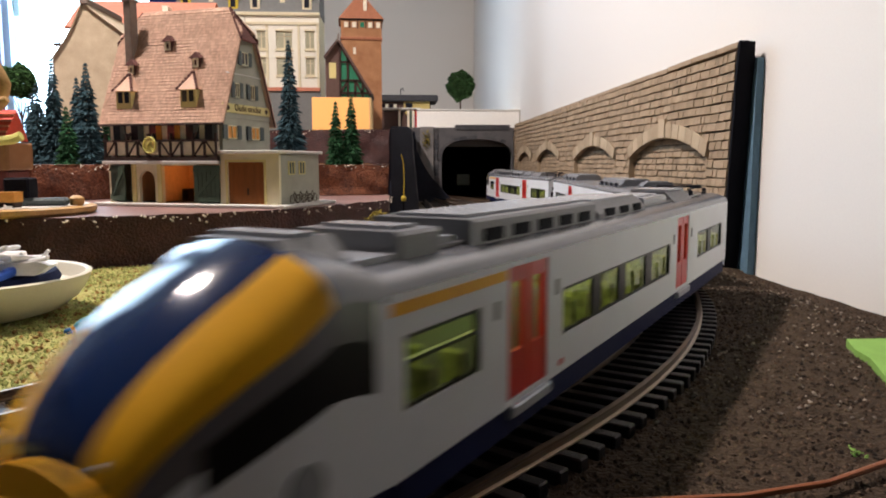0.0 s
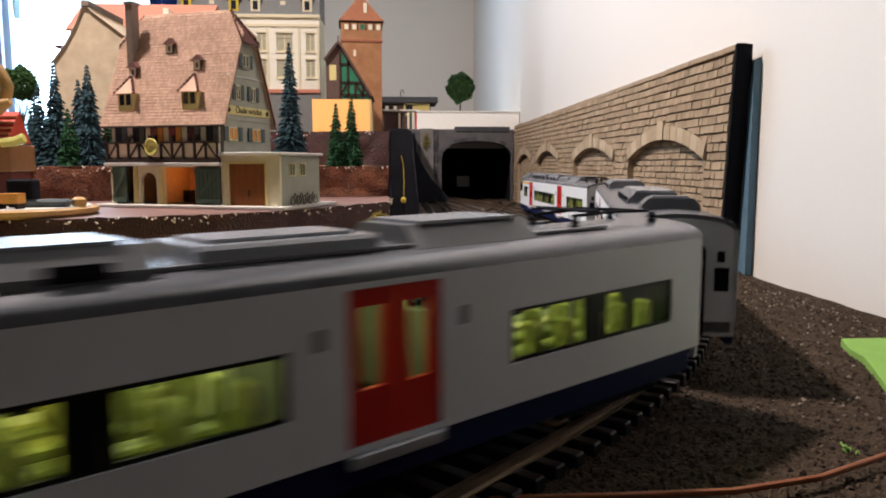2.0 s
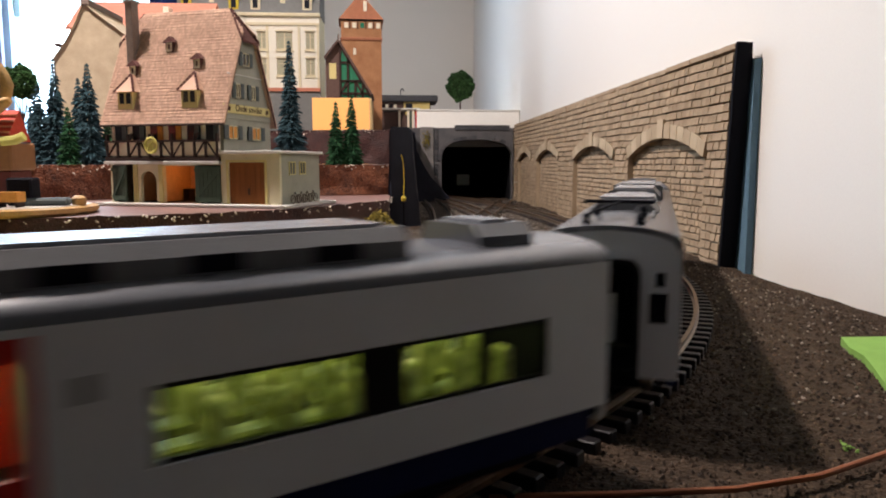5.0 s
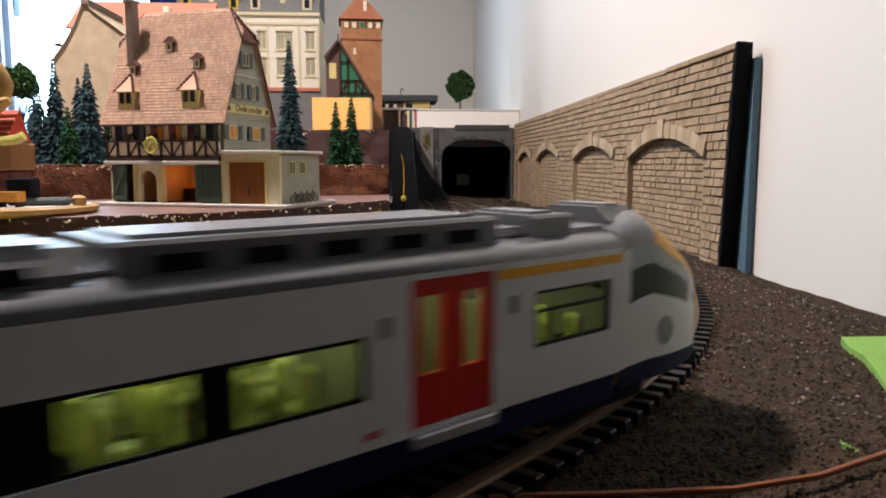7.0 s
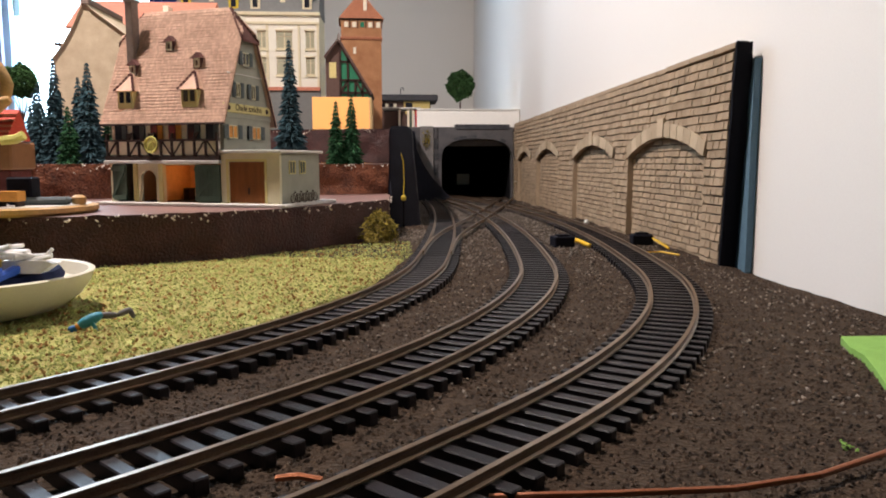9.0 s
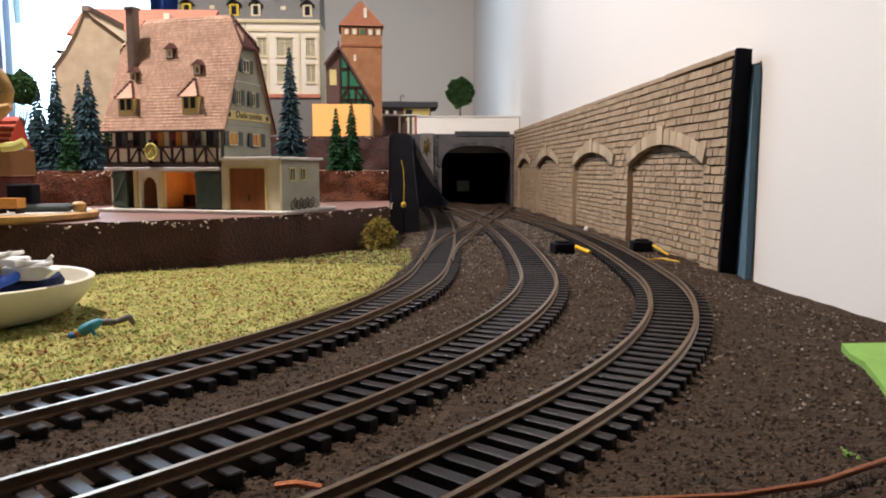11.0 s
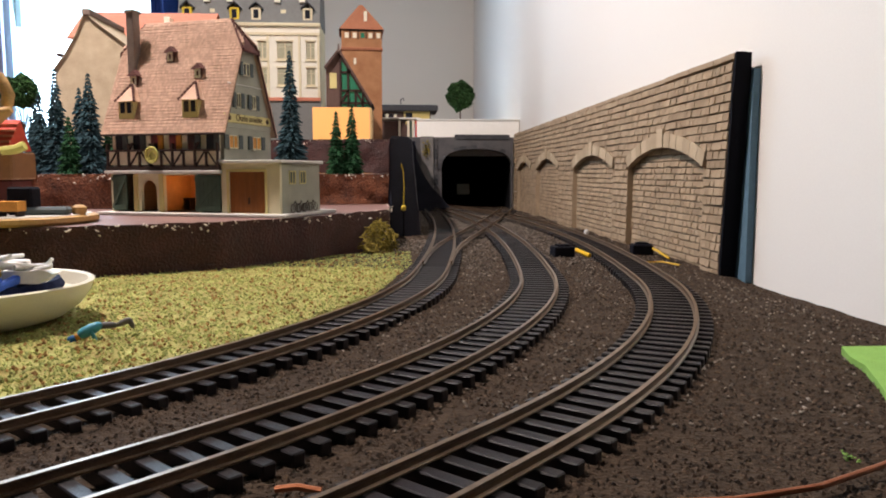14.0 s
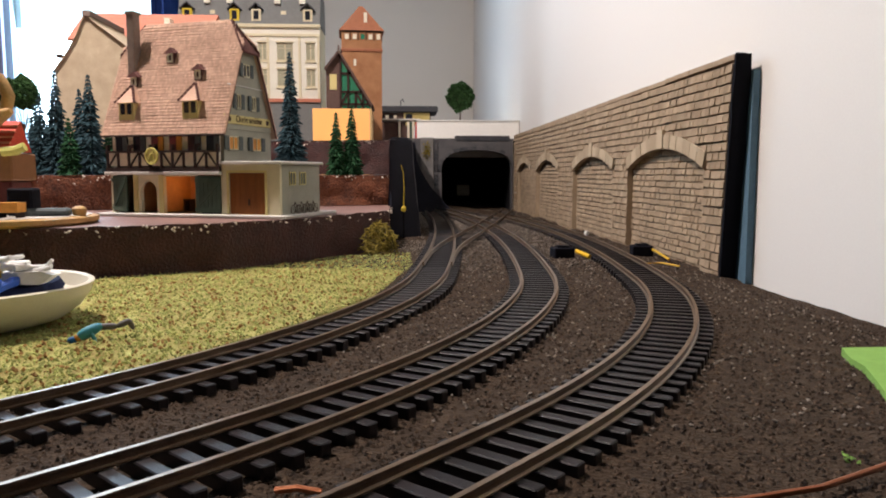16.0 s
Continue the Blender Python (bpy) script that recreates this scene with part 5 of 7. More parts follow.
def shuttered_window(house, x, y, z, hw, h, sh=0.0042, orange=False, pane="dark_pane"):
    """A window on the gable (facing +x): recess, panes, frame bars and two shutters."""
    w = part("window", B(x - 0.0002, x + 0.0004, y - hw, y + hw, z, z + h), M["orange_wood"] if orange else M["dark_pane"], house)
    part("frame", holed(bmesh.new(), y - hw, y + hw, z, z + h, [(y - hw + 0.0006, y - 0.0003, z + 0.0006, z + h - 0.0006), (y + 0.0003, y + hw - 0.0006, z + 0.0006, z + h - 0.0006)], x + 0.0004, x + 0.0010, "x"), M["cream"], w)
    for s in (-1, 1):
        y0, y1 = sorted((y + s * (hw + 0.0002), y + s * (hw + sh)))
        part("shutter", B(x + 0.0002, x + 0.0014, y0, y1, z - 0.0003, z + h + 0.0003, bevel=0.0002), M["shutter"], w)
    part("sill", B(x, x + 0.0016, y - hw - 0.0005, y + hw + 0.0005, z - 0.0010, z - 0.0004), M["plaster"], w)


def build_smithy():
    h = thing("smithy_house", pose(-0.118, 0.512, 0.0305, 0, 0, -20), "half-timbered model smithy, clay tile roof, grey-green gable, garage annex", "house")
    L, D, EAVE, RIDGE, MID, BALC = -0.091, 0.066, 0.0600, 0.1365, 0.0325, 0.0310
    part("plinth", B(L - 0.006, 0.052, -0.010, D + 0.004, -0.0003, 0.0018, bevel=0.0004), M["slab"], h, "pale base slab")
    # ground floor: openings in front, closed sides
    ops = [(L + 0.0028, -0.0715, 0.0018, 0.0285), (-0.0660, -0.0530, 0.0018, 0.0240), (-0.0470, -0.0210, 0.0018, 0.0275), (-0.0195, -0.0015, 0.0018, 0.0285)]
    part("front_wall", holed(bmesh.new(), L, 0.0, 0.0018, BALC - 0.001, ops, 0.0, 0.003), M["cream"], h, "cream ground floor front")
    # rounded head of the passage
    bm = bmesh.new()
    c, r = -0.0595, 0.0065
    arc = [(c - r * math.cos(math.pi * i / 10), 0.0240 - 0.0065 + r * math.sin(math.pi * i / 10)) for i in range(11)]
    prism(bm, [(c - r - 0.0002, 0.0241)] + [(c - r - 0.0002, 0.0175)] + arc + [(c + r + 0.0002, 0.0175), (c + r + 0.0002, 0.0241)], -0.0003, 0.0028, "y")
    part("passage_arch", bm, M["cream"], h)
    for x0, x1 in ((-0.0505, -0.0470), (-0.0715, -0.0680)):
        part("post", B(x0, x1, -0.0012, 0.0002, 0.0018, 0.0285, bevel=0.0003), M["cream_yellow"], h, "yellowish door post")
    for q in ((L, L + 0.002, 0.003, D), (L + 0.002, 0.0, D - 0.002, D), (-0.002, 0.0, 0.003, D - 0.002)):
        part("outer_wall", B(*q, 0.0018, EAVE), M["plaster"], h)
    part("room_back", B(L + 0.0021, -0.0021, 0.034, 0.035, 0.0018, BALC), M["room_wall"], h, "warm lit room wall")
    for x in (-0.0500, -0.0200, -0.0690):
        part("partition", B(x - 0.0006, x + 0.0006, 0.0031, 0.034, 0.0018, BALC), M["room_wall"], h)
    part("room_floor", B(L + 0.0021, -0.0021, 0.0031, 0.034, 0.0018, 0.0024), M["beam"], h)
    part("room_lamp", rod(bmesh.new(), (-0.034, 0.014, 0.0285), (-0.034, 0.014, 0.0300), 0.003, n=12), M["room_glow"], h, "glowing orange lamp in the smithy")
    for x0, x1, y, z in ((-0.046, -0.040, 0.020, 0.011), (-0.034, -0.024, 0.018, 0.010)):
        bm = bmesh.new()
        box(bm, x0, x1, y, y + 0.006, z - 0.0012, z)
        for xx in (x0 + 0.0006, x1 - 0.0006):
            box(bm, xx - 0.0005, xx + 0.0005, y, y + 0.006, 0.0024, z - 0.0012)
        part("work_bench", bm, M["beam"], h, "dark workbench")
    part("anvil", B(-0.033, -0.028, 0.019, 0.022, 0.010, 0.0135, bevel=0.0006), M["train_dark"], h)
    # open green doors with a diagonal brace
    for xa, xb, turn in ((L + 0.0028, -0.0735, 14), (-0.0185, -0.0010, -14)):
        m = Matrix.Translation(((xa if turn > 0 else xb), -0.0005, 0)) @ pose(0, 0, 0, 0, 0, -turn)
        w = xb - xa
        s = 1 if turn > 0 else -1
        a, b = sorted((0, s * w))
        d = part("barn_door", B(a, b, -0.0004, 0.0, 0.0028, 0.0278), M["green_wood"], h, "dark green braced door, open")
        d.matrix_basis = m
        n = 6
        for i in range(n):
            part("plank", B(a + (b - a) * i / n + 0.0001, a + (b - a) * (i + 1) / n - 0.0001, -0.0010, -0.0005, 0.0028, 0.0278), M["green_wood"], d)
        part("ledge", B(a, b, -0.0020, -0.0011, 0.0040, 0.0065), M["green_wood"], d)
        part("ledge", B(a, b, -0.0020, -0.0011, 0.0235, 0.0260), M["green_wood"], d)
        bm = bmesh.new()
        prism(bm, [(a, 0.0066), (a + 0.0026, 0.0066), (b, 0.0234), (b - 0.0026, 0.0234)], -0.0020, -0.0011, "y")
        part("brace", bm, M["green_wood"], d)
    # jetty beam and the timber gallery
    part("jetty", B(L - 0.0015, 0.0005, -0.0050, 0.003, BALC - 0.0025, BALC - 0.0002, bevel=0.0003), M["slab"], h, "pale jetty ledge")
    part("gallery_floor", B(L - 0.0005, 0.0, -0.0042, 0.010, BALC - 0.0002, BALC + 0.0026), M["beam"], h)
    part("gallery_back", B(L + 0.0021, -0.0021, 0.0010, 0.0022, BALC + 0.004, EAVE), M["infill"], h, "white plastered gallery wall")
    zr0, zr1 = BALC + 0.0036, BALC + 0.0128
    part("rail_infill", B(L, -0.0002, -0.0030, -0.0022, zr0, zr1), M["infill"], h, "white plaster panels")
    part("rail_top", B(L - 0.0005, 0.0, -0.0044, -0.0014, zr1, zr1 + 0.0014), M["beam"], h)
    n = 10
    for i in range(n + 1):
        x = L + 0.0010 + (-0.0010 - L - 0.0010) * i / n
        tall = i % 2 == 0
        part("gallery_post", B(x - 0.0007, x + 0.0007, -0.0042, -0.0016, zr0 - 0.0010, (EAVE - 0.0105 if tall else zr1) - 0.0001), M["beam"], h)
        if i < n and i % 3 != 1:
            x2 = L + 0.0010 + (-0.0010 - L - 0.0010) * (i + 1) / n
            bm = bmesh.new()
            up = i % 2 == 0
            za, zb = (zr0, zr1) if up else (zr1, zr0)
            prism(bm, [(x + 0.0006, za), (x + 0.0016, za), (x2 - 0.0006, zb), (x2 - 0.0016, zb)], -0.0040, -0.0021, "y")
            part("brace", bm, M["beam"], h)
    rnd = random.Random(4)
    for i in range(6):
        x = L + 0.008 + i * 0.0148
        w = part("gallery_window", B(x - 0.003, x + 0.003, 0.0003, 0.0009, zr1 - 0.001, EAVE - 0.004), M["dark_pane"], h)
        part("window_shutter", B(x + 0.0033, x + 0.0072, -0.0004, 0.0008, zr1 - 0.001, EAVE - 0.004), M["orange_wood"] if i in (2, 3) else M["shutter"], w)
    for i in (2, 4, 8):
        x = L + 0.0010 + (-0.0010 - L - 0.0010) * i / n
        bm = bmesh.new()
        prism(bm, [(x - 0.0008, zr1 + 0.0015), (x + 0.0008, zr1 + 0.0015), (x + 0.0040, EAVE - 0.0100), (x + 0.0024, EAVE - 0.0100)], -0.0036, -0.0022, "y")
        part("brace", bm, M["beam"], h)
    # round emblem on the gallery: a ring round two bars
    e = part("emblem", tube(bmesh.new(), [(-0.052 + 0.0047 * math.cos(a), -0.0055, 0.0415 + 0.0053 * math.sin(a)) for a in [2 * math.pi * i / 24 for i in range(24)] + [0.0]], 0.0008, 6), M["emblem"], h, "yellow round trade emblem")
    bm = bmesh.new()
    tube(bm, [(-0.0550, -0.0055, 0.0372), (-0.0530, -0.0055, 0.0425), (-0.0505, -0.0055, 0.0445), (-0.0488, -0.0055, 0.0430)], 0.0007, 6)
    tube(bm, [(-0.0520, -0.0055, 0.0375), (-0.0515, -0.0055, 0.0420), (-0.0495, -0.0055, 0.0375)], 0.0006, 6)
    part("emblem_bars", bm, M["emblem"], e)
    part("emblem_back", rod(bmesh.new(), (-0.052, -0.0046, 0.0415), (-0.052, -0.0050, 0.0415), 0.0046, n=20), M["cream_yellow"], e)
    # gable wall with windows, sign board
    HZ = 0.1180
    k = MID / (RIDGE - EAVE)
    y0, y1 = (HZ - EAVE) * k, D - (HZ - EAVE) * k
    for x in (0.0, L):
        bm = bmesh.new()
        prism(bm, [(0.0, EAVE), (D, EAVE), (y1, HZ), (y0, HZ)], x - 0.002, x + 0.0008, "x")
        part("gable_wall", bm, M["plaster"], h, "grey-green plastered gable")
    for y in (0.0135, 0.0440):
        shuttered_window(h, 0.0003, y, 0.0460, 0.0058, 0.0090, 0.0055, True)
    for y in (0.0200, 0.0400):
        shuttered_window(h, 0.0010, y, 0.0745, 0.0030, 0.0098, 0.0042)
    shuttered_window(h, 0.0010, 0.0312, 0.0975, 0.0044, 0.0088, 0.0042)
    sg = part("sign_board", B(0.0008, 0.0020, 0.002, 0.0635, 0.0636, 0.0698, bevel=0.0003), M["cream_yellow"], h, "cream sign board reading Oude smidse")
    cu = bpy.data.curves.new("sign_text", "FONT")
    cu.body, cu.size, cu.extrude, cu.align_x = "Oude smidse", 0.0066, 0.0001, "CENTER"
    tx = new("sign_text", cu)
    tx.data.materials.append(M["ink"])
    dg = bpy.context.evaluated_depsgraph_get()
    me = bpy.data.meshes.new_from_object(tx.evaluated_get(dg))
    bpy.data.objects.remove(tx)
    lt = new("sign_text", me)
    lt.parent = sg
    lt.matrix_basis = pose(0.0022, 0.0330, 0.0652, 90, 0, 90)
    for y in (0.0075, 0.0580):
        part("sign_mark", rod(bmesh.new(), (0.0020, y, 0.0667), (0.0023, y, 0.0667), 0.0018, n=10), M["ink"], sg)
    part("gable_band", B(0.0008, 0.0016, 0.008, 0.058, 0.0900, 0.0908), M["slab"], h)
    # roof: two slopes with half hips, tiles in rows
    ov, eo = 0.0045, 0.0050
    sl = math.hypot(MID, RIDGE - EAVE)
    up = Vector((0, MID, RIDGE - EAVE)).normalized()
    up2 = Vector((0, -MID, RIDGE - EAVE)).normalized()
    nf, nb = Vector((0, -(RIDGE - EAVE), MID)).normalized(), Vector((0, RIDGE - EAVE, MID)).normalized()
    X0, X1 = L - ov, ov
    for nm, org, ev, nr in (("front_roof", Vector((0, 0, EAVE)) - up * eo, up, nf), ("back_roof", Vector((0, D, EAVE)) - up2 * eo, up2, nb)):
        full = sl + eo
        hipv = full * 0.80
        cut = 0.014
        bm = bmesh.new()
        out = [(X0, 0), (X1, 0), (X1, hipv), (X1 - cut, full), (X0 + cut, full), (X0, hipv)]
        a = [bm.verts.new(org + Vector((u, 0, 0)) + ev * v) for u, v in out]
        b = [bm.verts.new(org + Vector((u, 0, 0)) + ev * v + nr * 0.0012) for u, v in out]
        bm.faces.new(a), bm.faces.new(b[::-1])
        for i in range(6):
            bm.faces.new((a[i], b[i], b[(i + 1) % 6], a[(i + 1) % 6]))
        ro = part(nm, bm, M["tile"], h, "clay tiled roof slope")
        keep = (lambda u, v: X0 + max(0, (v - hipv) / (full - hipv)) * cut < u < X1 - max(0, (v - hipv) / (full - hipv)) * cut)
        if nm == "front_roof":
            tagged(part("roof_tiles", roof_tiles(bmesh.new(), X0, X1, 36, 62, org + nr * 0.0011, Vector((1, 0, 0)), ev, nr, full, keep), M["tile"], ro), "pinkish clay roof tiles in rows", kind="stuff")
    for sx, xe in ((1, X1), (-1, X0)):
        bm = bmesh.new()
        pk = Vector((xe - sx * 0.014, MID, RIDGE + 0.0012))
        pl = Vector((xe + sx * 0.001, y0 - 0.003, HZ - 0.0035))
        pr = Vector((xe + sx * 0.001, y1 + 0.003, HZ - 0.0035))
        q = [bm.verts.new(p) for p in (pk, pl, pr)] + [bm.verts.new(p - Vector((0, 0, 0.0016))) for p in (pk, pl, pr)]
        bm.faces.new(q[:3]), bm.faces.new(q[5:2:-1])
        for i in range(3):
            bm.faces.new((q[i], q[i + 3], q[(i + 1) % 3 + 3], q[(i + 1) % 3]))
        part("half_hip", bm, M["tile_dark"], h, "dark half hip over the gable")
        for e in (pl, pr):
            bm = bmesh.new()
            for i in range(9):
                p, q2 = pk.lerp(e, i / 9), pk.lerp(e, (i + 0.8) / 9)
                rod(bm, p, q2, 0.0012, 0.0009, 6)
            tagged(part("hip_tiles", bm, M["tile_dark"], h), "row of dark hip tiles", kind="stuff")
    bm = bmesh.new()
    for i in range(26):
        x = X0 + 0.014 + (X1 - X0 - 0.028) * i / 26
        rod(bm, (x, MID, RIDGE + 0.0008), (x + 0.0028, MID, RIDGE + 0.0008), 0.0012, 0.0010, 6)
    tagged(part("ridge_tiles", bm, M["tile"], h), "row of ridge tiles", kind="stuff")
    # verge boards on the gables
    for xe in (X1 - 0.0006, X0 + 0.0006):
        for org, ev in ((Vector((0, 0, EAVE)) - up * eo, up), (Vector((0, D, EAVE)) - up2 * eo, up2)):
            p, q = org + ev * 0.0, org + ev * (sl + eo) * 0.79
            bm = bmesh.new()
            tube(bm, [Vector((xe, p.y, p.z + 0.0003)), Vector((xe, q.y, q.z + 0.0003))], 0.0008, 4)
            part("verge_board", bm, M["tile_dark"], h)
    part("gutter", tube(bmesh.new(), [(X0, -0.0030, EAVE - 0.0045), (X1, -0.0030, EAVE - 0.0045)], 0.0008, 6), M["beam"], h)
    # dark strip put under the eave as its shadow
    part("rafter_shadow_board", B(X0 + 0.004, X1 - 0.004, -0.002, 0.004, EAVE - 0.0030, EAVE - 0.0022), M["beam"], h)

    def on_roof(y):
        return EAVE + y * (RIDGE - EAVE) / MID
    # chimney
    ch = part("chimney", B(-0.0850, -0.0790, 0.0150, 0.0225, on_roof(0.0150) - 0.004, 0.1430, bevel=0.0004), M["chimney"], h, "tall grey-brown chimney")
    part("chimney_cap", B(-0.0856, -0.0784, 0.0144, 0.0231, 0.1430, 0.1448), M["chimney"], ch)
    # two gabled dormers
    for xc in (-0.0765, -0.0245):
        z0, z1, yf = 0.0670, 0.0795, 0.0010
        d = part("dormer", B(xc - 0.0062, xc + 0.0062, yf, 0.0095, z0, z1), M["cream_yellow"], h, "yellowish gabled dormer")
        for s in (-1, 1):
            w = part("dormer_window", B(xc + s * 0.0027 - 0.0018, xc + s * 0.0027 + 0.0018, yf - 0.0003, yf + 0.0002, z0 + 0.0038, z1 - 0.0012), M["dark_pane"], d)
        bm = bmesh.new()
        zc = z1 + 0.0125
        yb = (zc - EAVE) * k + 0.001
        a, b, c = (xc - 0.0082, z1 - 0.0006), (xc + 0.0082, z1 - 0.0006), (xc, zc)
        va = [bm.verts.new((xc - 0.0082, yf - 0.0016, z1 - 0.0006)), bm.verts.new((xc + 0.0082, yf - 0.0016, z1 - 0.0006)), bm.verts.new((xc, yf + 0.0075, zc))]
        vb = [bm.verts.new((xc - 0.0082, (z1 - EAVE) * k + 0.001, z1 - 0.0006)), bm.verts.new((xc + 0.0082, (z1 - EAVE) * k + 0.001, z1 - 0.0006)), bm.verts.new((xc, yb + 0.001, zc))]
        bm.faces.new(va), bm.faces.new(vb[::-1])
        for i in range(3):
            bm.faces.new((va[i], vb[i], vb[(i + 1) % 3], va[(i + 1) % 3]))
        dr = part("dormer_roof", bm, M["tile"], d)
        for s in (-1, 1):
            bm = bmesh.new()
            p, q = Vector((xc + s * 0.0082, yf - 0.0016, z1 - 0.0004)), Vector((xc, yf + 0.0075, zc + 0.0004))
            for i in range(6):
                rod(bm, p.lerp(q, i / 6), p.lerp(q, (i + 0.75) / 6), 0.0010, 0.0008, 6)
            tagged(part("dormer_hip_tiles", bm, M["tile_dark"], dr), "dark hip tiles", kind="stuff")
    # three little roof lights
    for xc, yc in ((-0.0775, 0.0158), (-0.0515, 0.0228), (-0.0255, 0.0172)):
        z = on_roof(yc)
        d = part("roof_light", B(xc - 0.0034, xc + 0.0034, yc - 0.0042, yc + 0.0016, z - 0.0065, z + 0.0010, bevel=0.0003), M["tile_dark"], h, "little dark roof light")
        part("roof_light_frame", holed(bmesh.new(), xc - 0.0022, xc + 0.0022, z - 0.0055, z + 0.0008, [(xc - 0.0010, xc + 0.0010, z - 0.0042, z - 0.0006)], yc - 0.0050, yc - 0.0043), M["infill"], d)
        bm = bmesh.new()
        va = [bm.verts.new(p) for p in ((xc - 0.0048, yc - 0.0058, z + 0.0006), (xc + 0.0048, yc - 0.0058, z + 0.0006), (xc, yc - 0.0046, z + 0.0050), (xc - 0.0048, yc + 0.003, z + 0.0014), (xc + 0.0048, yc + 0.003, z + 0.0014), (xc, yc + 0.003, z + 0.0054))]
        for q in ((0, 1, 2), (3, 5, 4), (0, 2, 5, 3), (1, 4, 5, 2), (0, 3, 4, 1)):
            bm.faces.new([va[i] for i in q])
        part("roof_light_hood", bm, M["tile_dark"], d)
    # garage annex
    GX, GD, GH = 0.0440, 0.0580, 0.0355
    part("garage_front", holed(bmesh.new(), 0.0, GX, 0.0018, GH, [(0.0055, 0.0330, 0.0019, 0.0300)], -0.001, 0.0015), M["cream"], h, "cream garage front")
    part("garage_side", B(GX - 0.002, GX, 0.0015, GD, 0.0018, GH), M["plaster"], h, "grey-green garage side")
    part("garage_back", B(0.0, GX - 0.002, GD - 0.002, GD, 0.0018, GH), M["plaster"], h)
    gd = part("garage_door", B(0.0057, 0.0329, 0.0005, 0.0010, 0.0020, 0.0298), M["brown_door"], h, "brown plank garage door")
    for i in range(7):
        part("plank", B(0.0057 + i * 0.0039, 0.0057 + (i + 1) * 0.0039 - 0.00015, 0.0000, 0.0004, 0.0020, 0.0298), M["brown_door"], gd)
    part("garage_handle", B(0.0195, 0.0208, -0.0005, 0.0, 0.0080, 0.0125), M["ink"], gd)
    part("door_frame", holed(bmesh.new(), 0.0040, 0.0345, 0.0018, 0.0315, [(0.0055, 0.0330, 0.0, 0.0300)], -0.0016, -0.0009), M["cream_yellow"], h)
    gr = part("garage_roof", B(-0.0012, GX + 0.0025, -0.0035, GD + 0.002, GH, GH + 0.0022, bevel=0.0004), M["slab"], h, "flat pale garage roof")
    for y in (0.0160, 0.0310):
        w = part("garage_window", holed(bmesh.new(), y - 0.0045, y + 0.0045, 0.0215, 0.0305, [(y - 0.0036, y - 0.0003, 0.0222, 0.0298), (y + 0.0003, y + 0.0036, 0.0222, 0.0298)], GX, GX + 0.0006, "x"), M["cream_yellow"], h)
        part("pane", B(GX - 0.0002, GX + 0.0002, y - 0.0036, y + 0.0036, 0.0222, 0.0298), M["shutter"], w)
    for i in range(4):
        y = 0.014 + i * 0.009
        bm = bmesh.new()
        for yy in (y - 0.003, y + 0.004):
            tube(bm, [(GX + 0.003, yy + 0.0030 * math.cos(a), 0.0050 + 0.0030 * math.sin(a)) for a in [2 * math.pi * j / 12 for j in range(13)]], 0.0003, 4)
        tube(bm, [(GX + 0.003, y - 0.003, 0.005), (GX + 0.003, y, 0.010), (GX + 0.003, y + 0.004, 0.005)], 0.0003, 4)
        b = link_mesh("bicycle", bm, M["ink"])
        b.matrix_world = h.matrix_world.copy()
        tagged(b, "tiny dark bicycle leaning by the garage wall", "bicycle", "bicycles by the garage")


build_smithy()


# ---- the town behind ----
M["beige_wall"] = material("beige_plaster", (0.34, 0.27, 0.18), (0.52, 0.43, 0.30), 0.9, scale=60, fine=900, bump=0.7, depth=0.0006)
M["red_roof"] = plain("orange_red_roof", (0.56, 0.21, 0.13), 0.75, vary=0.15, scale=200, fine=1500, bump=0.5)
M["city_cream"] = plain("cream_facade", (0.72, 0.64, 0.44), 0.8, vary=0.05)
M["city_white"] = plain("white_facade_trim", (0.82, 0.78, 0.66), 0.8, vary=0.04)
M["slate"] = plain("grey_slate_roof", (0.20, 0.20, 0.19), 0.7, vary=0.12, scale=200, fine=1500, bump=0.4)
M["tower_brick"] = material("brown_tower_plaster", (0.27, 0.12, 0.055), (0.42, 0.21, 0.10), 0.9, scale=80, fine=900, bump=0.5)
M["tower_roof"] = plain("brown_tower_tiles", (0.30, 0.115, 0.06), 0.8, vary=0.2, scale=200, fine=1500, bump=0.5)
M["green_panel"] = plain("green_timber_infill", (0.020, 0.16, 0.085), 0.7, vary=0.2)
M["station_roof"] = plain("dark_grey_roof", (0.055, 0.055, 0.06), 0.7, vary=0.2)
M["station_wall"] = plain("brown_station_wall", (0.10, 0.06, 0.05), 0.8, vary=0.2)
M["yellow_wall"] = plain("pale_yellow_wall", (0.60, 0.46, 0.16), 0.8)
# emission in the card's own colour stands in for warm light on it
M["lit_box"] = glow("self_glowing_card", (0.85, 0.42, 0.13), 0.42)
M["box_side"] = plain("ochre_card", (0.62, 0.42, 0.20), 0.8)
UP = 0.0585


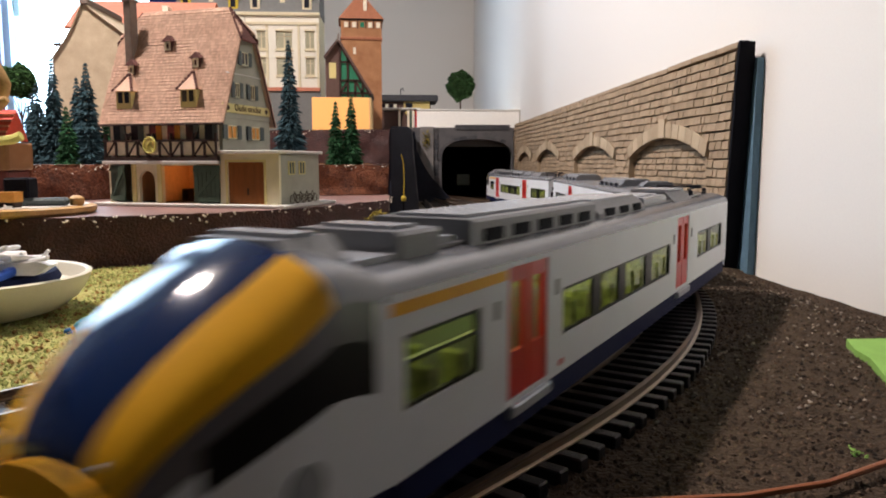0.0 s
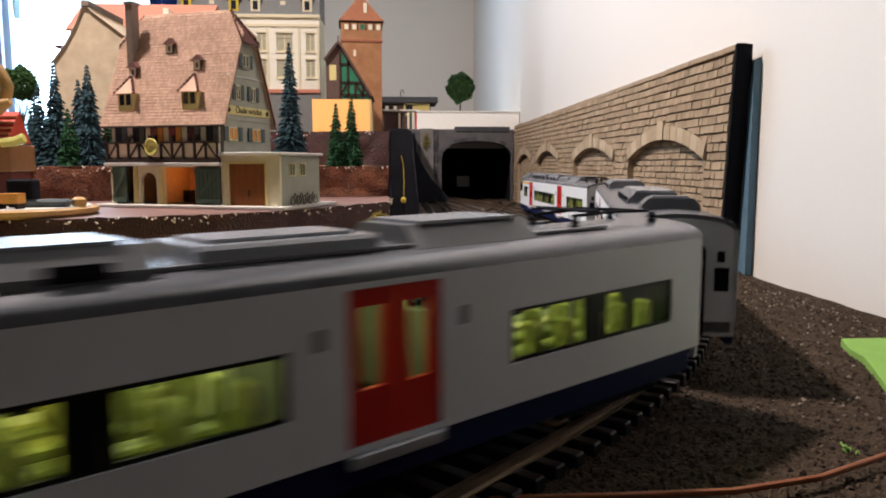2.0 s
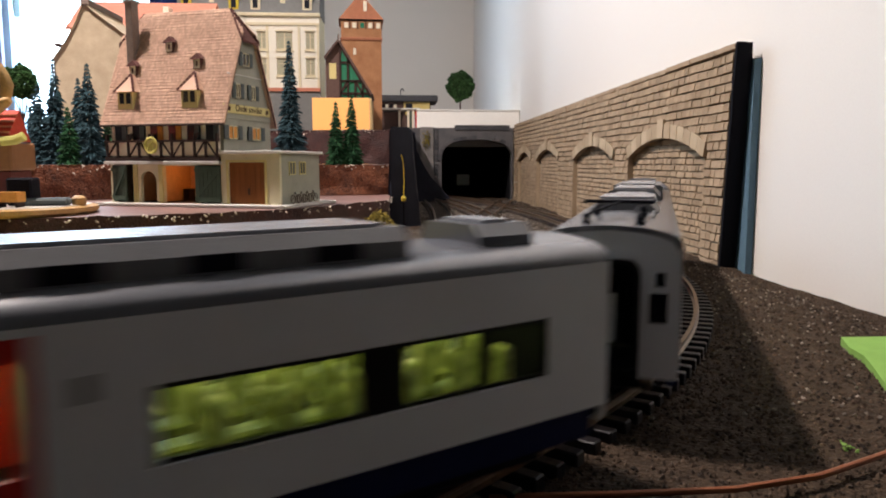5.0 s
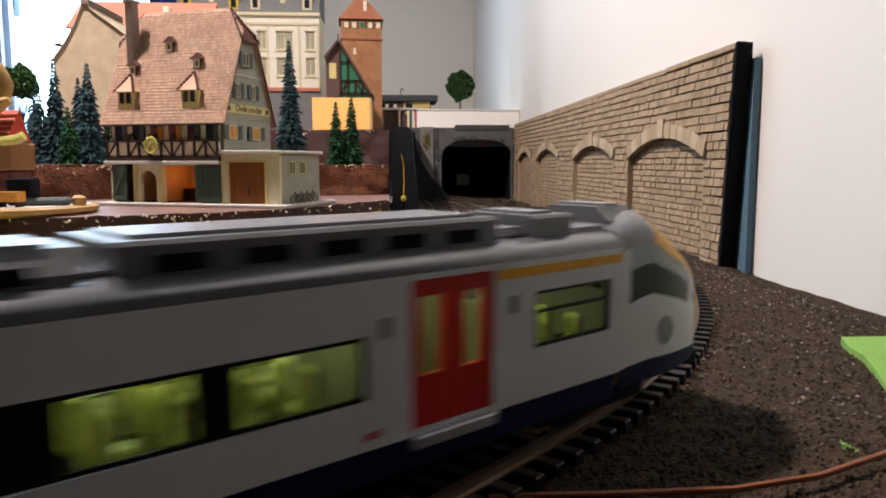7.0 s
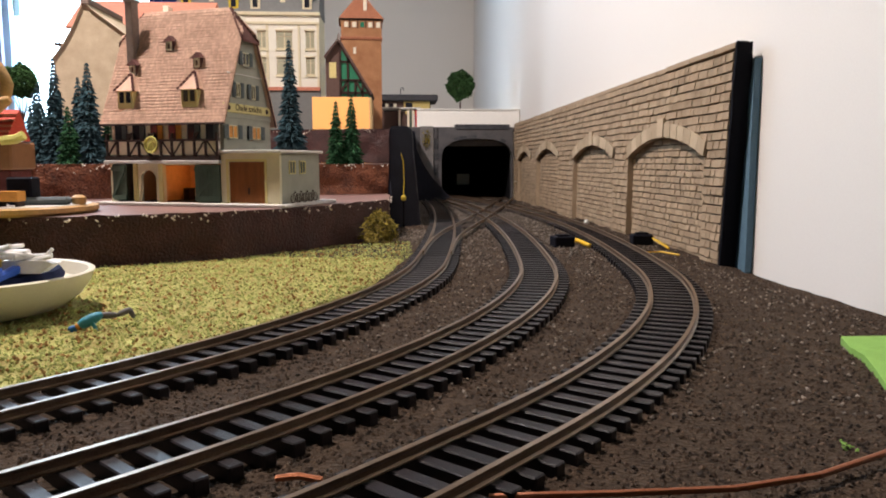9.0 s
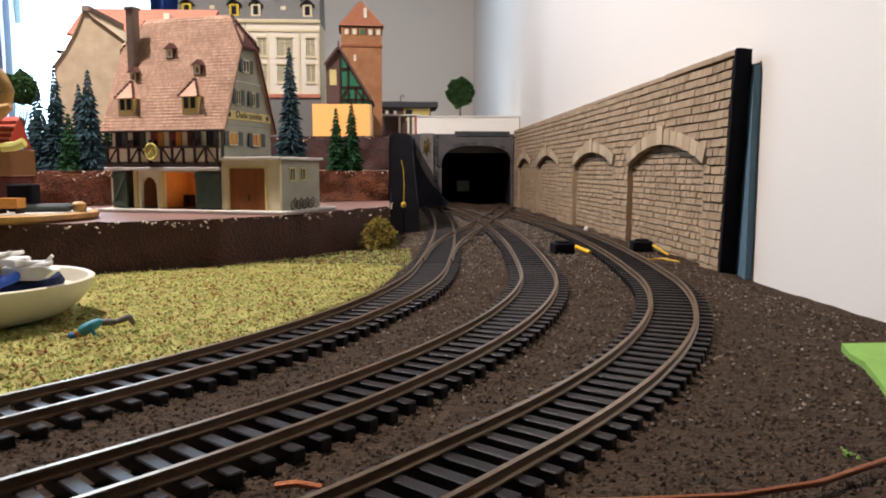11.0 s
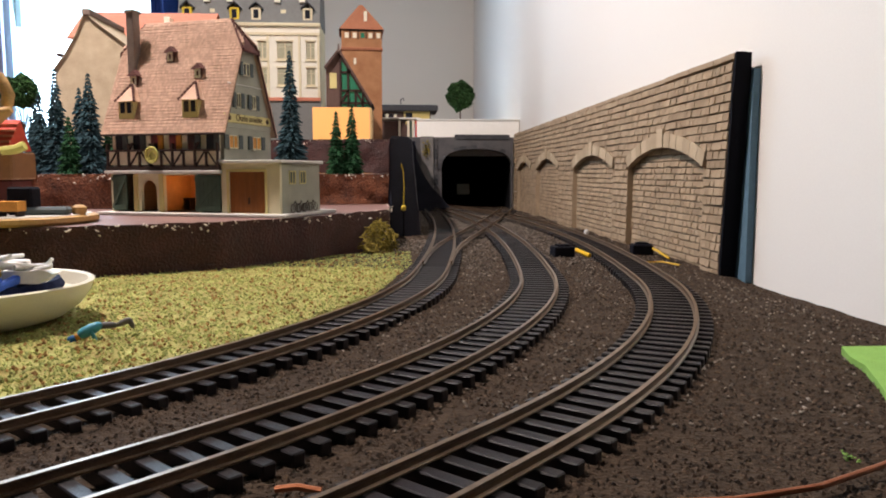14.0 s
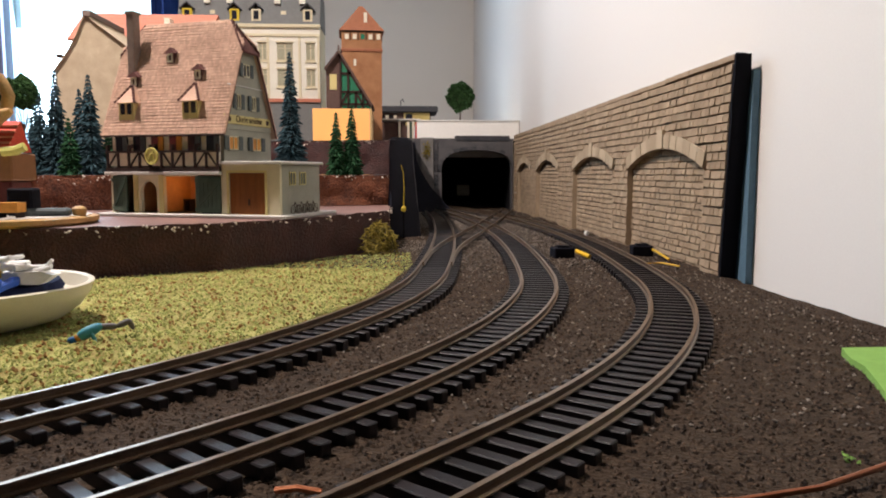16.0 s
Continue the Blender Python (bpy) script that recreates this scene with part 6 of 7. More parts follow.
def barn():
    b = thing("barn_house", pose(0, 0, 0), "tall beige plastered barn with a steep gable", "house")
    bm = bmesh.new()
    out = [(-0.419, UP), (-0.417, 0.185), (-0.4015, 0.2055), (-0.3884, 0.2275), (-0.3760, 0.2555), (-0.3690, 0.2450), (-0.320, 0.208), (-0.320, UP)]
    prism(bm, out, 0.95, 1.06, "y")
    part("gable_wall", bm, M["beige_wall"], b, "rough beige gable wall")
    for (u0, w0), (u1, w1) in zip(out[1:6], out[2:7]):
        bm = bmesh.new()
        d = Vector((-(w1 - w0), u1 - u0)).normalized() * 0.0006
        prism(bm, [(u0, w0), (u1, w1), (u1 + d.x, w1 + d.y), (u0 + d.x, w0 + d.y)], 0.946, 1.064, "y")
        part("roof_strip", bm, M["beige_wall"], b)
    part("ridge_block", B(-0.3800, -0.3700, 0.945, 1.06, 0.2500, 0.2575, bevel=0.001), M["chimney"], b)
    part("corbel", B(-0.4130, -0.4070, 0.945, 0.955, 0.2010, 0.2045), M["beam"], b)
    r = thing("red_roofed_house", pose(0, 0, 0), "long house with an orange-red tile roof", "house")
    part("wall", B(-0.458, -0.270, 1.10, 1.22, UP, 0.250), M["beige_wall"], r)
    for s, y0 in ((1, 1.095), (-1, 1.225)):
        bm = bmesh.new()
        prism(bm, [(y0, 0.246), (1.16, 0.2945), (1.16, 0.2975), (y0 - s * 0.002, 0.249)], -0.462, -0.266, "x")
        part("roof_slope", bm, M["red_roof"], r, "orange-red roof slope")
    d = part("dormer", B(-0.417, -0.404, 1.098, 1.13, 0.257, 0.272), M["beam"], r, "small dark dormer")
    part("skylight", B(-0.334, -0.326, 1.118, 1.150, 0.275, 0.284), M["infill"], r)


def city_house(x0, x1, cols, dormer_mat, label):
    Y = 1.40
    h = thing("city_house", pose(0, 0, 0), label, "house", "cream town houses")
    rows = [(0.2190, 0.2510), (0.2660, 0.2985)]
    holes = [(x0 + (x1 - x0) * a, x0 + (x1 - x0) * b, z0, z1) for a, b in cols for z0, z1 in rows]
    part("facade", holed(bmesh.new(), x0, x1, 0.1945, 0.3300, holes, Y, Y + 0.004), M["city_white"], h, "cream white facade")
    part("body", B(x0, x1, Y + 0.0095, Y + 0.10, UP, 0.3300), M["city_cream"], h)
    part("ground_floor", B(x0, x1, Y, Y + 0.0095, UP, 0.1941), M["slate"], h, "grey ground floor")
    part("storey_band", B(x0, x1, Y - 0.004, Y, 0.1912, 0.1974), M["red_roof"], h, "reddish ledge")
    part("cornice", B(x0 - 0.002, x1 + 0.002, Y - 0.006, Y + 0.001, 0.3252, 0.3314, bevel=0.001), M["city_cream"], h)
    part("architrave", B(x0, x1, Y - 0.003, Y, 0.3098, 0.3141), M["city_cream"], h)
    for a, b in cols:
        for z0, z1 in rows:
            xa, xb = x0 + (x1 - x0) * a, x0 + (x1 - x0) * b
            w = part("window", B(xa, xb, Y + 0.003, Y + 0.0045, z0, z1), M["city_cream"], h)
            n = 2 if xb - xa < 0.03 else 3
            for i in range(n):
                u0, u1 = xa + (xb - xa) * i / n + 0.0012, xa + (xb - xa) * (i + 1) / n - 0.0012
                part("pane", B(u0, u1, Y + 0.0018, Y + 0.0029, z0 + 0.003, z1 - 0.010), plain("grey_olive_pane", (0.42, 0.40, 0.28), 0.3), w)
                part("pane", B(u0, u1, Y + 0.0018, Y + 0.0029, z1 - 0.0088, z1 - 0.002), plain("grey_olive_pane", (0.42, 0.40, 0.28), 0.3), w)
            part("sill", B(xa - 0.002, xb + 0.002, Y - 0.003, Y + 0.001, z0 - 0.003, z0 - 0.0004), M["city_cream"], w)
            part("hood", B(xa - 0.0015, xb + 0.0015, Y - 0.002, Y + 0.001, z1 + 0.0004, z1 + 0.003), M["city_cream"], w)
    for a in (0.02, 0.29, 0.72, 0.98):
        x = x0 + (x1 - x0) * a
        part("pilaster", B(x - 0.002, x + 0.002, Y - 0.0022, Y - 0.0001, 0.1976, 0.3098), M["city_cream"], h)
    bm = bmesh.new()
    prism(bm, [(Y - 0.004, 0.3316), (Y + 0.022, 0.3905), (Y + 0.090, 0.3905), (Y + 0.104, 0.3316)], x0 - 0.001, x1 + 0.001, "x")
    part("mansard_roof", bm, M["slate"], h, "grey mansard roof")
    for f in (0.14, 0.84):
        x = x0 + (x1 - x0) * f
        d = part("dormer", B(x - 0.0085, x + 0.0085, Y - 0.002, Y + 0.02, 0.3367, 0.3579), dormer_mat, h, "roof dormer")
        part("dormer_pane", B(x - 0.0045, x + 0.0045, Y - 0.0028, Y - 0.002, 0.3396, 0.3550), M["dark_pane"], d)
        bm = bmesh.new()
        prism(bm, [(x - 0.0125, 0.3559), (x, 0.3675), (x + 0.0125, 0.3559), (x + 0.0125, 0.3583), (x, 0.3703), (x - 0.0125, 0.3583)], Y - 0.005, Y + 0.022, "y")
        part("dormer_roof", bm, M["station_roof"], d)
    part("roof_hatch", B(x0 + (x1 - x0) * 0.47, x0 + (x1 - x0) * 0.54, Y + 0.004, Y + 0.010, 0.3483, 0.3564), M["city_cream"], h)
    for f, t in ((0.76, 0.4059), (0.42, 0.3944)):
        x = x0 + (x1 - x0) * f
        part("chimney", B(x - 0.0055, x + 0.0055, Y + 0.006, Y + 0.018, 0.37, t + 0.012), M["city_white"], h, "white chimney")
    return h


def tower():
    t = thing("brown_tower", pose(-0.0557, 1.233, UP, 0, 0, 4), "tall brown brick tower with a pyramid roof", "tower")
    h0, w = 0.1935, 0.0315
    part("shaft", B(-w, w, -w, w, 0, h0), M["tower_brick"], t, "brown plastered shaft")
    part("ledge", B(-w - 0.0016, w + 0.0016, -w - 0.0016, w + 0.0016, h0, h0 + 0.005, bevel=0.0008), M["tower_roof"], t)
    g = part("gallery", B(-w - 0.0005, w + 0.0005, -w - 0.0005, w + 0.0005, h0 + 0.005, h0 + 0.0305), M["tower_brick"], t)
    for i in range(5):
        x = -w + 0.008 + i * 0.0125
        part("gallery_window", B(x - 0.003, x + 0.003, -w - 0.0012, -w - 0.0006, h0 + 0.0195, h0 + 0.0275), M["infill"] if i != 2 else M["green_panel"], g)
        part("post", B(x + 0.0048, x + 0.0062, -w - 0.0016, -w - 0.0006, h0 + 0.018, h0 + 0.030), M["beam"], g)
    part("beam", B(-w - 0.002, w + 0.002, -w - 0.002, w + 0.002, h0 + 0.0305, h0 + 0.0325), M["beam"], t)
    bm = bmesh.new()
    e, z = w + 0.004, h0 + 0.0326
    v = [bm.verts.new(p) for p in ((-e, -e, z), (e, -e, z), (e, e, z), (-e, e, z), (-0.003, 0, z + 0.0445), (0.003, 0, z + 0.0445))]
    for q in ((0, 1, 5, 4), (1, 2, 5), (2, 3, 4, 5), (3, 0, 4), (3, 2, 1, 0)):
        bm.faces.new([v[i] for i in q])
    part("roof", bm, M["tower_roof"], t, "steep brown pyramid roof")
    part("roof_hatch", B(0.004, 0.009, -0.024, -0.016, z + 0.014, z + 0.030), M["infill"], t)
    part("shaft_window", B(-0.013, -0.009, -w - 0.0006, -w, 0.172, 0.182), M["infill"], t)


def green_house():
    Y = 1.05
    h = thing("timber_gable_house", pose(0, 0, 0), "small half-timbered house with green panels and dark beams", "house")
    out = [(-0.0965, UP), (-0.0965, 0.2025), (-0.0785, 0.2255), (-0.0345, 0.1535), (-0.0345, UP)]
    bm = bmesh.new()
    prism(bm, out, Y, Y + 0.09, "y")
    part("body", bm, M["station_wall"], h)
    bm = bmesh.new()
    prism(bm, [(-0.0770, UP), (-0.0770, 0.2215), (-0.0352, 0.1525), (-0.0352, UP)], Y - 0.0008, Y - 0.0001, "y")
    part("gable_panel", bm, M["green_panel"], h, "green gable panels")

    def beam(u0, w0, u1, w1, t=0.0014):
        d = Vector((-(w1 - w0), u1 - u0)).normalized() * t
        bm = bmesh.new()
        prism(bm, [(u0 - d.x, w0 - d.y), (u1 - d.x, w1 - d.y), (u1 + d.x, w1 + d.y), (u0 + d.x, w0 + d.y)], Y - 0.0026, Y - 0.0009, "y")
        part("beam", bm, M["beam"], h)
    for u0, w0, u1, w1 in ((-0.0785, 0.2235, -0.0352, 0.1525), (-0.0765, UP, -0.0765, 0.2215), (-0.0765, 0.1730, -0.0475, 0.1730), (-0.0765, 0.1980, -0.0625, 0.1980),
                           (-0.0765, 0.1560, -0.0375, 0.1560), (-0.0660, UP, -0.0660, 0.2030), (-0.0560, UP, -0.0560, 0.1730), (-0.0460, UP, -0.0460, 0.1690),
                           (-0.0765, 0.1560, -0.0660, 0.1730), (-0.0560, 0.1730, -0.0460, 0.1560)):
        beam(u0, w0, u1, w1)
    for (u0, w0), (u1, w1) in ((out[1], out[2]), (out[2], out[3])):
        d = Vector((-(w1 - w0), u1 - u0)).normalized() * 0.003
        bm = bmesh.new()
        prism(bm, [(u0, w0 + 0.0004), (u1, w1 + 0.0004), (u1 + d.x, w1 + d.y), (u0 + d.x, w0 + d.y)], Y - 0.006, Y + 0.095, "y")
        part("roof_slope", bm, M["station_wall"], h, "dark roof slope")
    part("finial", rod(bmesh.new(), (-0.0785, Y - 0.003, 0.225), (-0.0785, Y - 0.003, 0.236), 0.002, 0.001), M["chimney"], h)
    part("side_window", B(-0.0915, -0.0820, Y - 0.0006, Y, 0.176, 0.197), M["cream_yellow"], h)


def low_buildings():
    b = thing("lit_card_building", pose(0, 0, 0), "low orange card building, warm light put in as glow", "building")
    # no lamp inside: the front itself emits the warm light
    part("front", B(-0.1050, -0.0335, 0.950, 0.953, UP, 0.1415), M["lit_box"], b, "orange card front given its own glow")
    part("side", B(-0.0335, -0.0310, 0.950, 1.02, UP, 0.1412), M["box_side"], b)
    part("back", B(-0.1050, -0.0335, 1.017, 1.020, UP, 0.1412), M["box_side"], b)
    part("top", B(-0.1050, -0.0335, 0.953, 1.017, 0.1395, 0.1412), M["box_side"], b)
    hill = tagged(link_mesh("hill_block", B(-0.040, 0.0715, 1.2265, BACK - 0.0006, 0.0590, 0.1172), M["station_wall"]), "dark foam block beside the tunnel", "terrain", kind="structure")
    tagged(link_mesh("hill_slab", B(0.0716, RIGHT - 0.0006, 1.226, BACK - 0.0006, 0.1130, 0.1172), M["station_wall"]), "foam slab over the tunnel", "terrain", kind="structure")
    s = thing("station_building", pose(0, 0, 0), "low brown station building with a dark flat roof", "building")
    Y = 1.56
    part("body", B(-0.036, 0.072, Y, Y + 0.08, 0.1172, 0.186), M["station_wall"], s)
    part("roof", B(-0.041, 0.087, Y - 0.012, Y + 0.09, 0.186, 0.199, bevel=0.002), M["station_roof"], s, "dark grey flat roof")
    for i in range(4):
        x = -0.030 + i * 0.0085
        part("window", B(x, x + 0.006, Y - 0.0012, Y, 0.168, 0.181), M["infill"] if i % 2 else M["dark_pane"], s)
    part("yellow_front", B(0.016, 0.070, Y - 0.003, Y - 0.0005, 0.160, 0.186), M["yellow_wall"], s, "pale yellow wall panel")
    part("window", B(0.020, 0.034, Y - 0.0042, Y - 0.003, 0.170, 0.183), M["dark_pane"], s)
    part("roof_vent", tube(bmesh.new(), [(0.010, Y, 0.198), (0.010, Y, 0.210), (0.014, Y, 0.214), (0.017, Y, 0.208)], 0.0013, 6), M["station_roof"], s)
    k = thing("platform_kiosk", pose(0, 0, 0), "small white platform kiosk with a red panel", "kiosk")
    part("body", B(-0.020, 0.016, 1.262, 1.29, 0.1172, 0.146), M["station_wall"], k)
    part("roof", B(-0.024, 0.042, 1.254, 1.295, 0.148, 0.1515, bevel=0.001), M["slab"], k)
    for x in (0.004, 0.019, 0.027):
        part("post", B(x, x + 0.0035, 1.256, 1.260, 0.1172, 0.148), M["infill"], k)
    part("red_panel", B(0.0325, 0.0395, 1.256, 1.260, 0.1172, 0.1465), M["train_red"], k)
    part("green_panel", B(0.0226, 0.0268, 1.257, 1.260, 0.1172, 0.1465), M["green_wood"], k)


barn()
XA, XB, XC = -0.3935, -0.2725, -0.1390
city_house(XA, XB - 0.0005, [(0.14, 0.27), (0.41, 0.63), (0.78, 0.91)], plain("yellow_dormer", (0.62, 0.46, 0.04), 0.7), "cream town house with yellow dormers under a grey roof")
city_house(XB + 0.0005, XC, [(0.15, 0.27), (0.41, 0.63), (0.81, 0.93)], M["city_cream"], "cream white town house with rows of tall windows")
tower()
green_house()
low_buildings()


# ---- small things about the board ----
M["glaze"] = plain("cream_glaze", (0.66, 0.62, 0.50), 0.35, vary=0.06, scale=40, fine=900, bump=0.05, spec=0.5)
M["navy"] = plain("navy_cloth", (0.006, 0.010, 0.035), 0.8, bump=0.5, spec=0.1)
M["boat_white"] = plain("white_toy_plastic", (0.78, 0.76, 0.72), 0.5)
M["cyan"] = plain("cyan_paint", (0.05, 0.26, 0.34), 0.5)
M["blue_toy"] = plain("blue_toy_plastic", (0.03, 0.10, 0.45), 0.4)
M["yellow_toy"] = plain("yellow_toy_plastic", (0.60, 0.42, 0.04), 0.5)
M["carved"] = plain("carved_yellow_wood", (0.42, 0.25, 0.09), 0.55, vary=0.3, scale=90, fine=900, bump=0.3)
M["cable_yellow"] = plain("yellow_cable", (0.70, 0.42, 0.01), 0.45)


def bowl():
    b = thing("white_bowl", pose(-0.1665, 0.2930, 0.0015) @ Matrix.Diagonal((1, 1, 0.76, 1)), "cream white glazed bowl on the grass, filled with small toys", "bowl")
    out = [(0.027, 0.0), (0.034, 0.0025), (0.0400, 0.0080), (0.0438, 0.0150), (0.0455, 0.0205)]
    bm = bmesh.new()
    spun(bm, out + [(0.0445, 0.0212), (0.0430, 0.0205), (0.0405, 0.0140), (0.030, 0.0100)], 48)
    part("shell", bm, M["glaze"], b, "", True)
    part("filling", spun(bmesh.new(), [(0.0310, 0.0100), (0.0345, 0.0190), (0.0330, 0.0225), (0.026, 0.0240), (0.001, 0.0244)], 40, (0.002, -0.005)), M["navy"], b, "dark blue filling")
    rnd = random.Random(9)
    t = thing("toy_boat", pose(-0.1400, 0.2780, 0.0196), "small white toy boat lying in the bowl", "toy")
    bm = bmesh.new()
    prism(bm, [(-0.012, 0.0), (-0.013, 0.004), (0.011, 0.005), (0.015, 0.0035), (0.010, 0.0)], -0.0035, 0.0035, "y")
    part("hull", bm, M["boat_white"], t)
    part("cabin", B(-0.004, 0.005, -0.0022, 0.0022, 0.005, 0.0085, bevel=0.0006), M["boat_white"], t)
    part("mast", rod(bmesh.new(), (-0.004, 0, 0.005), (-0.016, -0.001, 0.0105), 0.0008), M["boat_white"], t)
    part("davit", rod(bmesh.new(), (0.009, 0, 0.004), (0.0135, 0, 0.0088), 0.0007), M["boat_white"], t)
    for x, y, z, r, tilt in ((-0.1385, 0.2745, 0.0262, 30, 10), (-0.1440, 0.2735, 0.0278, -25, -14), (-0.1345, 0.2800, 0.0250, 60, 6), (-0.1480, 0.2760, 0.0265, 10, 18), (-0.1330, 0.2770, 0.0240, -12, -8), (-0.1425, 0.2790, 0.0285, 80, 4)):
        o = link_mesh("toy_stick", rod(bmesh.new(), (-0.0075, 0, 0), (0.0075, 0, 0.0008), 0.0011, 0.0008, 8), M["boat_white"], smooth=True)
        o.matrix_world = pose(x, y, z, 0, tilt, r)
        tagged(o, "thin white plastic stick lying among the toys", "toy", "toys in the bowl")
    for x, y, z, c, lab, r in ((-0.1490, 0.2735, 0.0209, "yellow_toy", "yellow toy piece in the bowl", 20), (-0.1455, 0.2690, 0.0203, "blue_toy", "blue toy piece in the bowl", -30),
                               (-0.1370, 0.2860, 0.0206, "boat_white", "white toy plank in the bowl", 10), (-0.1440, 0.2850, 0.0209, "boat_white", "white toy plank in the bowl", 140),
                               (-0.1400, 0.2695, 0.0193, "blue_toy", "blue toy piece in the bowl", 70), (-0.1520, 0.2670, 0.0202, "boat_white", "white toy plank in the bowl", -60)):
        bm = B(-0.006, 0.006, -0.0018, 0.0018, -0.001, 0.0022, bevel=0.0007)
        for v in bm.verts:
            v.co.z += 0.0016 * math.sin(v.co.x * 300)
        o = link_mesh("toy_piece", bm, M[c])
        o.matrix_world = pose(x, y, z, rnd.uniform(-8, 8), rnd.uniform(-14, 14), r)
        tagged(o, lab, "toy", "toys in the bowl")


def toy_figure():
    """A tiny plain figure on its front, one mesh of three paints."""
    paints = [M["cyan"], plain("figure_blue", (0.01, 0.09, 0.24), 0.6), plain("figure_orange", (0.5, 0.2, 0.03), 0.5), plain("figure_grey", (0.13, 0.12, 0.12), 0.6)]
    bm = bmesh.new()

    def blob(a, b, r0, r1, m, flat=1.0):
        """A soft spindle from a to b in a few steps."""
        a, b, n = Vector(a), Vector(b), len(bm.faces)
        for i in range(6):
            f0, f1 = i / 6, (i + 1) / 6
            g = lambda f: (r0 + (r1 - r0) * f) * (1 - abs(2 * f - 1) ** 3 * 0.55)
            rod(bm, a.lerp(b, f0), a.lerp(b, f1), g(f0), g(f1), 10)
        bm.faces.ensure_lookup_table()
        for k in range(n, len(bm.faces)):
            bm.faces[k].material_index = m
    blob((-0.0098, 0, 0.0012), (-0.0066, 0, 0.0022), 0.0017, 0.0016, 1)
    blob((-0.0072, 0, 0.0021), (-0.0052, 0, 0.0030), 0.0014, 0.0017, 2)
    blob((-0.0062, 0, 0.0028), (0.0030, 0, 0.0070), 0.0024, 0.0022, 0)
    blob((-0.0010, -0.0020, 0.0045), (0.0006, -0.0026, 0.0002), 0.0009, 0.0007, 0)
    blob((0.0018, 0.0008, 0.0062), (0.0092, 0.0008, 0.0058), 0.0016, 0.0013, 3)
    blob((0.0082, 0.0008, 0.0056), (0.0142, 0.0002, 0.0080), 0.0012, 0.0014, 3)
    blob((0.0132, 0.0002, 0.0084), (0.0150, 0.0002, 0.0040), 0.0012, 0.0010, 3)
    o = link_mesh("toy_figure", bm, paints[0], smooth=True)
    for p in paints[1:]:
        o.data.materials.append(p)
    o.matrix_world = pose(-0.1060, 0.2610, 0.0010, 0, 0, 24) @ Matrix.Scale(0.86, 4)
    tagged(o, "tiny cyan and grey plain toy figure lying on the grass", "toy")


def point_motor(x, y, turn, label):
    p = thing("point_motor", pose(x, y, 0.0, 0, 0, turn), label, "switch motor", "point motors by the track")
    part("case", B(-0.0075, 0.0075, -0.006, 0.006, -0.0005, 0.0072, bevel=0.0008), M["train_dark"], p)
    part("cap", B(-0.0045, 0.0045, -0.0035, 0.0035, 0.0072, 0.0085, bevel=0.0004), M["foam_dark"], p)
    part("lever", B(-0.003, 0.003, 0.006, 0.012, 0.002, 0.005), M["train_dark"], p)
    return p


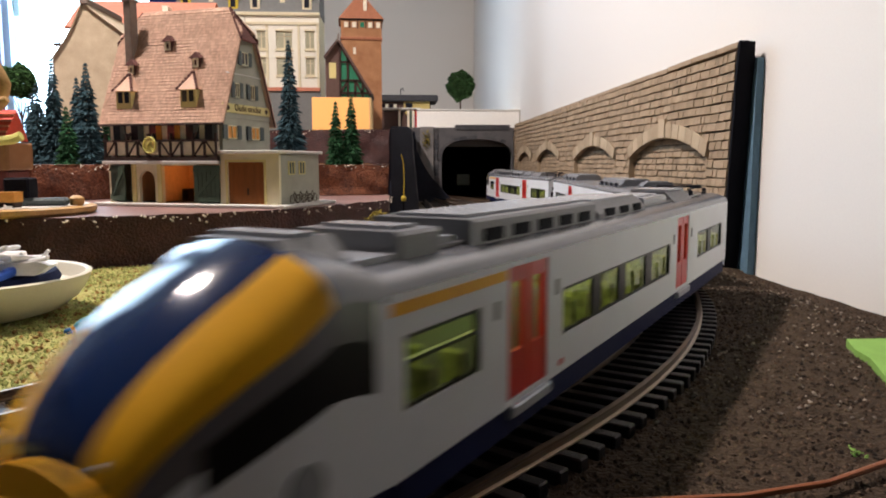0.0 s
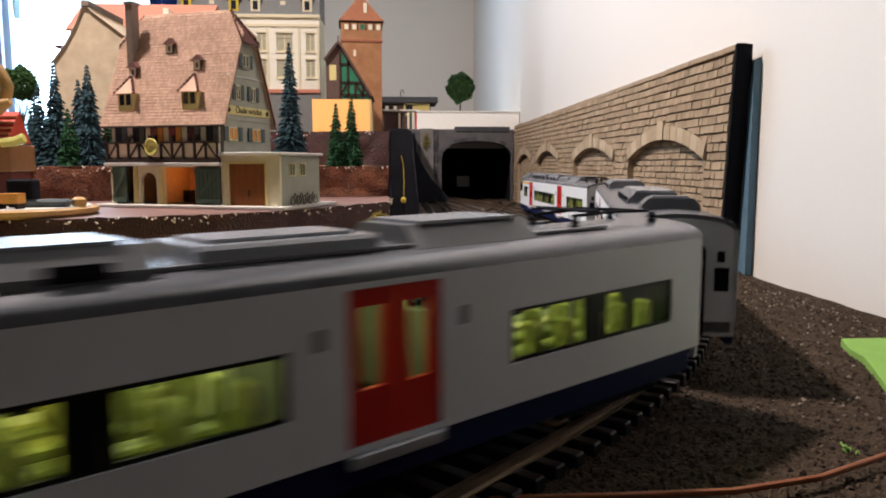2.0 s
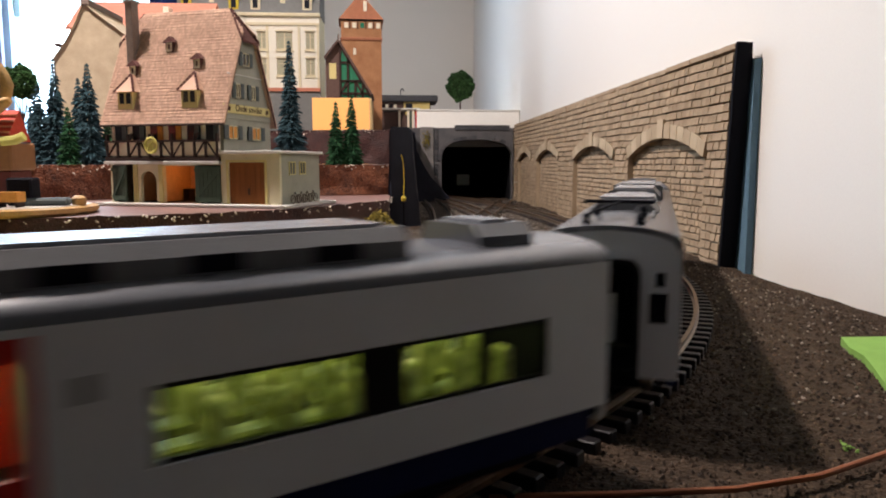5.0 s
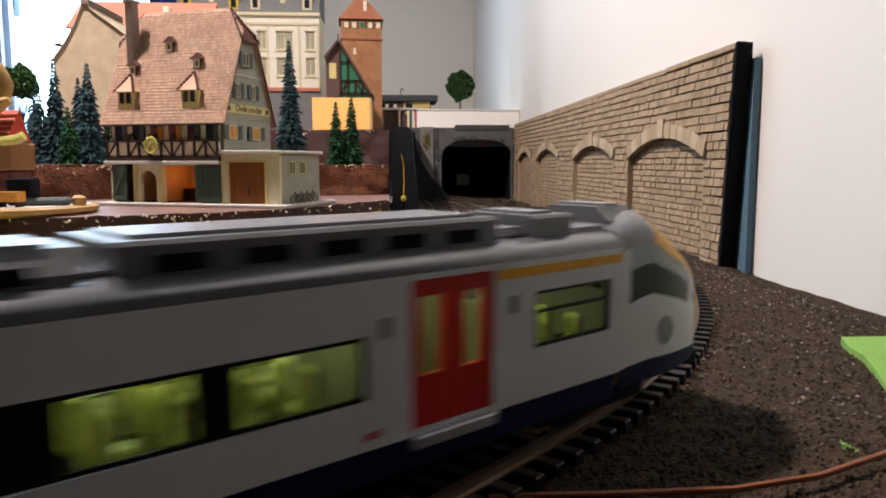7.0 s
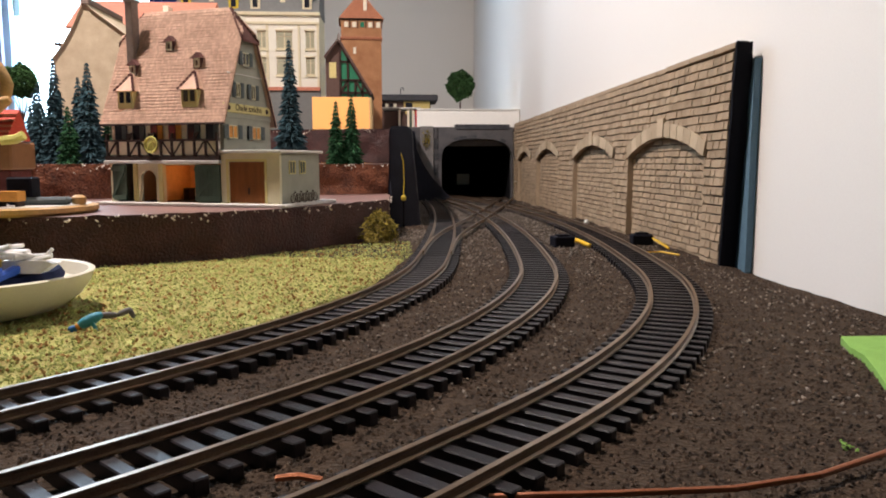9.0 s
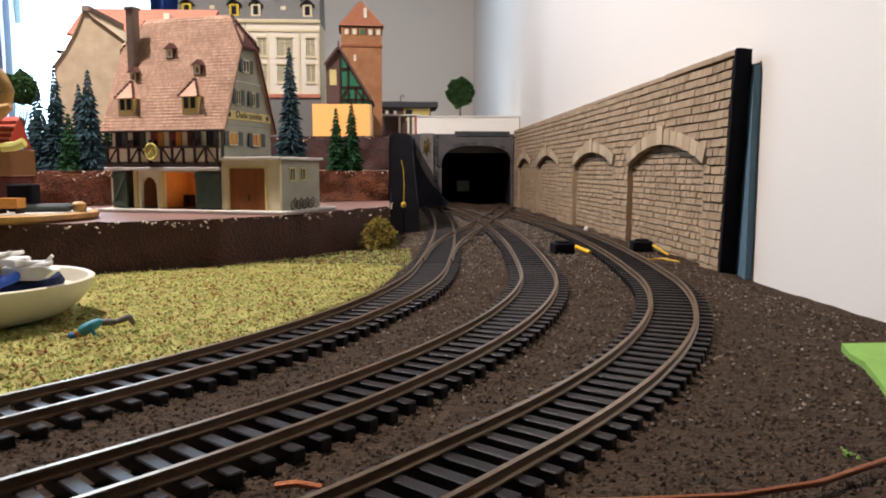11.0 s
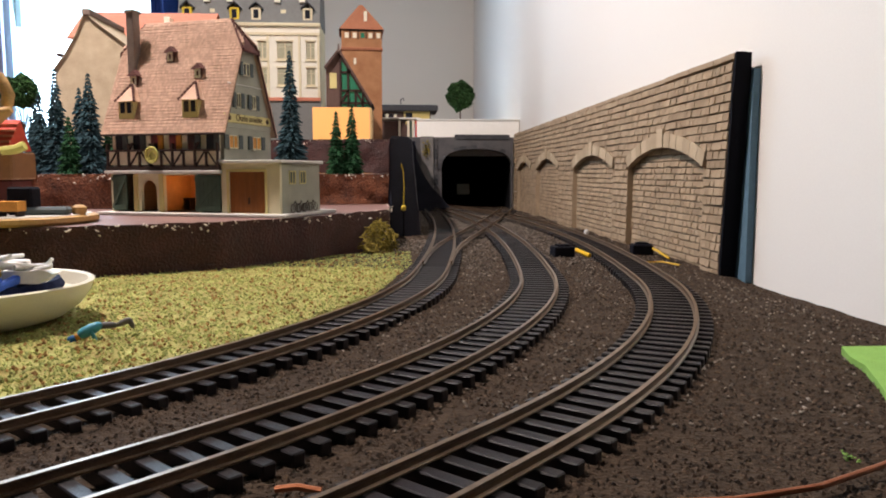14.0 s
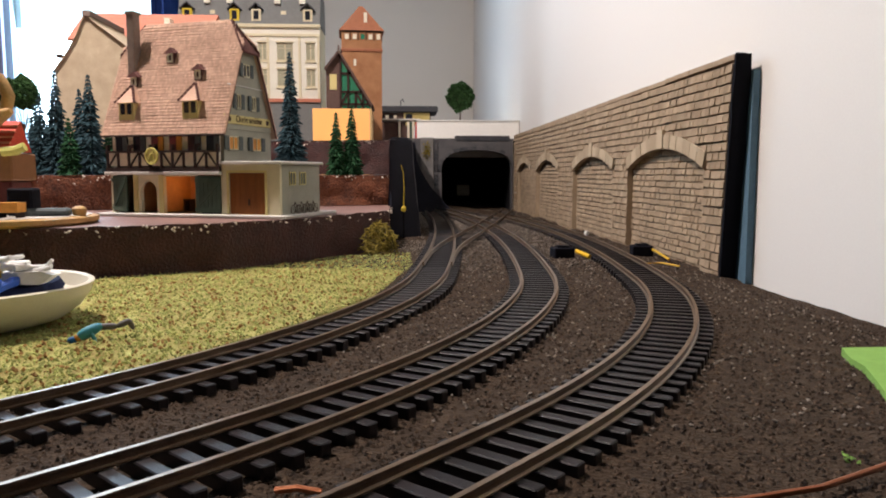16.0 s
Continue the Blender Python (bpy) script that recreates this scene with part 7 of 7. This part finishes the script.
def stall():
    d = thing("round_plinth", pose(-0.2350, 0.452, 0.0303), "round cream plinth with a wooden rim", "plinth")
    part("disc", spun(bmesh.new(), [(0.052, 0), (0.054, 0.0015), (0.054, 0.004), (0.051, 0.0048)], 40), M["carved"], d, "", True)
    part("top_plate", spun(bmesh.new(), [(0.050, 0.0046), (0.050, 0.0052), (0.002, 0.0053)], 40), M["slab"], d)
    k = thing("stone_knob", pose(-0.1870, 0.448, 0.0350), "small tan knob on the plinth rim", "ornament")
    part("knob", spun(bmesh.new(), [(0.003, -0.0002), (0.0042, 0.002), (0.0040, 0.0045), (0.0020, 0.0060)], 14), M["carved"], k, "", True)
    s = thing("fair_stall", pose(-0.2375, 0.462, 0.0356), "brown fair stall with red tiles and carved yellow animal", "stall")
    part("base", B(-0.030, 0.0105, -0.010, 0.016, 0, 0.020, bevel=0.001), plain("maroon_base", (0.10, 0.02, 0.015), 0.6), s)
    part("counter", B(-0.032, 0.0125, -0.012, 0.018, 0.020, 0.0365, bevel=0.001), plain("brown_counter_wood", (0.24, 0.11, 0.045), 0.6), s, "brown counter")
    bm = bmesh.new()
    prism(bm, [(-0.012, 0.0372), (0.018, 0.0372), (0.006, 0.0560)], -0.030, 0.0100, "x")
    r = part("tile_roof", bm, plain("bright_red_tiles", (0.55, 0.06, 0.03), 0.6, vary=0.2, scale=600, fine=2500, bump=0.5), s, "bright red tile roof")
    for i in range(5):
        z = 0.0385 + i * 0.0034
        part("tile_row", B(-0.030, 0.0102, -0.0118 + i * 0.0033, -0.0102 + i * 0.0033, z, z + 0.0012), M["red_roof"], r)
    pts = [(-0.026 + 0.0, 0.0, 0.062), (-0.020, -0.002, 0.078), (-0.008, -0.003, 0.084), (0.004, -0.003, 0.080), (0.0085, -0.003, 0.070), (0.006, -0.003, 0.060), (-0.002, -0.004, 0.054)]
    part("curled_neck", tube(bmesh.new(), [tuple(Vector(a).lerp(Vector(b), f)) for a, b in zip(pts, pts[1:]) for f in (0, 0.5)] + [pts[-1]], 0.0036, 10), M["carved"], s, "", True)
    bm = bmesh.new()
    rod(bm, (-0.016, -0.006, 0.050), (0.000, -0.008, 0.0555), 0.0052, 0.0060, 10)
    rod(bm, (0.000, -0.008, 0.0555), (0.0125, -0.009, 0.0610), 0.0060, 0.0020, 10)
    part("snout", bm, M["carved"], s, "", True)
    part("paw", tube(bmesh.new(), [(0.008, -0.013, 0.0370), (0.016, -0.013, 0.0378), (0.0210, -0.013, 0.0400)], 0.0028, 8), M["emblem"], s)
    c = thing("small_crate", pose(-0.2140, 0.424, 0.0355), "small orange wooden crate on the plinth", "crate")
    part("box", B(-0.006, 0.006, -0.005, 0.005, 0.003, 0.0085), M["orange_wood"], c)
    for x in (-0.005, 0.005):
        part("leg", B(x - 0.0007, x + 0.0007, -0.004, 0.004, -0.0002, 0.003), M["beam"], c)
    o = tagged(link_mesh("dark_cushion", B(-0.014, 0.014, -0.005, 0.005, 0, 0.0045, bevel=0.0015), M["shutter"]), "flat dark grey block on the plinth", "block")
    o.matrix_world = pose(-0.2030, 0.440, 0.0356, 0, 0, 8)
    o = tagged(link_mesh("slate_block", B(-0.007, 0.007, -0.006, 0.006, 0, 0.016, bevel=0.001), M["train_dark"]), "upright dark block on the plinth", "block")
    o.matrix_world = pose(-0.2150, 0.4415, 0.0356)


bowl()
toy_figure()
stall()
pm = point_motor(0.1190, 0.522, 8, "black point motor box with a yellow plug")
part("yellow_plug", tube(bmesh.new(), [(0.007, 0.006, 0.0050), (0.011, 0.000, 0.0040), (0.0145, -0.016, 0.0016)], 0.0016, 8), M["cable_yellow"], pm)
pm = point_motor(0.1808, 0.533, -6, "black point motor box with yellow wires by the wall")
part("yellow_wire", tube(bmesh.new(), [(0.006, 0.004, 0.0055), (0.0080, -0.020, 0.0035), (0.0085, -0.045, 0.0018)], 0.0008, 6), M["cable_yellow"], pm)
part("yellow_wire", tube(bmesh.new(), [(-0.014, -0.066, 0.0016), (-0.003, -0.071, 0.0026), (0.0060, -0.080, 0.0016)], 0.0007, 6), M["cable_yellow"], pm)
o = tagged(link_mesh("white_bead", spun(bmesh.new(), [(0.0006, 0), (0.0022, 0.001), (0.0026, 0.0026), (0.0018, 0.0044), (0.0004, 0.005)], 14), M["boat_white"], smooth=True), "tiny white bead at the foot of the wall", "bead")
o.matrix_world = pose(0.1835, 0.702, 0.0)


motions()
